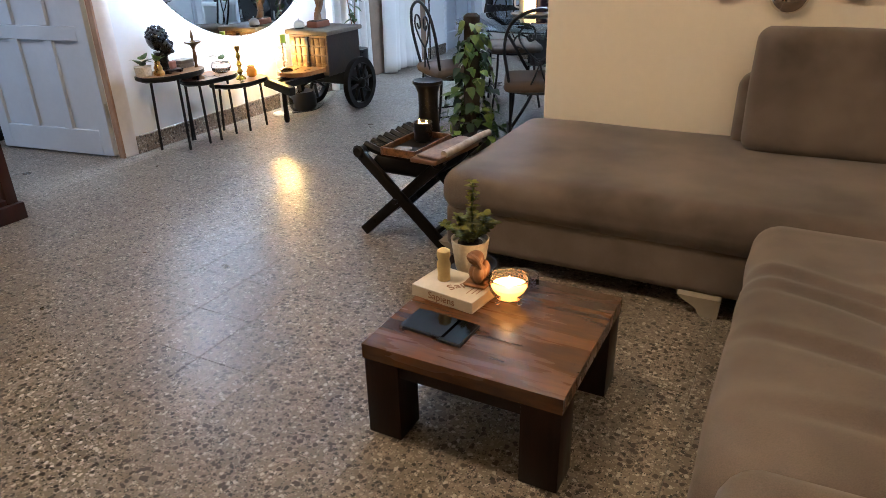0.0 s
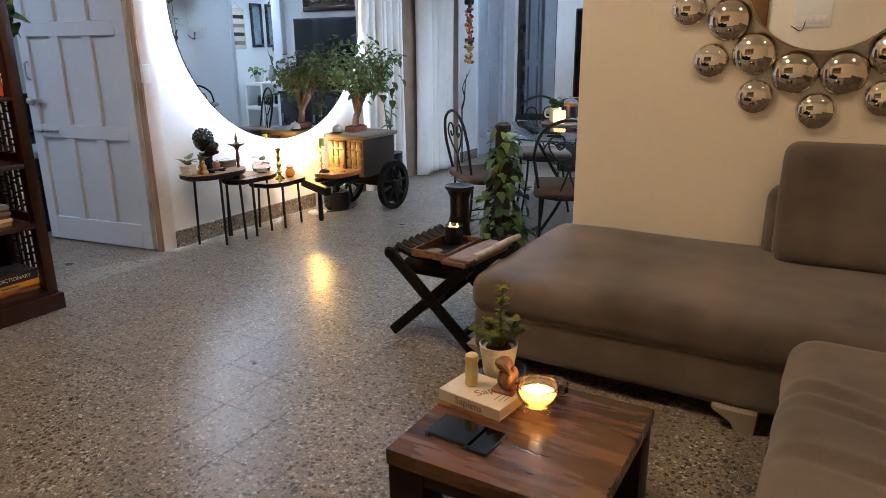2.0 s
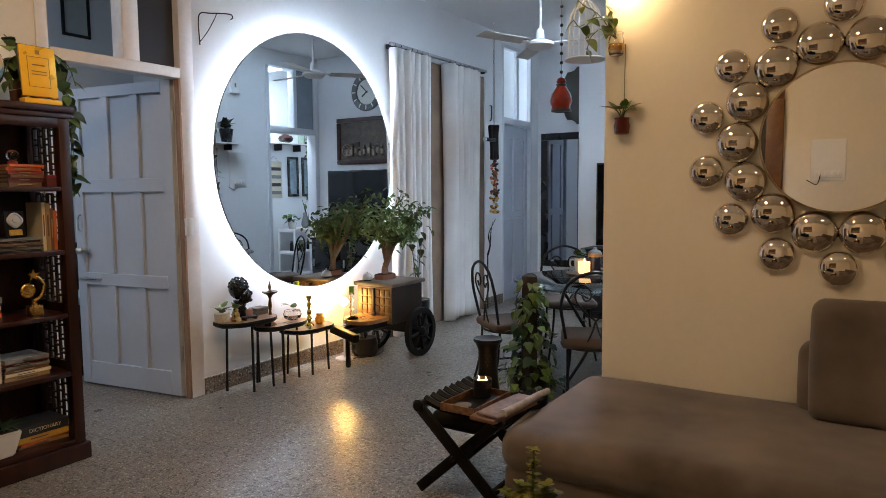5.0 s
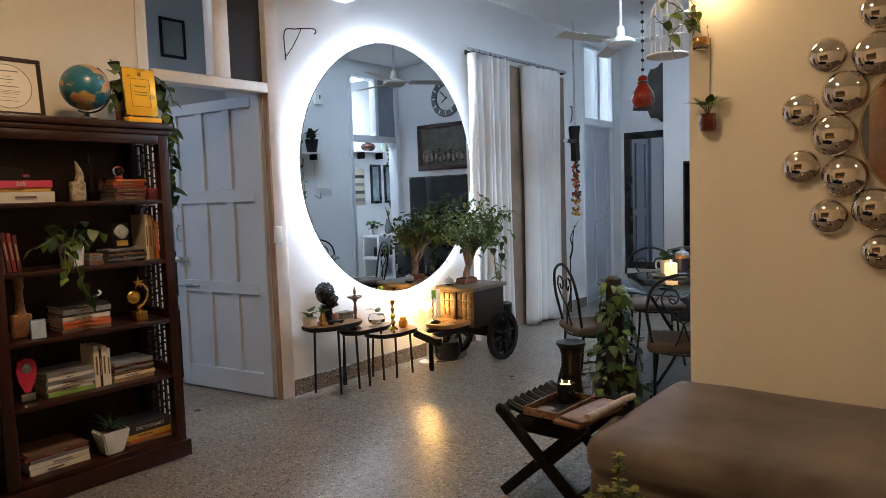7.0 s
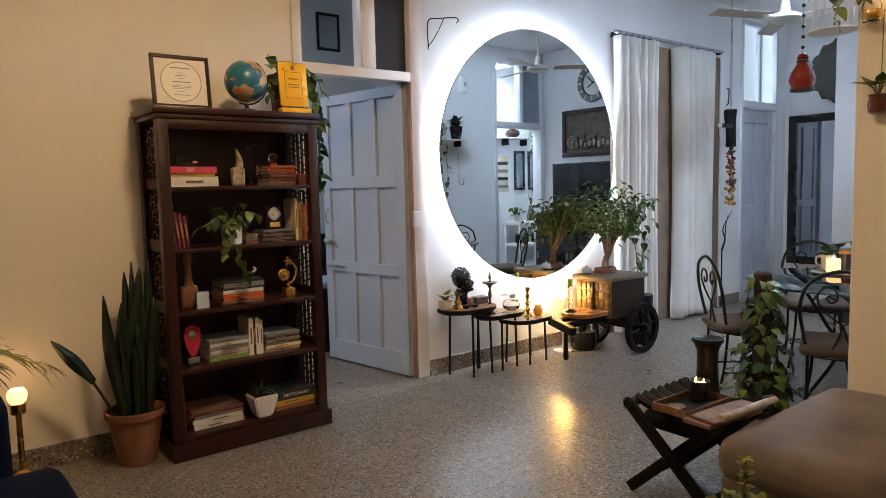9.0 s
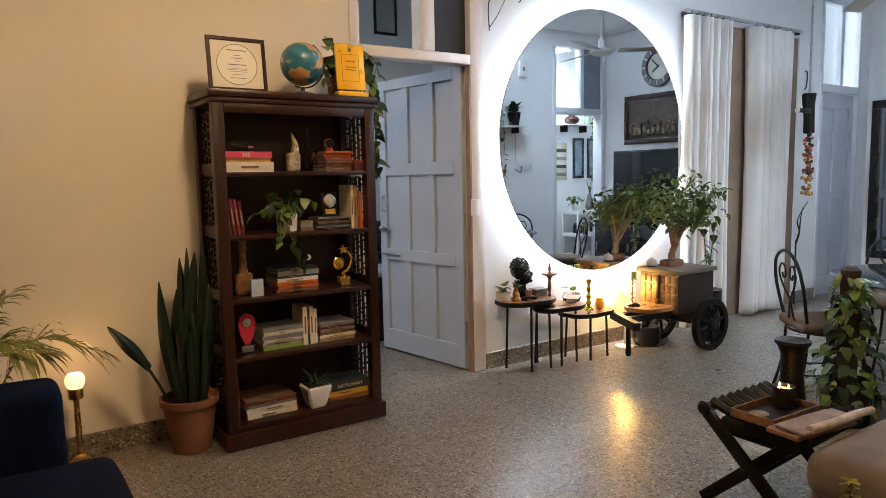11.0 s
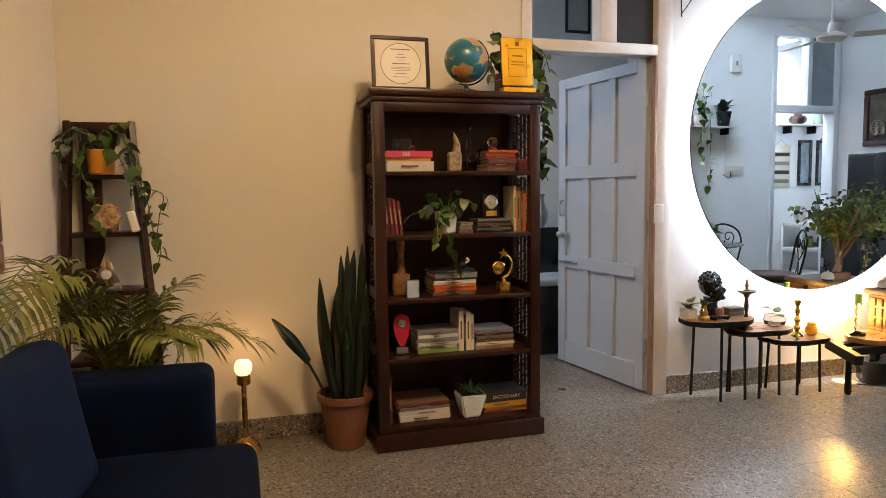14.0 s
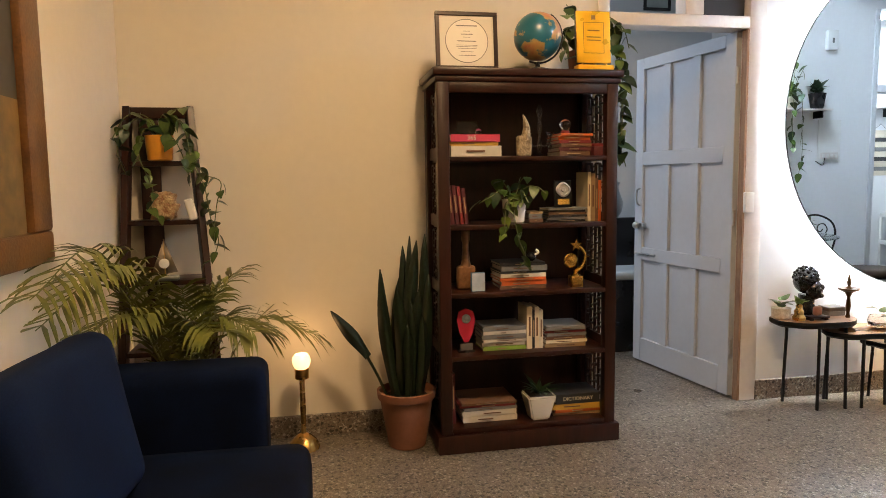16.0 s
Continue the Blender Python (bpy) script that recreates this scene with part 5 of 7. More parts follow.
for b_, t_, bend, w in (((0.0, -0.03, 0.24), (0.02, 0.06, 1.01), (0, 0, 0), 0.036), ((0.0, 0.03, 0.24), (-0.02, 0.03, 1.03), (0, -0.02, 0), 0.034), ((0.03, -0.05, 0.24), (0.03, -0.12, 0.88), (0, -0.03, 0), 0.032),
                        ((0.02, -0.02, 0.24), (0.05, -0.045, 0.80), (0, 0.02, 0), 0.036), ((0.04, 0.03, 0.24), (0.06, 0.02, 0.72), (0, 0.02, 0), 0.034), ((0.0, 0.05, 0.24), (0.02, 0.10, 1.04), (0, 0.02, 0), 0.034),
                        ((-0.02, 0.0, 0.24), (-0.05, 0.0, 0.98), (0, 0, 0), 0.034), ((0.02, 0.06, 0.24), (0.05, 0.11, 0.85), (0, 0.02, 0), 0.034), ((0.05, 0.0, 0.24), (0.08, 0.0, 0.62), (0, 0.01, 0), 0.03), ((-0.01, -0.06, 0.24), (-0.06, -0.02, 0.82), (0, -0.02, 0), 0.03),
                        ((0.02, 0.04, 0.24), (0.07, 0.06, 0.78), (0, -0.02, 0), 0.036), ((0.05, 0.05, 0.24), (0.09, 0.07, 0.66), (0, 0.02, 0), 0.034)):
    sword(b_, t_, bend, w * 0.98)
# the bent leaf: a thin stalk that widens to a blade
bm = tube(smooth_path([(0.0, -0.09, 0.24), (0.01, -0.14, 0.36), (0.015, -0.20, 0.48)]), 0.007, 7)
part("leaf_stalk", bm, SNAKE, sn)
sword((0.013, -0.185, 0.455), (0.02, -0.355, 0.69), (0, 0.015, -0.01), 0.032)

cl = thing("brass_candle_stand", -3.68, 0.285, 0, "brass floor candle stand with a lit glass globe", "lamp")
part("base", lathe([(0.072, 0), (0.074, 0.012), (0.062, 0.04), (0.035, 0.065), (0.016, 0.078)], 32, wave=0.035, waves=16), BRASS, cl)
part("stem", lathe([(0.013, 0.075), (0.012, 0.12), (0.0145, 0.2), (0.0125, 0.34), (0.02, 0.35)], 16), BRASS, cl)
part("cup", lathe([(0.022, 0.345), (0.034, 0.352), (0.034, 0.40), (0.03, 0.40), (0.028, 0.36), (0.005, 0.36)], 20), BRASS, cl)
part("globe", lathe([(0.024, 0.398), (0.034, 0.405), (0.041, 0.42), (0.044, 0.437), (0.041, 0.455), (0.031, 0.47), (0.028, 0.468), (0.036, 0.452), (0.038, 0.437), (0.01, 0.41)], 24), glow("lit_globe", (1.0, 0.60, 0.26), 2.6), cl, "glowing glass globe")
lamp("stand_light", "POINT", (-3.68, 0.285, 0.52), 0.85, (1.0, 0.52, 0.2), 0.02)

# ---- ladder shelf ----
ld = thing("ladder_shelf", -3.62, -0.30, 0, "dark wooden leaning ladder shelf with ornaments", "shelf")


def beam(p, q, w, d):
    p, q = Vector(p), Vector(q)
    m = Matrix.Translation((p + q) / 2) @ (q - p).to_track_quat("Z", "X").to_matrix().to_4x4()
    return turned(box(-w / 2, w / 2, -d / 2, d / 2, -(q - p).length / 2, (q - p).length / 2, 0.003, 1), m)


def rail_x(z):
    return -0.19 + 0.36 * (1 - z / 1.65)


for y0, y1 in ((-0.165, -0.19), (0.105, 0.255)):
    part("rail", beam((-0.19, y0, 1.65), (0.17, y1, 0.0), 0.055, 0.032), ROSE, ld)
for z in (1.40, 1.13, 0.86, 0.55, 0.25):
    y1 = 0.105 + 0.15 * (1 - z / 1.65)
    part("shelf_board", box(-0.205, rail_x(z) + 0.02, -0.165, y1, z - 0.022, z, 0.003), ROSE, ld)
part("top_bar", box(-0.205, -0.175, -0.165, 0.11, 1.60, 1.65, 0.003), ROSE, ld)
part("back_bar", box(-0.205, -0.19, -0.125, -0.035, 0.25, 1.60, 0.002), ROSE, ld)
lp = thing("ladder_pothos", -3.72, -0.315, 1.40, "pothos in an orange pot trailing down the shelf", "plant")
part("pot", lathe([(0.045, 0), (0.055, 0.006), (0.062, 0.115), (0.056, 0.115), (0.05, 0.1), (0.01, 0.1)], 24), mat("ochre_pot", (0.62, 0.26, 0.02), 0.35), lp)
rnd = random.Random(41)
for pts in ([(0, 0, 0.11), (0.03, 0.06, 0.2), (0.06, 0.12, 0.14), (0.08, 0.15, 0.0), (0.09, 0.20, -0.12), (0.09, 0.22, -0.26), (0.09, 0.25, -0.36), (0.09, 0.22, -0.46)],
            [(0, 0, 0.11), (0.03, 0.1, 0.18), (0.05, 0.14, 0.04), (0.08, 0.20, -0.06), (0.08, 0.27, -0.10), (0.09, 0.25, -0.2), (0.09, 0.23, -0.33)],
            [(0, 0, 0.11), (0.04, -0.06, 0.19), (0.07, -0.14, 0.13), (0.08, -0.16, 0.03), (0.09, -0.13, -0.06)], [(0, 0, 0.11), (0.05, -0.05, 0.14), (0.09, -0.07, 0.02), (0.10, -0.02, -0.12), (0.10, -0.03, -0.2), (0.10, 0.0, -0.26)],
            [(0, 0, 0.11), (0, 0.06, 0.22), (0.02, 0.12, 0.24)], [(0, 0, 0.11), (0, -0.05, 0.2), (0.02, -0.13, 0.2), (0.04, -0.19, 0.1)], [(0, 0, 0.11), (0.03, 0.02, 0.2), (0.06, 0.05, 0.19)], [(0, 0, 0.1), (0.06, 0.07, 0.1), (0.09, 0.12, 0.0), (0.09, 0.14, -0.1)]):
    vine(lp, pts, rnd, [POTHOS, POTHOSD, POTHOS], 0.062, 0.034)
gn = thing("shell_figurine", -3.68, -0.30, 1.13, "painted cream and orange carved figurine", "figurine")
bm = soft(-0.03, 0.03, -0.058, 0.058, 0, 0.125, 0.03, 10, 0, 0.03, 2)
for v_ in bm.verts:
    v_.co += Vector((0.35, 1.0, 0.8)) * 0.010 * math.sin(v_.co.y * 130) * math.sin(v_.co.z * 110 + 1)
part("body", bm, mat("painted_resin", (0.62, 0.48, 0.26), 0.45, col2=(0.20, 0.045, 0.012), scale=55, fine=70, bump=1.0, dist=0.01), gn)
wb = thing("white_block", -3.66, -0.17, 1.13, "small white ornament leaning on the rail", "ornament")
part("body", turned(soft(-0.02, 0.02, -0.02, 0.02, 0, 0.10, 0.012, 5), pose(0, 0, 0, 14)), CERAMIC, wb)
sb = thing("model_sailboat", -3.62, -0.30, 0.86, "small metal model sailboat with a clock", "ornament")
part("hull", soft(-0.02, 0.02, -0.06, 0.06, 0, 0.025, 0.01, 6), STEEL, sb)
part("mast", tube([(0, 0, 0.02), (0, 0, 0.19)], 0.003, 6), BRASS, sb)
for s in (-1, 1):
    bm = bmesh.new()
    v = [bm.verts.new(p) for p in ((0, 0, 0.19), (0, s * 0.055, 0.04), (0.012, s * 0.02, 0.035), (0, 0.004 * s, 0.03))]
    bm.faces.new(v)
    o = part("sail", bm, mat("pewter_sail", (0.35, 0.28, 0.2), 0.35, metal=0.8), sb)
    o.modifiers.new("thick", "SOLIDIFY").thickness = 0.003
part("clock_face", turned(lathe([(0.022, 0), (0.022, 0.008), (0.018, 0.01)], 20), pose(0.01, 0, 0.08, 0, 90)), CERAMIC, sb)

# ---- areca palm ----
pa = thing("areca_palm", -3.36, -0.18, 0, "areca palm with long drooping fronds in a dark pot", "plant")
part("pot", lathe([(0.10, 0), (0.11, 0.01), (0.14, 0.26), (0.15, 0.27), (0.135, 0.26), (0.01, 0.24)], 24), BLACK, pa)


def frond(points, length=0.16, n=26, seed=0, spread=1.0):
    r = random.Random(seed)
    path = smooth_path(points, 12)
    bm = tube(path, 0.005, 5, taper=0.35)
    total = len(path)
    for k in range(total * 2):
        u = k / (total * 2)
        if u < 0.32:
            continue
        i = min(total - 2, int(u * total))
        p, d = path[i], (path[i + 1] - path[i]).normalized()
        side = d.cross(Vector((0, 0, 1)))
        if side.length < 0.1:
            side = Vector((0, 1, 0))
        side.normalize()
        up = side.cross(d).normalized()
        s = 1 if k % 2 else -1
        L = length * (0.55 + 0.6 * math.sin(min(1, (u - 0.3) / 0.7) * math.pi * 0.85 + 0.25)) * r.uniform(0.85, 1.1)
        dr = (d * 0.75 + side * s * 0.75 * spread + up * r.uniform(0.0, 0.35)).normalized()
        w = 0.0075 * r.uniform(0.8, 1.2)
        wd = dr.cross(up).normalized() * w
        q = [p, p + dr * L * 0.5 + Vector((0, 0, -0.06 * L)), p + dr * L * 0.8 + Vector((0, 0, -0.22 * L)), p + dr * L + Vector((0, 0, -0.42 * L))]
        a = [bm.verts.new(q[0] - wd * 0.4), bm.verts.new(q[1] - wd), bm.verts.new(q[2] - wd * 0.7), bm.verts.new(q[3])]
        b = [bm.verts.new(q[0] + wd * 0.4), bm.verts.new(q[1] + wd), bm.verts.new(q[2] + wd * 0.7)]
        bm.faces.new((a[0], a[1], b[1], b[0]))
        bm.faces.new((a[1], a[2], b[2], b[1]))
        bm.faces.new((a[2], a[3], b[2]))
    part("frond", bm, PALM, pa)


for k, (tip, midp) in enumerate((((0.86, -0.26, 0.97), (0.46, -0.19, 1.07)), ((0.76, -0.29, 0.86), (0.40, -0.18, 0.97)), ((0.48, -0.26, 0.76), (0.24, -0.14, 0.81)), ((0.60, -0.22, 1.0), (0.30, -0.13, 0.98)), ((0.12, 0.22, 0.93), (0.05, 0.09, 0.80)), ((0.0, 0.52, 0.64), (0.02, 0.30, 0.72)), ((0.20, 0.30, 0.70), (0.10, 0.15, 0.74)),
                                 ((0.06, -0.12, 0.92), (0.03, -0.06, 0.76)), ((0.24, 0.04, 0.90), (0.10, 0.02, 0.76)), ((-0.10, 0.12, 0.82), (-0.05, 0.05, 0.70)), ((0.30, -0.14, 0.80), (0.14, -0.08, 0.78)), ((-0.02, 0.34, 0.66), (-0.02, 0.18, 0.70)), ((0.26, 0.16, 0.72), (0.12, 0.07, 0.72)))):
    frond([(0.015 * math.cos(k), 0.015 * math.sin(k), 0.25), (midp[0] * 0.4, midp[1] * 0.4, midp[2] * 0.62), midp, tip], 0.19, seed=k)

# ---- navy armchair ----
ac = thing("navy_sofa", -2.45, -0.12, 0, "navy blue velvet low sofa with a loose cushion", "sofa")
part("seat", soft(-0.40, 0.95, -0.22, 0.45, 0.16, 0.365, 0.06, 10, 0.012, 0.004, 1), NAVY, ac)
part("base", soft(-0.60, 1.12, -0.33, 0.40, 0.08, 0.22, 0.03, 8), NAVY, ac)
part("arm_far", soft(-0.64, -0.40, -0.34, 0.295, 0.10, 0.63, 0.05, 10, 0.004, 0.004, 2), NAVY, ac)
part("arm_near", soft(0.95, 1.19, -0.34, 0.295, 0.10, 0.63, 0.05, 10, 0.004, 0.004, 3), NAVY, ac)
part("backrest", soft(-0.62, 1.17, -0.385, -0.18, 0.15, 0.60, 0.06, 10, 0.004, 0.004, 4), NAVY, ac)
for x in (-0.55, 1.1):
    for y in (-0.28, 0.34):
        part("leg", lathe([(0.014, 0), (0.022, 0.09)], 12, x, y), EBONY, ac)
cu = thing("navy_cushion", -2.27, -0.30, 0.375, "navy blue square cushion leaning on the chair back", "cushion")
part("cover", turned(soft(-0.32, 0.32, -0.08, 0.08, -0.24, 0.25, 0.06, 10, 0, 0.006, 8), pose(0, 0.0, 0.235, 11, 0, -4)), mat("navy_cushion_velvet", (0.0055, 0.0140, 0.047), 0.85, col2=(0.0022, 0.0055, 0.018), scale=4, fine=220, bump=0.25, spec=0.1), cu)

# ---- painting and switchboard on the south wall ----
pt = thing("large_painting", -1.79, SOUTH, 1.05, "large dark landscape painting in a broad wooden frame", "painting")
FRAMEW = mat("carved_teak_frame", (0.21, 0.095, 0.026), 0.4, col2=(0.07, 0.028, 0.010), scale=9, fine=90, bump=0.5, dist=0.004)
for a in ((-1.01, 1.01, 0, 0.10), (-1.01, 1.01, 1.15, 1.25), (-1.01, -0.86, 0.10, 1.15), (0.86, 1.01, 0.10, 1.15)):
    part("frame_bar", box(a[0], a[1], 0.0, 0.045, a[2], a[3], 0.012, 2), FRAMEW, pt)
pm = mat("dark_oil_paint", (0.34, 0.19, 0.045), 0.5, col2=(0.06, 0.038, 0.014), scale=2.2, fine=18, bump=0.3)
part("canvas", box(-0.86, 0.86, 0.0, 0.02, 0.10, 0.50), pm, pt)
part("canvas_top", box(-0.86, 0.86, 0.0, 0.0195, 0.50, 1.15), mat("dark_oil_sky", (0.07, 0.055, 0.035), 0.5, col2=(0.02, 0.018, 0.012), scale=3, fine=18, bump=0.3), pt)


def switchboard(x, y, z, w, h, rz):
    ob = thing("switchboard", x, y, z, "white electrical switchboard plate on the wall", "switchboard", rz)
    part("plate", box(-w / 2, w / 2, -0.012, 0, -h / 2, h / 2, 0.003), WHITE, ob)
    part("switch_row", box(-w * 0.4, w * 0.4, -0.02, -0.012, -h / 2 + 0.03, -h / 2 + 0.1, 0.002), TRIM, ob)
    for k in range(4):
        part("switch", box(-w * 0.34 + k * w * 0.18, -w * 0.34 + k * w * 0.18 + 0.03, -0.025, -0.02, -h / 2 + 0.045, -h / 2 + 0.085, 0.002), WHITE, ob)
    part("cable", tube(smooth_path([(w * 0.2, -0.02, -h / 2 + 0.06), (w * 0.3, -0.03, -h / 2 - 0.03), (w * 0.6, -0.02, -h / 2 + 0.01)]), 0.004, 5), BLACK, ob)
    return ob


switchboard(-0.41, SOUTH, 1.62, 0.28, 0.38, 180)
switchboard(CROSS, 5.72, 1.65, 0.27, 0.44, -90)

# ---- mirror of convex balls ----
bmr = thing("bubble_mirror", -0.172, PART, 1.58, "round wall mirror framed by silver convex mirror domes", "mirror")
TOY = Matrix.Rotation(radians(90), 4, "X")
part("glass", turned(lathe([(0.28, 0.03), (0.314, 0.032), (0.314, 0.04)], 72), TOY), mat("warm_mirror_silver", (0.86, 0.86, 0.84), 0.0, metal=1.0, var=0, bump=0, rvar=0), bmr, smooth=False)
part("rim", turned(lathe([(0.312, 0.02), (0.323, 0.02), (0.323, 0.046), (0.315, 0.046), (0.315, 0.03), (0.312, 0.02)], 72, caps=False), TOY), mat("gilt_rim", (0.45, 0.36, 0.24), 0.3, metal=1.0), bmr)
cap = [(math.sin(radians(a)), (1 - 0.0) * math.cos(radians(a)) * 0.55) for a in range(90, -1, -10)]


def dome(r):
    bm = lathe([(r * 1.01, 0)] + [(r * s + 1e-4, r * c + 0.004) for s, c in cap], 28)
    return turned(bm, TOY)


big_, small_ = None, None
for k in range(14):
    for ring, rad, off in (("big", 0.094, 154.6), ("small", 0.079, 168.0)):
        R_ = 0.418 if ring == "big" else 0.566
        a = radians(off + k * 360 / 14)
        src = big_ if ring == "big" else small_
        if src is None:
            o = part("convex_mirror", dome(rad), CHROME, bmr)
            if ring == "big":
                big_ = o.data
            else:
                small_ = o.data
        else:
            o = new("convex_mirror", src)
            o.parent = bmr
        o.location = (R_ * math.cos(a), -0.012, R_ * math.sin(a))

# ---- jars with plants on the partition ----
j1 = thing("red_jar_plant", -1.123, PART - 0.045, 1.64, "money plant in a dark red glass jar hung on the wall", "plant")
part("jar", lathe([(0.028, 0), (0.036, 0.006), (0.04, 0.04), (0.034, 0.07), (0.038, 0.082), (0.034, 0.082), (0.02, 0.07)], 20), mat("dark_red_glass", (0.085, 0.008, 0.007), 0.12, var=0.3, scale=15, coat=0.5), j1)
part("cord", tube([(0, 0.03, 0.09), (0, 0.04, 0.45)], 0.002, 5), VINE, j1)
rnd = random.Random(51)
for yaw, p, s in ((200, 25, 0.085), (160, 55, 0.07), (20, 35, 0.085), (330, -10, 0.08), (260, 20, 0.075), (60, 60, 0.06), (300, 45, 0.06)):
    q = (0.035 * math.cos(radians(yaw)), 0.02 * math.sin(radians(yaw)) - 0.01, 0.12 + 0.02 * rnd.random())
    part("stem", tube(smooth_path([(0, 0, 0.07), (q[0] * 0.5, q[1] * 0.5, 0.11), q]), 0.0025, 5), VINE, j1)
    leaf(j1, POTHOS if yaw != 330 else POTHOSY, q, yaw, p, s * 0.9)
j2 = thing("clear_jar_plant", -1.155, PART - 0.05, 2.03, "money plant in a clear glass jar hung on the wall", "plant")
part("jar", lathe([(0.03, 0), (0.036, 0.006), (0.038, 0.07), (0.032, 0.09), (0.035, 0.11), (0.031, 0.11), (0.03, 0.09), (0.034, 0.07), (0.03, 0.01), (0.005, 0.008)], 20), CLEAR, j2)
part("band", lathe([(0.039, 0.02), (0.041, 0.025), (0.041, 0.05), (0.039, 0.055)], 20), BRASS, j2)
for pts in ([(0, 0, 0.08), (-0.03, -0.02, 0.17), (-0.1, -0.03, 0.19), (-0.17, -0.02, 0.15), (-0.22, -0.02, 0.2)], [(0, 0, 0.08), (-0.02, -0.02, 0.2), (-0.05, -0.03, 0.25)], [(0, 0, 0.08), (-0.06, -0.03, 0.13), (-0.12, -0.03, 0.1), (-0.14, -0.03, 0.04)], [(0, 0, 0.08), (-0.08, -0.02, 0.2), (-0.16, -0.02, 0.26), (-0.2, -0.02, 0.3)]):
    vine(j2, pts, rnd, [POTHOS, POTHOSY, POTHOSY], 0.062, 0.035)

# ---- nested side tables by the mirror ----
def live_table(x, y, z, length, width, seed, legs):
    ob = thing("nesting_table", x, y, 0, "live-edge wooden nesting table on thin black legs", "table", group="nesting tables")
    r = random.Random(seed)
    ph = [r.uniform(0, 6) for _ in range(3)]
    bm = bmesh.new()
    rings = []
    for h, k in ((z - 0.034, 0.93), (z - 0.022, 1.0), (z - 0.004, 1.0), (z, 0.985)):
        ring = []
        for i in range(48):
            a = 2 * math.pi * i / 48
            c, s = math.cos(a), math.sin(a)
            q = (abs(c) ** 3 + abs(s) ** 3) ** (-1 / 3)
            q *= 1 + 0.05 * math.sin(3 * a + ph[0]) + 0.03 * math.sin(7 * a + ph[1])
            ring.append(bm.verts.new((c * q * width / 2 * k, s * q * length / 2 * k, h)))
        rings.append(ring)
    for a, b in zip(rings, rings[1:]):
        for i in range(48):
            bm.faces.new((a[i], a[(i + 1) % 48], b[(i + 1) % 48], b[i]))
    bm.faces.new(list(reversed(rings[0])))
    bm.faces.new(rings[-1])
    o = part("top", bm, LIVEEDGE, ob)
    me = o.data
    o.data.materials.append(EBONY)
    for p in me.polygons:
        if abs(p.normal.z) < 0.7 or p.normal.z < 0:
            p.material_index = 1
    for lx, ly in legs:
        part("leg", tube([(lx, ly, 0), (lx * 0.92, ly * 0.92, z - 0.03)], 0.009, 8), IRON, ob)
    return ob


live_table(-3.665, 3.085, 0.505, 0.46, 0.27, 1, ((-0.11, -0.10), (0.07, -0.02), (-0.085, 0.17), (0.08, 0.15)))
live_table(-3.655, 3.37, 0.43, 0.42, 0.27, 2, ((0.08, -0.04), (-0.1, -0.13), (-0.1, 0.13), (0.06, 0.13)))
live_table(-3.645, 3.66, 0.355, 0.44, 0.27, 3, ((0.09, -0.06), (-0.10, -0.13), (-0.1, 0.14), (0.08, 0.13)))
rnd = random.Random(61)
g1 = thing("small_clay_planter", -3.70, 2.90, 0.505, "little green plant in a speckled clay pot", "plant")
part("pot", lathe([(0.04, 0), (0.048, 0.006), (0.052, 0.06), (0.046, 0.06), (0.01, 0.055)], 18), CARVED, g1)
for k in range(9):
    leaf(g1, POTHOS, (0.02 * math.cos(k * 2.4), 0.02 * math.sin(k * 2.4), 0.06 + 0.05 * rnd.random()), k * 137, rnd.uniform(10, 60), 0.055)
bu = thing("gold_planter", -3.64, 2.965, 0.505, "small gilt seated figure planter with a seedling", "figurine")
part("body", lathe([(0.034, 0), (0.036, 0.015), (0.024, 0.03), (0.026, 0.05), (0.016, 0.065), (0.018, 0.08), (0.008, 0.09)], 16), BRASS, bu)
for k in range(6):
    leaf(bu, POTHOSY, (0.0, 0.0, 0.09), k * 61, rnd.uniform(20, 60), 0.055)
sk = thing("black_bust", -3.74, 3.09, 0.505, "glossy black stone head bust", "statue")
bm = ball(0.068, -0.01, 0, 0.20, 1.12, 20)
ball(0.046, 0.03, 0.02, 0.15, 1.25, 14, bm)
ball(0.014, 0.055, 0.05, 0.165, 1.3, 10, bm)
ball(0.020, 0.05, 0.045, 0.118, 0.7, 10, bm)
for k in range(40):
    h_ = k / 40
    q_ = math.sqrt(1 - h_ * h_)
    ball(0.011, -0.012 + 0.064 * q_ * math.cos(k * 2.4), 0.064 * q_ * math.sin(k * 2.4), 0.202 + 0.072 * h_, 1.0, 6, bm)
ball(0.018, 0.092, 0.0, 0.155, 1.3, 8, bm)
lathe([(0.055, 0), (0.06, 0.02), (0.04, 0.07), (0.045, 0.12)], 16, bm=bm)
part("bust", bm, mat("black_polished_stone", (0.006, 0.006, 0.007), 0.18, var=0.2, scale=35, bump=0.7, dist=0.01), sk)
wd = thing("wooden_stand", -3.62, 3.06, 0.505, "small pink stone on a wooden stand", "ornament")
part("board", box(-0.03, 0.03, -0.06, 0.06, 0.012, 0.022, 0.003), WALDARK, wd)
for s in (-1, 1):
    part("foot", box(-0.025, 0.025, s * 0.045 - 0.008, s * 0.045 + 0.008, 0, 0.012), WALDARK, wd)
part("stone", soft(-0.015, 0.015, -0.02, 0.025, 0.022, 0.075, 0.012, 5, 0, 0.008, 3), mat("pink_stone", (0.30, 0.13, 0.09), 0.5), wd)
bxo = thing("carved_box", -3.72, 3.24, 0.43, "small worn carved wooden box", "box")
part("body", box(-0.04, 0.04, -0.055, 0.055, 0, 0.10, 0.004), CARTTOP, bxo)
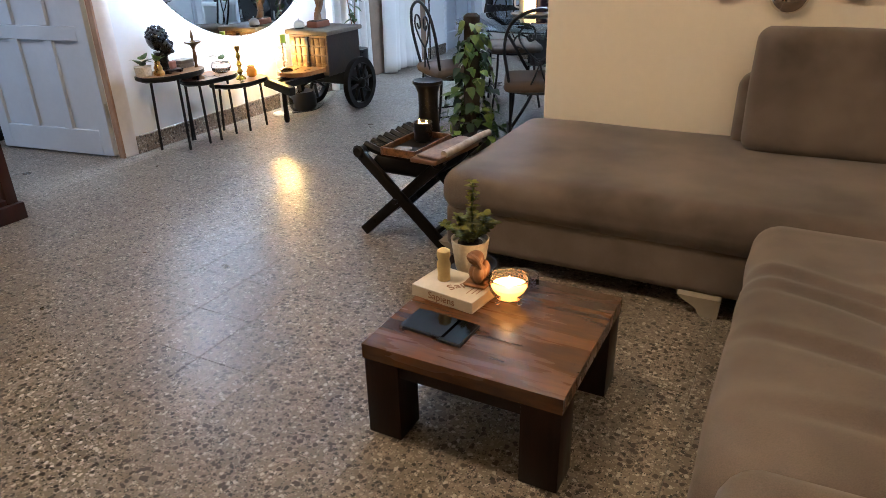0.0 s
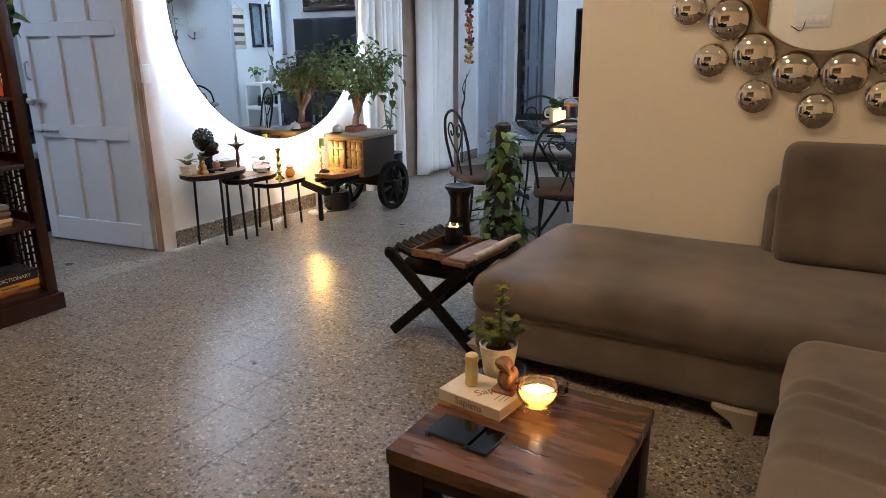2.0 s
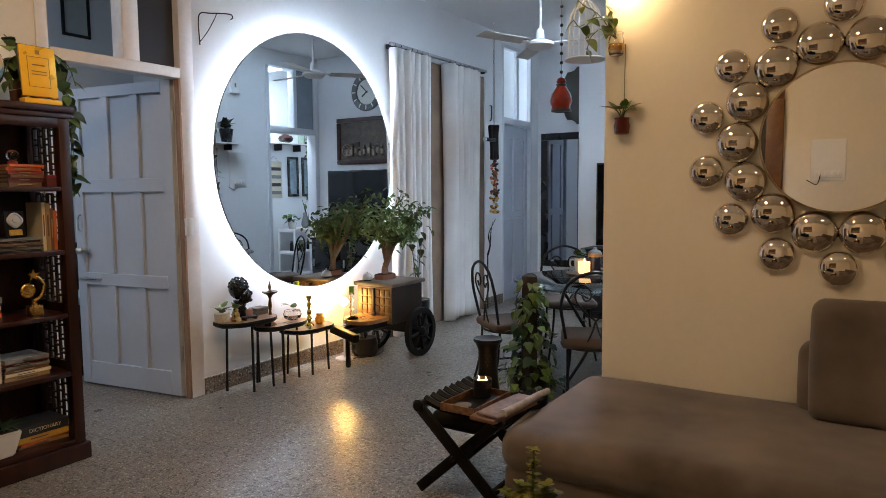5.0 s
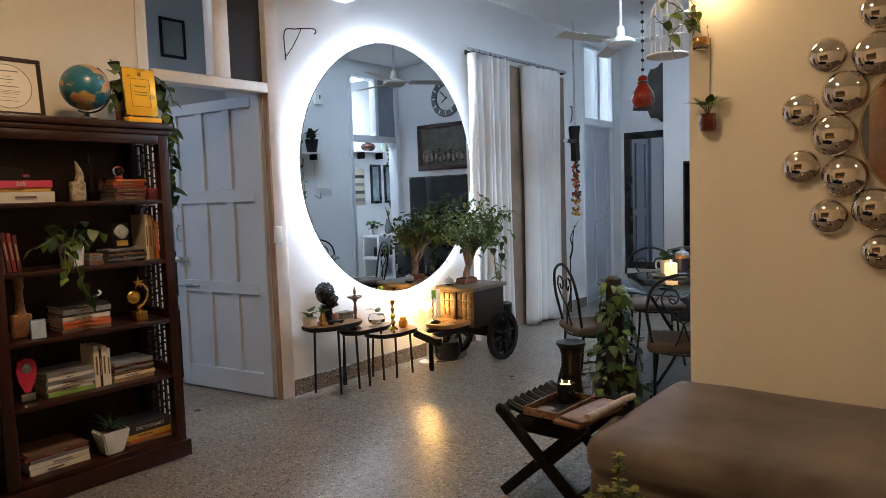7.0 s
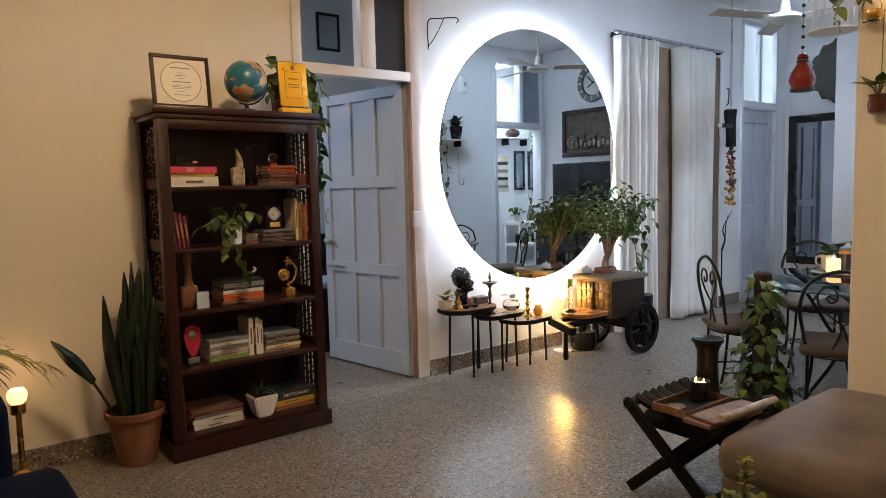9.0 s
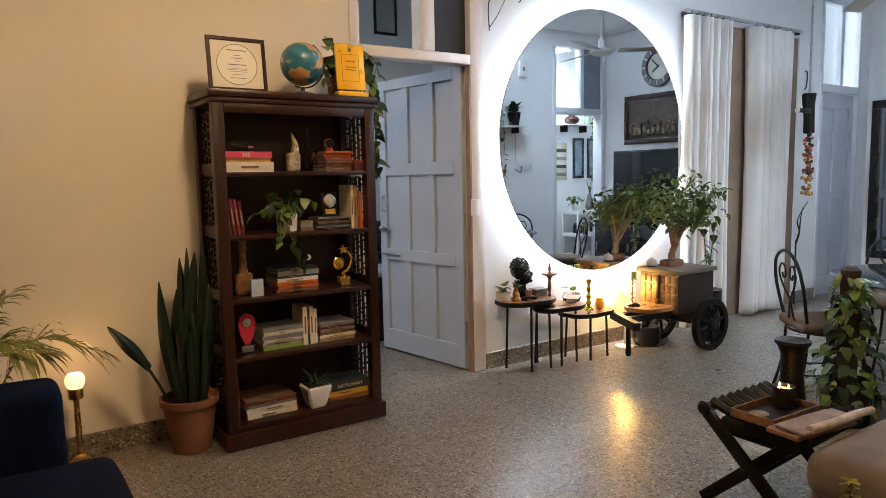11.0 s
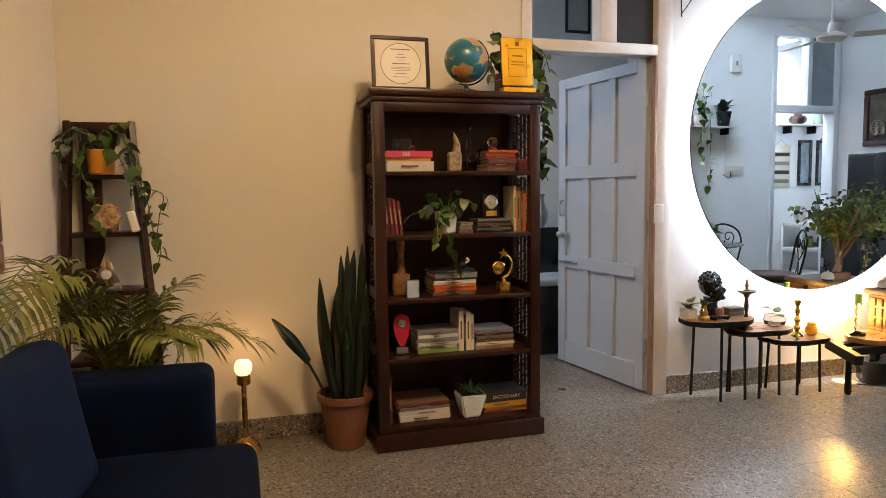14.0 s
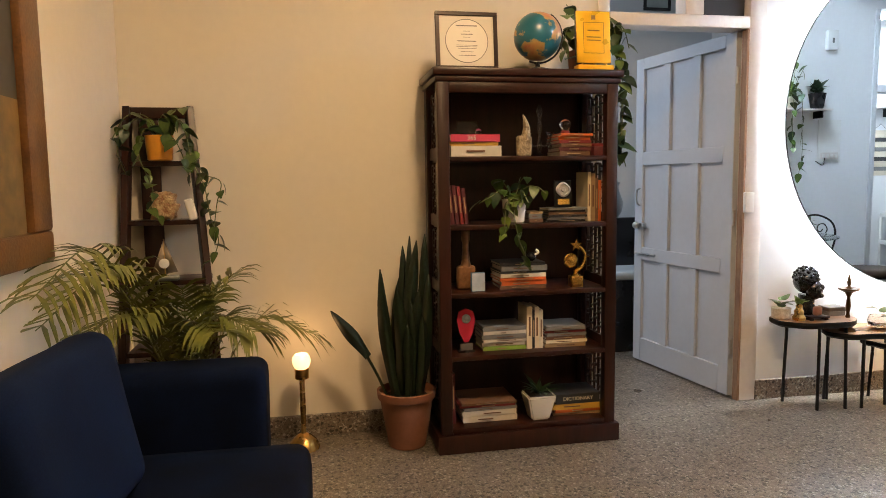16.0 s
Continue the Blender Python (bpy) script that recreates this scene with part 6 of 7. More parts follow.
part("lid", box(-0.043, 0.043, -0.058, 0.058, 0.10, 0.125, 0.005), CARTTOP, bxo)
ol = thing("brass_oil_lamp", -3.63, 3.265, 0.43, "tall dark brass oil lamp with a peacock finial", "lamp")
part("stand", lathe([(0.045, 0), (0.04, 0.012), (0.012, 0.03), (0.014, 0.07), (0.008, 0.1), (0.014, 0.14), (0.008, 0.19), (0.02, 0.215), (0.055, 0.232), (0.056, 0.24), (0.02, 0.238), (0.007, 0.25), (0.012, 0.27), (0.003, 0.315)], 20), mat("dark_bronze", (0.16, 0.085, 0.035), 0.35, metal=1.0), ol)
gbp = thing("glass_bowl_plant", -3.64, 3.49, 0.43, "leafy cutting in a clear round glass bowl", "plant")
part("bowl", lathe([(0.035, 0), (0.06, 0.015), (0.068, 0.04), (0.058, 0.07), (0.055, 0.068), (0.063, 0.04), (0.05, 0.016), (0.005, 0.012)], 22), CLEAR, gbp)
for k in range(7):
    leaf(gbp, POTHOS, (0.02 * math.cos(k * 2.1), 0.025 * math.sin(k * 2.1), 0.07 + 0.02 * (k % 3)), k * 120, rnd.uniform(5, 45), 0.06)
bk = thing("brass_candlestick", -3.64, 3.665, 0.355, "turned green-gold brass candlestick", "candlestick")
part("stick", lathe([(0.038, 0), (0.034, 0.01), (0.01, 0.03), (0.022, 0.055), (0.01, 0.075), (0.02, 0.105), (0.008, 0.13), (0.018, 0.16), (0.008, 0.185), (0.02, 0.215), (0.022, 0.225), (0.012, 0.23)], 20), mat("green_gold_brass", (0.36, 0.27, 0.04), 0.25, metal=1.0), bk)
am = thing("amber_jar", -3.63, 3.77, 0.355, "small amber glass jar", "jar")
part("jar", lathe([(0.02, 0), (0.034, 0.01), (0.038, 0.04), (0.024, 0.065), (0.028, 0.078), (0.022, 0.078), (0.01, 0.07)], 18), AMBER, am)

# ---- carved wooden cart ----
# Lamplight is in this colour: only the front is golden, the chest stays dark.
CARTFRONT = mat("lamplit_carved_wood", (0.20, 0.115, 0.04), 0.45, col2=(0.07, 0.034, 0.012), scale=14, fine=90, bump=0.6, dist=0.004)
ca = thing("carved_cart", -3.45, 4.44, 0, "antique carved wooden cart chest with spoked wheels", "cart")
part("chest", box(-0.18, 0.18, -0.21, 0.21, 0.30, 0.60, 0.006), CARTWOOD, ca)
part("lid", box(-0.20, 0.20, -0.235, 0.235, 0.60, 0.632, 0.008), CARTTOP, ca, "weathered grey wooden lid")
for s in (0, 1):
    for r_ in range(4):
        for c in range(3):
            x0 = -0.165 + s * 0.175 + c * 0.052
            part("carved_square", box(x0, x0 + 0.045, -0.222, -0.209, 0.325 + r_ * 0.066, 0.38 + r_ * 0.066, 0.005, 2), CARTFRONT, ca)
part("front_panel", box(-0.172, 0.172, -0.2135, -0.2105, 0.306, 0.594), CARTFRONT, ca, "carved front with lamplight put into its golden brown")
part("hasp", box(-0.012, 0.012, -0.232, -0.21, 0.40, 0.585, 0.004), IRON, ca)
part("lock", soft(-0.02, 0.02, -0.245, -0.215, 0.33, 0.40, 0.012, 5), mat("dark_iron_lock", (0.05, 0.03, 0.02), 0.5, metal=0.6), ca)
fb = bmesh.new()
edge_ = [(0.15, -0.212), (-0.15, -0.212)] + [(0.15 * math.cos(math.pi + k * math.pi / 14), -0.38 + 0.145 * math.sin(math.pi + k * math.pi / 14)) for k in range(15)]
low_ = [fb.verts.new((px_, py_, 0.335)) for px_, py_ in edge_]
top_ = [fb.verts.new((px_, py_, 0.365)) for px_, py_ in edge_]
fb.faces.new(low_)
fb.faces.new(list(reversed(top_)))
for k in range(len(edge_)):
    fb.faces.new((low_[k], top_[k], top_[(k + 1) % len(edge_)], low_[(k + 1) % len(edge_)]))
bmesh.ops.recalc_face_normals(fb, faces=fb.faces[:])
part("front_board", fb, LIVEEDGE, ca, "yellow-brown rounded wooden footboard")
for s in (-1, 1):
    part("shaft", beam((0.10 * s, -0.2, 0.305), (0.05 * s, -0.62, 0.295), 0.045, 0.05), EBONY, ca)
part("yoke", beam((-0.13, -0.58, 0.305), (0.19, -0.68, 0.275), 0.06, 0.05), EBONY, ca)
part("prop", lathe([(0.016, 0), (0.022, 0.02), (0.018, 0.1), (0.016, 0.29)], 12, -0.02, -0.53), EBONY, ca)
part("axle", turned(lathe([(0.022, -0.24), (0.022, 0.27)], 12), pose(0, 0.08, 0.2, 0, 90)), EBONY, ca)
part("axle_block", box(-0.17, 0.17, 0.0, 0.16, 0.2, 0.30, 0.006), EBONY, ca)
for x in (-0.215, 0.25):
    wh = part("wheel", turned(lathe([(0.158, -0.02), (0.2, -0.022), (0.204, 0), (0.2, 0.022), (0.158, 0.02), (0.158, -0.02)], 36, caps=False), pose(x, 0.08, 0.204, 0, 90)), EBONY, ca)
    part("hub", turned(lathe([(0.035, -0.035), (0.045, 0), (0.035, 0.035), (0.015, 0.045)], 16), pose(x, 0.08, 0.204, 0, 90)), EBONY, wh)
    for k in range(8):
        a = k * math.pi / 4 + 0.2
        part("spoke", beam((x, 0.08 + 0.03 * math.cos(a), 0.204 + 0.03 * math.sin(a)), (x, 0.08 + 0.165 * math.cos(a), 0.204 + 0.165 * math.sin(a)), 0.016, 0.026), EBONY, wh)
gc = thing("glass_candlestick", -3.50, 4.0, 0.365, "lilac glass candlestick with a green candle", "candlestick")
part("stick", lathe([(0.05, 0), (0.048, 0.012), (0.014, 0.025), (0.02, 0.05), (0.012, 0.07), (0.02, 0.09), (0.011, 0.12), (0.019, 0.15), (0.011, 0.18), (0.022, 0.205), (0.012, 0.206)], 20), BLUEGLASS, gc)
part("candle", lathe([(0.019, 0.206), (0.02, 0.26), (0.004, 0.262)], 14), mat("green_wax", (0.20, 0.34, 0.02), 0.4), gc, "pale green candle")
yl = thing("small_floor_lamp", -3.67, 4.10, 0, "lit small lamp with a white disc base behind the cart", "lamp")
part("base", lathe([(0.075, 0), (0.075, 0.012), (0.012, 0.02)], 24), WHITE, yl)
part("stem", tube([(0, 0, 0.015), (0, 0, 0.44)], 0.008, 8), WHITE, yl)
part("bulb", ball(0.034, 0, 0, 0.475), glow("amber_bulb", (1.0, 0.52, 0.10), 430.0), yl, "glowing amber bulb")
part("cord", tube(smooth_path([(0.06, 0.02, 0.008), (0.16, 0.18, 0.006), (0.12, 0.36, 0.006), (0.02, 0.5, 0.006)]), 0.004, 6), BLACK, yl, "thin black power cord")
bl = thing("steel_bell", -3.57, 4.29, 0.632, "small domed steel bell", "bell")
part("dome", lathe([(0.042, 0.012), (0.044, 0.02), (0.038, 0.045), (0.02, 0.06), (0.005, 0.063)], 20), STEEL, bl)
part("base", lathe([(0.036, 0), (0.038, 0.01), (0.03, 0.012)], 20), BLACK, bl)
part("button", lathe([(0.006, 0.06), (0.006, 0.075)], 8), STEEL, bl)
# Dark round body added in place of the wheel and box there.
tk = thing("floor_pot", -3.62, 4.3, 0, "dark rounded stand-in for the wheel and box under the cart", "pot")
part("body", lathe([(0.09, 0), (0.11, 0.03), (0.11, 0.11), (0.095, 0.15), (0.085, 0.15), (0.02, 0.13)], 24), BLACK, tk)

# ---- ficus on the cart ----
fc = thing("bonsai_ficus", -3.50, 4.44, 0.632, "leafy ficus bonsai in a low terracotta tray", "tree")
part("tray", box(-0.05, 0.05, -0.085, 0.085, 0, 0.045, 0.006), TERRA, fc)
part("soil", box(-0.044, 0.044, -0.079, 0.079, 0.044, 0.05, 0.003), SOIL, fc)
part("trunk", tube(smooth_path([(0, 0, 0.04), (-0.008, 0.012, 0.10), (0.012, 0.03, 0.17), (0.03, 0.06, 0.27)]), 0.030, 10, taper=0.65), BARK, fc)
rnd = random.Random(71)
ends = []
for k in range(11):
    a = k * 2.4
    e = Vector((0.17 * math.cos(a) * rnd.uniform(0.5, 1.1), 0.16 + 0.30 * math.sin(a) * rnd.uniform(0.6, 1.1), rnd.uniform(0.38, 0.66)))
    mid_ = Vector((e.x * 0.45, 0.03 + (e.y - 0.03) * 0.5, 0.30 + (e.z - 0.3) * 0.35))
    part("limb", tube(smooth_path([(0.0, 0.015, 0.10 + 0.02 * (k % 5)), mid_, e]), 0.0135, 7, taper=0.3), BARK, fc)
    ends += [e, mid_.lerp(e, 0.6)]
bm = bmesh.new()
for e in ends:
    for k in range(36):
        p = e + Vector((rnd.gauss(0, 0.05), rnd.gauss(0, 0.06), rnd.gauss(-0.01, 0.05)))
        m = Matrix.Translation(p) @ Euler((rnd.uniform(-0.9, 0.9), rnd.uniform(-0.1, 1.2), rnd.uniform(0, 6.28))).to_matrix().to_4x4()
        L = rnd.uniform(0.045, 0.075)
        v = [bm.verts.new(m @ Vector(q)) for q in ((0, 0, 0), (L * 0.35, L * 0.24, 0.004), (L * 0.75, L * 0.16, 0), (L, 0, -0.006), (L * 0.75, -L * 0.16, 0), (L * 0.35, -L * 0.24, 0.004), (L * 0.5, 0, -0.004))]
        for i in range(6):
            if i < 5:
                bm.faces.new((v[i], v[i + 1], v[6]))
        bm.faces.new((v[5], v[0], v[6]))
part("crown", bm, mat("ficus_leaf", (0.105, 0.165, 0.032), 0.42, col2=(0.036, 0.07, 0.014), scale=20, bump=0.05), fc, kind="stuff")
fp = thing("slender_plant", -3.42, 4.80, 0, "slender leafy plant in a tall dark pot", "plant")
part("pot", lathe([(0.08, 0), (0.10, 0.02), (0.11, 0.42), (0.1, 0.42), (0.02, 0.4)], 20), BLACK, fp)
for dx, dy, h in ((0.02, 0.06, 1.0), (-0.02, -0.05, 0.9)):
    path = smooth_path([(0, 0, 0.4), (dx * 0.5, dy * 0.3, 0.4 + (h - 0.4) * 0.5), (dx, dy, h)])
    part("stem", tube(path, 0.006, 6, taper=0.5), BARK, fp)
    for p in path[5:]:
        for q in range(1):
            leaf(fp, POTHOS, p, rnd.uniform(0, 360), rnd.uniform(-60, 20), rnd.uniform(0.05, 0.08))

# ---- hanging things in the dining room ----
fan = thing("ceiling_fan", -2.50, 5.35, 2.60, "white ceiling fan with three blades", "fan")
part("motor", lathe([(0.03, -0.035), (0.09, -0.03), (0.12, -0.005), (0.12, 0.015), (0.085, 0.035), (0.04, 0.05), (0.032, 0.12), (0.02, 0.135)], 28), WHITE, fan)
part("rod", tube([(0, 0, 0.13), (0, 0, H - 2.60)], 0.011, 10), WHITE, fan)
part("canopy", lathe([(0.06, H - 2.60 - 0.002), (0.05, H - 2.60 - 0.06), (0.015, H - 2.60 - 0.08)], 20), WHITE, fan)
for a in (249, 9, 129):
    m = pose(0, 0, 0.012, 0, 0, a)
    part("blade", turned(turned(box(0.17, 0.66, -0.065, 0.065, -0.002, 0.002, 0.0015, 1), pose(0, 0, 0, 9)), m), mat("cream_blade", (0.60, 0.56, 0.50), 0.4), fan)
    part("blade_arm", turned(box(0.09, 0.22, -0.016, 0.016, -0.004, 0.004, 0.002, 1), m), WHITE, fan)
rl = thing("red_lantern", -1.503, 3.41, 1.795, "hanging red painted glass bell lantern on a beaded string", "lantern")
part("bell", lathe([(0.055, 0.0), (0.066, 0.008), (0.064, 0.03), (0.078, 0.06), (0.066, 0.11), (0.032, 0.165), (0.026, 0.18), (0.034, 0.195), (0.026, 0.215), (0.008, 0.225)], 24), REDGLASS, rl)
part("rim", lathe([(0.056, -0.006), (0.068, -0.004), (0.068, 0.01), (0.05, 0.01)], 24), BLACK, rl)
part("collar", lathe([(0.03, 0.165), (0.036, 0.17), (0.036, 0.18), (0.03, 0.184)], 20), BLACK, rl)
part("string", tube([(0, 0, 0.22), (0, 0, (2.83 - 1.795) / 0.8)], 0.0015, 5), VINE, rl)
for k in range(9):
    part("bead", ball(0.012, 0, 0, 0.26 + k * 0.062, seg=10), BLACK, rl)
rl.scale = (0.8, 0.8, 0.8)
cg = thing("white_bird_cage", -1.37, 3.41, 2.05, "white wire bird cage ornament hanging", "bird cage")
part("floor_disc", lathe([(0.125, 0), (0.128, 0.006), (0.12, 0.012)], 28), WHITE, cg)
for k in range(16):
    a = k * math.pi / 8
    part("wire", tube(smooth_path([(0.10 * math.cos(a), 0.10 * math.sin(a), 0.01), (0.10 * math.cos(a), 0.10 * math.sin(a), 0.24), (0.06 * math.cos(a), 0.06 * math.sin(a), 0.33), (0.005 * math.cos(a), 0.005 * math.sin(a), 0.37)], 4), 0.0022, 5), WHITE, cg)
part("perch_ball", ball(0.02, 0.03, -0.02, 0.035), CARTTOP, cg)
part("cord", tube([(0, 0, 0.37), (0, 0, (2.83 - 2.05) / 0.85)], 0.002, 5), WHITE, cg)
cg.scale = (0.85, 0.85, 0.85)
ho = thing("hanging_ornament", -3.62, 6.62, 1.12, "dark carved ornament with beads and bells on a chain", "ornament")
part("figure", soft(-0.03, 0.03, -0.085, 0.085, 0.60, 0.96, 0.022, 8, 0, 0.03, 4), EBONY, ho)
part("tube", tube([(0.02, -0.24, 0.80), (0.02, -0.02, 0.80)], 0.022, 10), BLACK, ho)
part("tube_cap", tube([(0.02, -0.25, 0.80), (0.02, -0.235, 0.80)], 0.023, 10), WHITE, ho)
rnd = random.Random(81)
for k in range(90):
    z = 0.6 * rnd.random()
    part("bead", ball(0.014 + 0.006 * rnd.random(), rnd.uniform(-0.015, 0.03), rnd.uniform(-0.07, 0.07) * (1 - 0.4 * z), z, seg=8), rnd.choice([BRASS, COLS["red"], COLS["brown"], COLS["black"], COLS["orange"]]) if z > 0.2 else BRASS, ho)
for k in range(36):
    part("chain_link", tube([(0.011 * math.cos(t * 0.8) * (k % 2), 0.011 * math.cos(t * 0.8) * ((k + 1) % 2), 0.96 + k * 0.0315 + 0.018 * math.sin(t * 0.8)) for t in range(9)], 0.004, 4), STEEL, ho)
hk = thing("black_wall_hook", W, 6.95, 2.25, "small black metal wall hook", "hook")
part("bar", tube(smooth_path([(0.0, 0, -0.08), (0.02, 0, -0.05), (0.025, 0, 0.08), (0.0, 0, 0.1)]), 0.006, 6), IRON, hk)
an = thing("black_branch_ornament", -3.80, 6.86, 0.62, "curved black iron branch leaning on the wall", "ornament")
part("branch", tube(smooth_path([(0, -0.06, 0), (0.0, 0.0, 0.12), (0, -0.04, 0.24), (0.02, 0.10, 0.42)]), 0.012, 6, taper=0.3), IRON, an)
part("fork", tube(smooth_path([(0, 0.0, 0.12), (0.02, -0.02, 0.26), (0.02, 0.02, 0.38)]), 0.009, 6, taper=0.3), IRON, an)
part("stand", tube([(0, -0.06, 0), (0, -0.06, -0.62)], 0.008, 6), IRON, an)

# ---- passage: standing mirror, ornament ----
sm = thing("standing_mirror", -3.45, FAR, 0.36, "tall mirror in a wide black frame on the wall", "mirror")
for a in ((-0.34, 0.34, 0, 0.09), (-0.34, 0.34, 1.66, 1.75), (-0.34, -0.25, 0.09, 1.66), (0.25, 0.34, 0.09, 1.66)):
    part("frame_bar", box(a[0], a[1], -0.04, 0, a[2], a[3], 0.006), BLACK, sm)
part("glass", box(-0.25, 0.25, -0.014, -0.004, 0.09, 1.66), mat("dim_mirror", (0.45, 0.48, 0.52), 0.02, metal=1.0, var=0, bump=0, rvar=0), sm, smooth=False)
wo = thing("round_wall_ornament", -3.20, FAR, 2.57, "large dark scalloped metal wall plate", "ornament")
part("plate", turned(lathe([(0.05, 0.01), (0.28, 0.015), (0.36, 0.03), (0.33, 0.045), (0.2, 0.04), (0.05, 0.06)], 48, wave=0.05, waves=14), TOY), mat("dark_bronze_plate", (0.05, 0.045, 0.035), 0.4, metal=0.6, scale=12), wo)

# ---- television, picture, clock ----
tv = thing("television", -1.85, CLOCKW - 0.03, 0.76, "large black flat television above the cabinet", "television")
part("body", box(-0.77, 0.77, -0.055, 0.0, 0.0, 0.90, 0.008), BLACK, tv)
part("screen", box(-0.75, 0.75, -0.058, -0.055, 0.03, 0.88), SCREEN, tv)
for s in (-1, 1):
    part("foot", box(s * 0.5 - 0.02, s * 0.5 + 0.02, -0.14, 0.0, -0.012, 0.0), BLACK, tv)
tc_ = thing("tv_cabinet", -1.85, CLOCKW - 0.2, 0, "low black lacquered cabinet", "cabinet")
part("carcass", box(-0.8, 0.8, -0.2, 0.18, 0.06, 0.72, 0.005), BLACK, tc_)
part("top", box(-0.82, 0.82, -0.215, 0.185, 0.72, 0.748, 0.004), EBONY, tc_)
for k in range(3):
    d_ = part("door", box(-0.79 + k * 0.53, -0.27 + k * 0.53, -0.212, -0.2, 0.08, 0.70, 0.004), BLACK, tc_)
    part("handle", box(-0.32 + k * 0.53, -0.30 + k * 0.53, -0.225, -0.212, 0.36, 0.46, 0.002), STEEL, d_)
part("base", box(-0.78, 0.78, -0.18, 0.17, 0, 0.06), BLACK, tc_)
rp = thing("relief_picture", -1.68, CLOCKW, 1.74, "dark bronze relief of a procession in a carved frame", "picture")
RELIEF = mat("dark_bronze_relief", (0.085, 0.06, 0.04), 0.45, metal=0.3, col2=(0.02, 0.015, 0.01), scale=12, fine=45, bump=1.0, dist=0.02)
for a in ((-0.46, 0.46, 0, 0.06), (-0.46, 0.46, 0.57, 0.63), (-0.46, -0.40, 0.06, 0.57), (0.40, 0.46, 0.06, 0.57)):
    part("frame_bar", box(a[0], a[1], -0.04, 0, a[2], a[3], 0.01), ROSE, rp)
rb = box(-0.4, 0.4, -0.018, 0, 0.06, 0.57)
rnd = random.Random(91)
for k in range(7):
    x = -0.3 + k * 0.1
    soft_ = soft(x - 0.03, x + 0.035, -0.04, -0.01, 0.10, 0.24 + 0.06 * rnd.random(), 0.012, 4, 0, 0.01, k)
    join(rb, soft_)
part("relief", rb, RELIEF, rp)
hl = bmesh.new()
for k in range(9):
    x = -0.33 + k * 0.075
    z = 0.13 + 0.02 * math.sin(k * 2.3)
    join(hl, soft(x - 0.022, x + 0.022, -0.052, -0.03, z, z + rnd.uniform(0.05, 0.09), 0.01, 4, 0, 0.012, k))
    ball(0.014, x + rnd.uniform(-0.01, 0.01), -0.042, z + rnd.uniform(0.10, 0.13), 1.0, 8, hl)
for k in range(10):
    a = k * math.pi / 5
    tube([(0.27, -0.044, 0.2), (0.27 + 0.075 * math.cos(a), -0.044, 0.2 + 0.075 * math.sin(a))], 0.006, 5, hl)
tube([(0.27 + 0.08 * math.cos(k * 0.35), -0.044, 0.2 + 0.08 * math.sin(k * 0.35)) for k in range(19)], 0.009, 6, hl)
part("relief_highlights", hl, mat("rubbed_bronze", (0.20, 0.155, 0.11), 0.45, metal=0.4, scale=30, var=0.4), rp)
ck = thing("wall_clock", -1.75, CLOCKW, 2.70, "round wall clock with a grey roman numeral ring", "clock")
part("ring", turned(lathe([(0.165, 0.0), (0.25, 0.0), (0.255, 0.03), (0.24, 0.045), (0.175, 0.04), (0.165, 0.02), (0.165, 0.0)], 48, caps=False), TOY), mat("grey_iron_ring", (0.10, 0.105, 0.11), 0.5, metal=0.3), ck)
part("face", turned(lathe([(0.17, 0.008), (0.17, 0.016)], 48), TOY), mat("ivory_dial", (0.62, 0.60, 0.55), 0.5), ck)
for k in range(12):
    a = k * math.pi / 6
    part("hour_mark", turned(box(-0.008, 0.008, -0.003, 0.003, 0.178, 0.235), pose(0, -0.043, 0) @ Matrix.Rotation(a, 4, "Y")), CERAMIC, ck)
for a, L, w in ((0.8, 0.14, 0.006), (2.2, 0.10, 0.008)):
    part("pointer", turned(box(-w, w, -0.003, 0.003, -0.02, L), pose(0, -0.025, 0) @ Matrix.Rotation(a, 4, "Y")), BLACK, ck)

# ---- shelf and boxes on the dining wall ----
ws = thing("wall_shelf", CROSS, 5.15, 1.97, "white wall shelf on brackets", "shelf")
part("board", box(-0.16, 0, -0.48, 0.48, -0.018, 0, 0.003), TRIM, ws)
for y in (-0.4, 0.38):
    part("bracket", box(-0.13, 0, y - 0.01, y + 0.01, -0.09, -0.018, 0.003), IRON, ws)
rnd = random.Random(95)
p1 = thing("black_pot_plant", CROSS - 0.08, 5.50, 1.97, "bushy dark plant in a black square pot", "plant")
part("pot", lathe([(0.055, 0), (0.06, 0.01), (0.085, 0.16), (0.078, 0.16), (0.01, 0.15)], 20), BLACK, p1)
for k in range(26):
    leaf(p1, POTHOSD, (0.03 * math.cos(k), 0.03 * math.sin(k), 0.15 + 0.10 * rnd.random()), k * 137.5, rnd.uniform(5, 75), rnd.uniform(0.07, 0.11))
p2 = thing("hanging_shelf_plant", CROSS - 0.08, 5.18, 1.97, "leafy trailing plant in a white pot on the wall shelf", "plant")
part("pot", lathe([(0.05, 0), (0.055, 0.01), (0.07, 0.12), (0.064, 0.12), (0.01, 0.11)], 20), CERAMIC, p2)
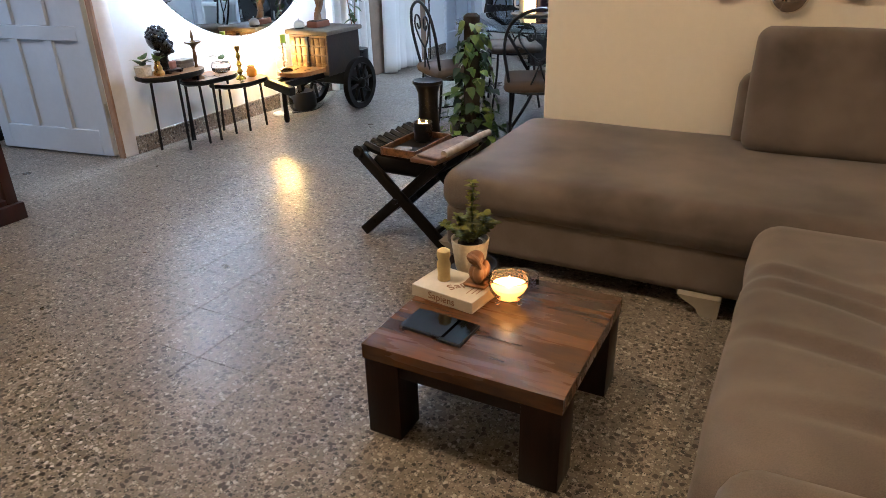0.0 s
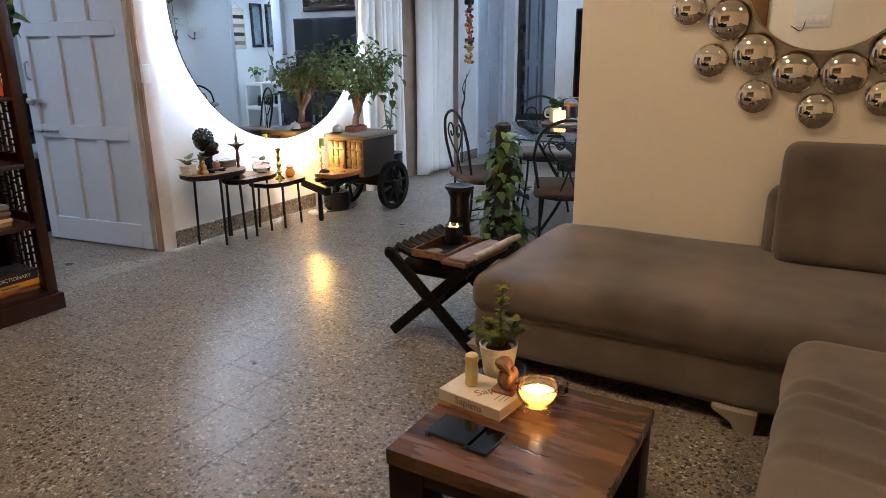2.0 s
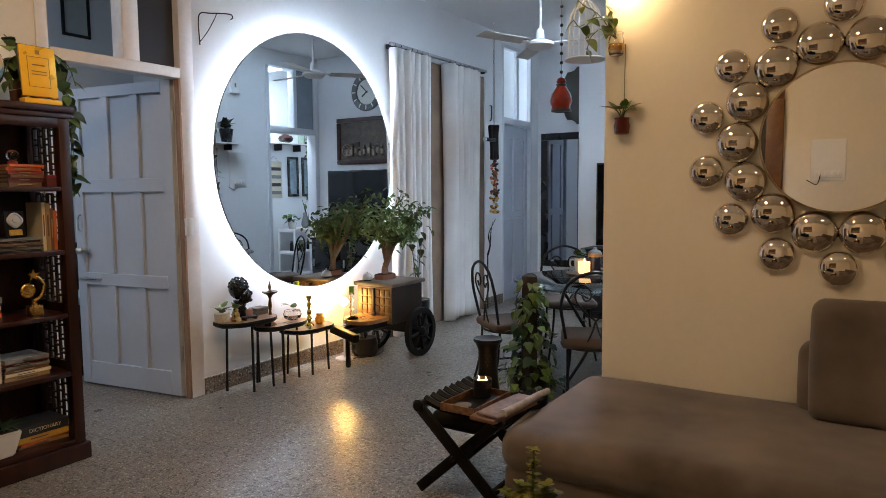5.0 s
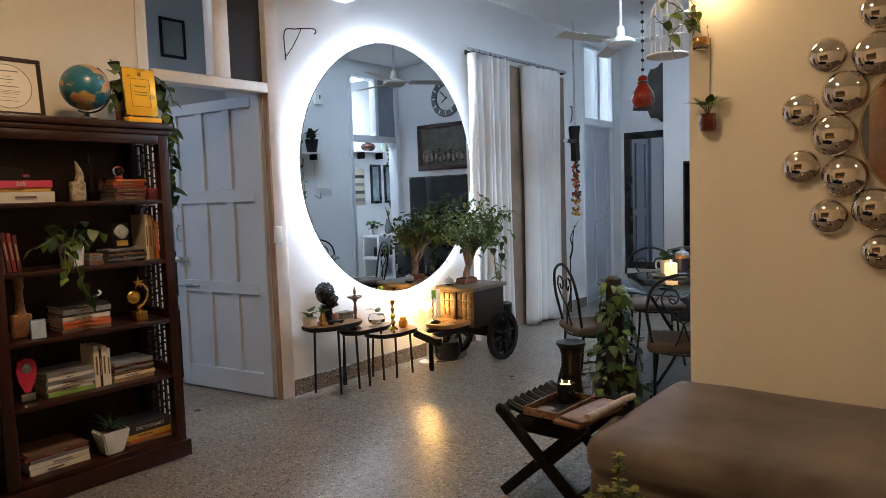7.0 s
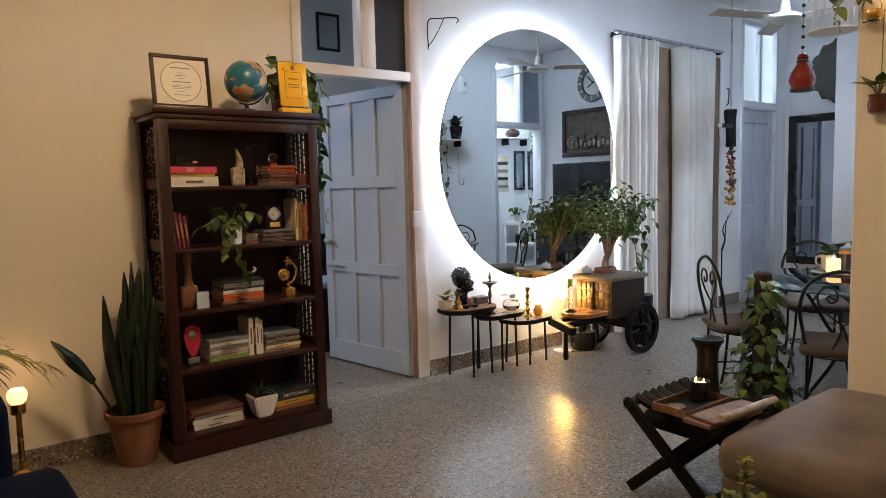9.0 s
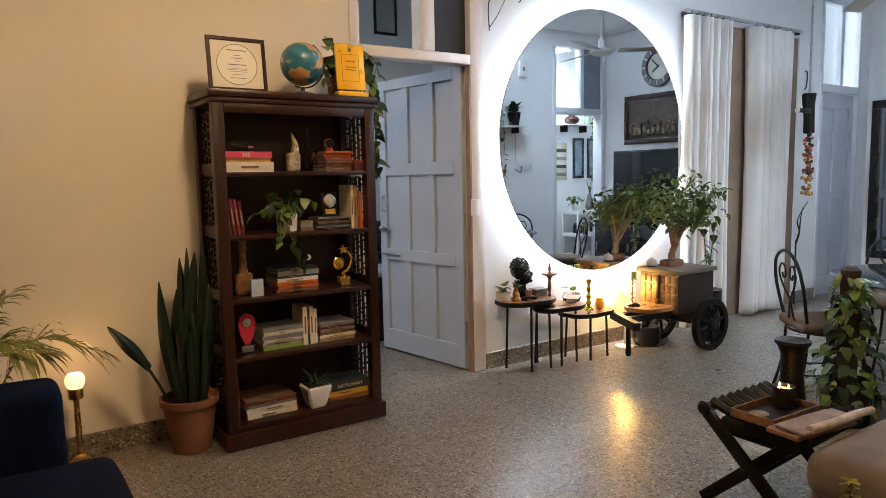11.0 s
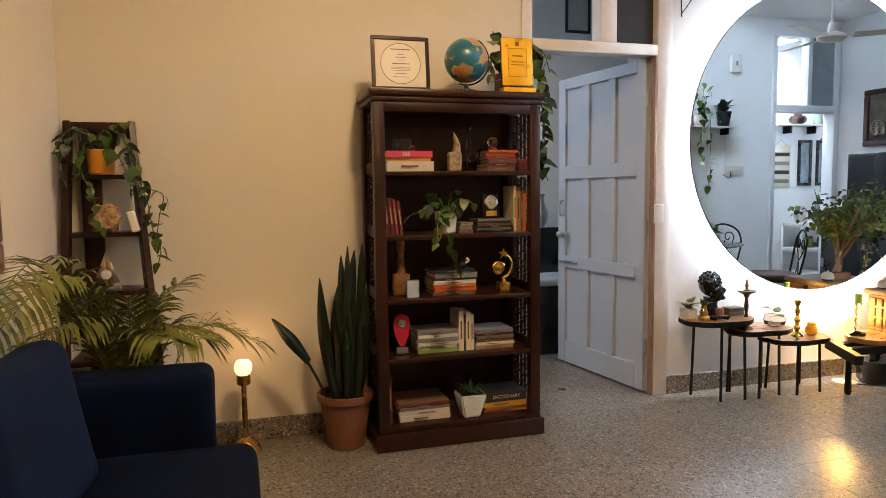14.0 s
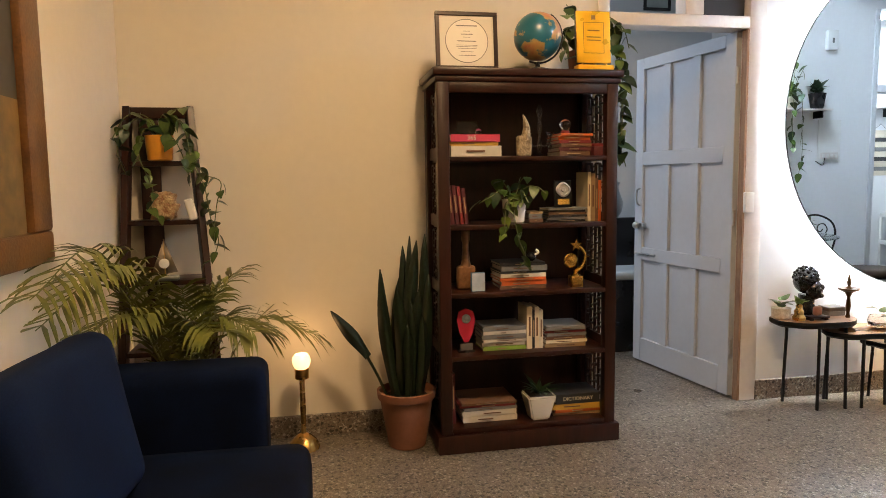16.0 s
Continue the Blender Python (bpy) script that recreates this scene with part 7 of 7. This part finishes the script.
for pts in ([(0, 0, 0.1), (-0.08, 0.02, 0.2), (-0.12, 0.05, 0.1), (-0.12, 0.06, -0.2), (-0.11, 0.08, -0.45), (-0.1, 0.05, -0.7)], [(0, 0, 0.1), (-0.06, 0.05, 0.3), (-0.08, 0.1, 0.42)], [(0, 0, 0.1), (-0.05, -0.05, 0.28), (-0.08, -0.12, 0.36)], [(0, 0, 0.1), (-0.1, -0.03, 0.15), (-0.13, -0.06, -0.1), (-0.12, -0.04, -0.4)], [(0, 0, 0.1), (-0.03, 0.02, 0.3), (-0.03, 0.03, 0.48)]):
    vine(p2, pts, rnd, [POTHOS, POTHOSD], 0.08, 0.05)
wbx = thing("wall_chime_box", CROSS, 5.69, 2.58, "small white plastic door chime box", "box")
part("case", box(-0.05, 0, -0.06, 0.06, 0, 0.20, 0.008), WHITE, wbx)
part("slot", box(-0.053, -0.05, -0.012, 0.012, 0.07, 0.12), COLS["grey"], wbx)

# ---- kitchen beyond the opening ----
KX = 0.2
ks = thing("kitchen_shelf", KX, 7.57, 2.12, "white kitchen shelf on dark brackets", "shelf")
part("board", box(-0.18, 0, -0.38, 0.36, -0.02, 0, 0.003), TRIM, ks)
for y in (-0.2, 0.2):
    part("bracket", box(-0.15, 0, y - 0.01, y + 0.01, -0.12, -0.02, 0.003), IRON, ks)
po = thing("dark_teapot", KX - 0.09, 7.52, 2.12, "dark glazed round pot on the kitchen shelf", "pot")
part("body", lathe([(0.05, 0), (0.10, 0.03), (0.115, 0.07), (0.09, 0.11), (0.05, 0.12), (0.05, 0.135), (0.015, 0.15), (0.015, 0.165)], 22), mat("brown_glaze", (0.05, 0.02, 0.018), 0.2), po)
pn = thing("jar_of_cuttings", KX - 0.09, 7.86, 2.12, "green cuttings in a glass jar on the kitchen shelf", "plant")
part("jar", lathe([(0.05, 0), (0.055, 0.01), (0.055, 0.14), (0.05, 0.14), (0.01, 0.12)], 18), mat("greenish_jar", (0.30, 0.38, 0.30), 0.2), pn)
vine(pn, [(0, 0, 0.12), (-0.06, 0.03, 0.2), (-0.08, 0.03, 0.0), (-0.07, 0.02, -0.3), (-0.07, 0.04, -0.7), (-0.07, -0.02, -0.95)], rnd, [POTHOS, POTHOSD], 0.08, 0.06)
for y0, y1, lab in ((7.62, 7.85, 0), (7.93, 8.17, 1)):
    fr = thing("framed_print", KX, (y0 + y1) / 2, 1.30, "narrow framed print in a black frame", "picture", group="kitchen prints")
    w = (y1 - y0) / 2
    for a in ((-w, w, 0, 0.04), (-w, w, 0.58, 0.62), (-w, -w + 0.04, 0.04, 0.58), (w - 0.04, w, 0.04, 0.58)):
        part("frame_bar", box(-0.025, 0, *a, 0.003, 1), BLACK, fr)
    part("print", box(-0.01, 0, -w + 0.04, w - 0.04, 0.04, 0.58), mat("grey_blue_print", (0.30, 0.38, 0.44), 0.4, col2=(0.10, 0.13, 0.15), scale=5, fine=20), fr)
cal = thing("paper_calendar", KX, 7.34, 1.28, "hanging paper calendar with printed blocks", "calendar")
part("sheet", box(-0.006, 0, -0.16, 0.16, 0, 0.56, 0.001), PAPER, cal)
for k in range(4):
    part("text_bar", box(-0.008, -0.006, -0.14, 0.14, 0.06 + k * 0.12, 0.11 + k * 0.12), COLS["black" if k % 2 else "grey"], cal)
part("hanger", tube([(-0.003, -0.1, 0.56), (-0.003, 0, 0.64), (-0.003, 0.1, 0.56)], 0.002, 5), IRON, cal)
tq = thing("kitchen_trolley", 0.0, 7.70, 0, "white open kitchen trolley with jars", "trolley")
for x in (-0.16, 0.16):
    for y in (-0.32, 0.32):
        part("post", box(x - 0.015, x + 0.015, y - 0.015, y + 0.015, 0, 0.80, 0.003), WHITE, tq)
for z in (0.1, 0.42, 0.76):
    part("deck", box(-0.175, 0.175, -0.335, 0.335, z, z + 0.05, 0.006), WHITE, tq)
for k in range(6):
    jr = thing("kitchen_jar", 0.0 + 0.05 * (k % 2), 7.48 + 0.09 * k, 0.47, "small jar on the trolley", "jar", group="jars on the trolley")
    part("body", lathe([(0.03, 0), (0.032, 0.01), (0.03, 0.11), (0.02, 0.13)], 14), [COLS["black"], COLS["white"], COLS["green"], COLS["tan"], COLS["black"], COLS["yellow"]][k], jr)
    part("lid", lathe([(0.024, 0.13), (0.024, 0.15)], 12), COLS["grey"], jr)
vp = thing("trolley_plant", 0.0, 7.50, 0.81, "trailing green plant on the trolley", "plant")
part("pot", lathe([(0.05, 0), (0.07, 0.1), (0.01, 0.09)], 16), CERAMIC, vp)
for k in range(30):
    a = k * 2.4
    leaf(vp, POTHOS, (0.1 * math.cos(a) * rnd.random(), 0.16 * math.sin(a) * rnd.random(), 0.08 + 0.14 * rnd.random()), k * 97, rnd.uniform(-40, 40), 0.08)
vs_ = thing("grey_vase", 0.0, 7.78, 0.81, "slim grey vase with dark blades", "vase")
part("body", lathe([(0.04, 0), (0.06, 0.05), (0.05, 0.12), (0.025, 0.2), (0.03, 0.24), (0.01, 0.23)], 18), COLS["grey"], vs_)
for a, t in ((0.0, 0.5), (0.12, 0.42), (-0.16, 0.36)):
    part("blade", tube(smooth_path([(0, 0.06, 0.05), (0, 0.1 + a * 0.5, 0.25), (0, 0.1 + a, t + 0.1)]), 0.022, 5, taper=0.1), LEAFD, vs_)

# ---- dining table and chairs ----
TX, TY = -1.55, 4.42
dt = thing("round_dining_table", TX, TY, 0, "round glass dining table on a black iron base", "table")
part("glass_top", lathe([(0.655, 0.738), (0.665, 0.742), (0.665, 0.748), (0.655, 0.752), (0.01, 0.752)], 64), TABLEGLASS, dt)
part("ring", tube([(0.36 * math.cos(a * 0.1745), 0.36 * math.sin(a * 0.1745), 0.722) for a in range(37)], 0.009, 6), IRON, dt)
for k in range(4):
    a = k * math.pi / 2 + 0.5
    c, s = math.cos(a), math.sin(a)
    part("leg", tube(smooth_path([(0.36 * c, 0.36 * s, 0.735), (0.22 * c, 0.22 * s, 0.5), (0.14 * c, 0.14 * s, 0.3), (0.30 * c, 0.30 * s, 0.01)]), 0.011, 8), IRON, dt)
    part("scroll", tube(smooth_path([(0.15 * c, 0.15 * s, 0.62), (0.24 * c, 0.24 * s, 0.66), (0.28 * c, 0.28 * s, 0.60), (0.22 * c, 0.22 * s, 0.57)]), 0.006, 6), IRON, dt)
up_ = thing("plant_under_table", TX + 0.1, TY + 0.05, 0, "leafy plant in a dark pot under the table", "plant")
part("pot", lathe([(0.09, 0), (0.13, 0.22), (0.02, 0.2)], 20), BLACK, up_)
for k in range(40):
    leaf(up_, POTHOSD, (rnd.gauss(0, 0.09), rnd.gauss(0, 0.09), 0.25 + 0.3 * rnd.random()), k * 97, rnd.uniform(-30, 60), 0.10)


def iron_chair():
    ob = thing("iron_chair", 0, 0, 0, "black wrought iron chair with brown round seat", "chair", group="chairs round the table")
    part("seat", soft(-0.20, 0.20, -0.20, 0.20, 0.425, 0.485, 0.028, 8, 0.012), CUSHION, ob, "brown fabric seat pad")
    part("seat_ring", tube([(0.20 * math.cos(a * 0.2618), 0.20 * math.sin(a * 0.2618), 0.42) for a in range(25)], 0.008, 6), IRON, ob)
    for s in (-1, 1):
        part("front_leg", tube(smooth_path([(0.14, 0.14 * s, 0.42), (0.15, 0.15 * s, 0.25), (0.19, 0.19 * s, 0)]), 0.009, 7), IRON, ob)
        part("back_leg", tube(smooth_path([(-0.16, 0.16 * s, 0.42), (-0.18, 0.16 * s, 0.2), (-0.23, 0.17 * s, 0)]), 0.009, 7), IRON, ob)
        part("scroll", tube(smooth_path([(-0.205, 0.0, 0.60), (-0.215, 0.07 * s, 0.66), (-0.225, 0.12 * s, 0.74), (-0.228, 0.09 * s, 0.80), (-0.225, 0.04 * s, 0.79), (-0.222, 0.03 * s, 0.74), (-0.222, 0.06 * s, 0.72), (-0.224, 0.08 * s, 0.75)]), 0.006, 6), IRON, ob)
        part("stay", tube(smooth_path([(-0.19, 0.05 * s, 0.46), (-0.20, 0.02 * s, 0.53), (-0.205, 0.0, 0.60)]), 0.006, 6), IRON, ob)
    part("back_loop", tube(smooth_path([(-0.16, -0.16, 0.42), (-0.19, -0.185, 0.56), (-0.215, -0.20, 0.70), (-0.235, -0.15, 0.83), (-0.24, 0, 0.89), (-0.235, 0.15, 0.83), (-0.215, 0.20, 0.70), (-0.19, 0.185, 0.56), (-0.16, 0.16, 0.42)]), 0.010, 7), IRON, ob)
    for z, k in ((0.16, 1.12), (0.18, 1.1)):
        part("brace", tube([(0.16 * k, 0.16 * k * (1 if z < 0.17 else -1), z), (-0.17 * k, 0.15 * k * (1 if z < 0.17 else -1), z)], 0.006, 6), IRON, ob)
    return ob


places = [(-2.13, 4.08, 50), (-2.14, 5.14, -59), (-1.47, 3.88, 112), (-1.20, 5.22, 236)]
c0 = iron_chair()
c0.matrix_basis = pose(places[0][0], places[0][1], 0, 0, 0, places[0][2])
for x, y, a in places[1:]:
    copy_thing(c0, pose(x, y, 0, 0, 0, a))

tp = thing("round_serving_plate", -1.80, 4.63, 0.752, "flat brown serving plate on the glass table", "plate")
part("plate", lathe([(0.13, 0), (0.15, 0.006), (0.148, 0.012), (0.02, 0.01)], 32), CARTTOP, tp)
cdl = thing("lit_candle_jar", -1.80, 4.58, 0.764, "lit candle glowing in a glass jar", "candle")
part("jar", lathe([(0.038, 0), (0.042, 0.005), (0.042, 0.085), (0.036, 0.085), (0.03, 0.07), (0.01, 0.07)], 20), glow("glowing_candle_jar", (1.0, 0.58, 0.2), 3.2), cdl)
part("flame", lathe([(0.001, 0.07), (0.007, 0.08), (0.004, 0.095), (0.0005, 0.108)], 8), FLAME, cdl)
mug = thing("white_mug_plant", -1.87, 4.68, 0.764, "small green plant in a white mug", "plant")
part("mug", lathe([(0.036, 0), (0.042, 0.006), (0.046, 0.10), (0.042, 0.10), (0.038, 0.08), (0.01, 0.08)], 20), CERAMIC, mug)
part("ear", tube(smooth_path([(-0.04, 0, 0.085), (-0.075, 0, 0.08), (-0.075, 0, 0.035), (-0.04, 0, 0.025)]), 0.007, 6), CERAMIC, mug)
for k in range(12):
    leaf(mug, POTHOS if k % 3 else POTHOSD, (0.02 * math.cos(k), 0.02 * math.sin(k), 0.09 + 0.05 * rnd.random()), k * 137, rnd.uniform(0, 60), 0.075)
fpz = thing("coffee_press", -1.77, 4.72, 0.764, "glass coffee press with a tan band and steel lid", "coffee press")
part("jug", lathe([(0.045, 0), (0.047, 0.005), (0.047, 0.13), (0.03, 0.13)], 22), mat("dark_coffee_glass", (0.03, 0.025, 0.05), 0.1, coat=0.5), fpz)
part("band", lathe([(0.049, 0.11), (0.05, 0.112), (0.05, 0.13), (0.049, 0.132)], 22), mat("tan_band", (0.55, 0.25, 0.06), 0.4), fpz)
part("lid", lathe([(0.048, 0.132), (0.046, 0.15), (0.015, 0.165), (0.012, 0.18), (0.004, 0.183)], 20), STEEL, fpz)
part("grip", tube(smooth_path([(0.045, 0, 0.12), (0.085, 0, 0.115), (0.085, 0, 0.03), (0.047, 0, 0.025)]), 0.008, 6), mat("tan_grip", (0.45, 0.27, 0.12), 0.5), fpz)

# ---- next room ----
nb = thing("black_bench", -5.25, 2.72, 0, "black bench box with a pale seat cushion", "bench")
part("body", box(-0.22, 0.22, -0.28, 0.28, 0, 0.54, 0.01), BLACK, nb)
part("seat_pad", soft(-0.21, 0.23, -0.27, 0.27, 0.54, 0.60, 0.025, 6), mat("pale_blue_pad", (0.45, 0.50, 0.55), 0.8), nb)
part("backrest", box(-0.24, -0.18, -0.28, 0.28, 0.54, 0.98, 0.01), BLACK, nb)
vz = thing("silver_vase", -5.46, 2.72, 0.98, "hammered silver grey vase on the bench back", "vase")
part("body", lathe([(0.03, 0), (0.06, 0.05), (0.07, 0.12), (0.04, 0.2), (0.03, 0.25), (0.045, 0.28), (0.02, 0.27)], 20), STEEL, vz)
np_ = thing("next_room_picture", -6.2, 3.45, 2.78, "small picture in a grey frame high on the wall", "picture")
for a in ((-0.13, 0.13, 0, 0.025), (-0.13, 0.13, 0.345, 0.37), (-0.13, -0.105, 0.025, 0.345), (0.105, 0.13, 0.025, 0.345)):
    part("frame_bar", box(0, 0.02, *a, 0.003, 1), COLS["black"], np_)
part("print", box(0, 0.008, -0.105, 0.105, 0.025, 0.345), mat("pale_sheet", (0.42, 0.47, 0.46), 0.3), np_)

# ---- floor tiles ----
floor = tagged(new("floor"), "polished speckled terrazzo tile floor, worn and shiny", kind="structure")
T, G = 0.25, 0.0006
tile = bmesh.new()
a, b = T / 2 - G, T / 2 - G - 0.0005
top = [tile.verts.new((sx * b, sy * b, 0)) for sx, sy in ((-1, -1), (1, -1), (1, 1), (-1, 1))]
low = [tile.verts.new((sx * a, sy * a, -0.0004)) for sx, sy in ((-1, -1), (1, -1), (1, 1), (-1, 1))]
bot = [tile.verts.new((sx * a, sy * a, -0.012)) for sx, sy in ((-1, -1), (1, -1), (1, 1), (-1, 1))]
tile.faces.new(top)
for i in range(4):
    tile.faces.new((low[i], low[(i + 1) % 4], top[(i + 1) % 4], top[i]))
    tile.faces.new((bot[i], bot[(i + 1) % 4], low[(i + 1) % 4], low[i]))
tile_me = bpy.data.meshes.new("tile")
tile.to_mesh(tile_me)
tile.free()
tile_me.materials.append(TERRAZZO)
verts, faces = [], []
tv_ = [v.co.copy() for v in tile_me.vertices]
tf_ = [tuple(p.vertices) for p in tile_me.polygons]
X0, Y0 = -1.685, 0.762
rnd = random.Random(7)
for i in range(-19, 20):
    for j in range(-8, 32):
        x, y = X0 + (i + 0.5) * T, Y0 + (j + 0.5) * T
        dz = -0.0001 * rnd.random()
        if -8 <= i < 5 and -5 <= j < 18:
            o = new("tile", tile_me)
            o.parent = floor
            o.location = (x, y, dz)
        else:
            n0 = len(verts)
            verts += [(v.x + x, v.y + y, v.z + dz) for v in tv_]
            faces += [tuple(k + n0 for k in f_) for f_ in tf_]
rest = bpy.data.meshes.new("far_tiles")
rest.from_pydata(verts, [], faces)
rest.materials.append(TERRAZZO)
ro = tagged(new("far_tiles", rest), kind="stuff")
ro.parent = floor
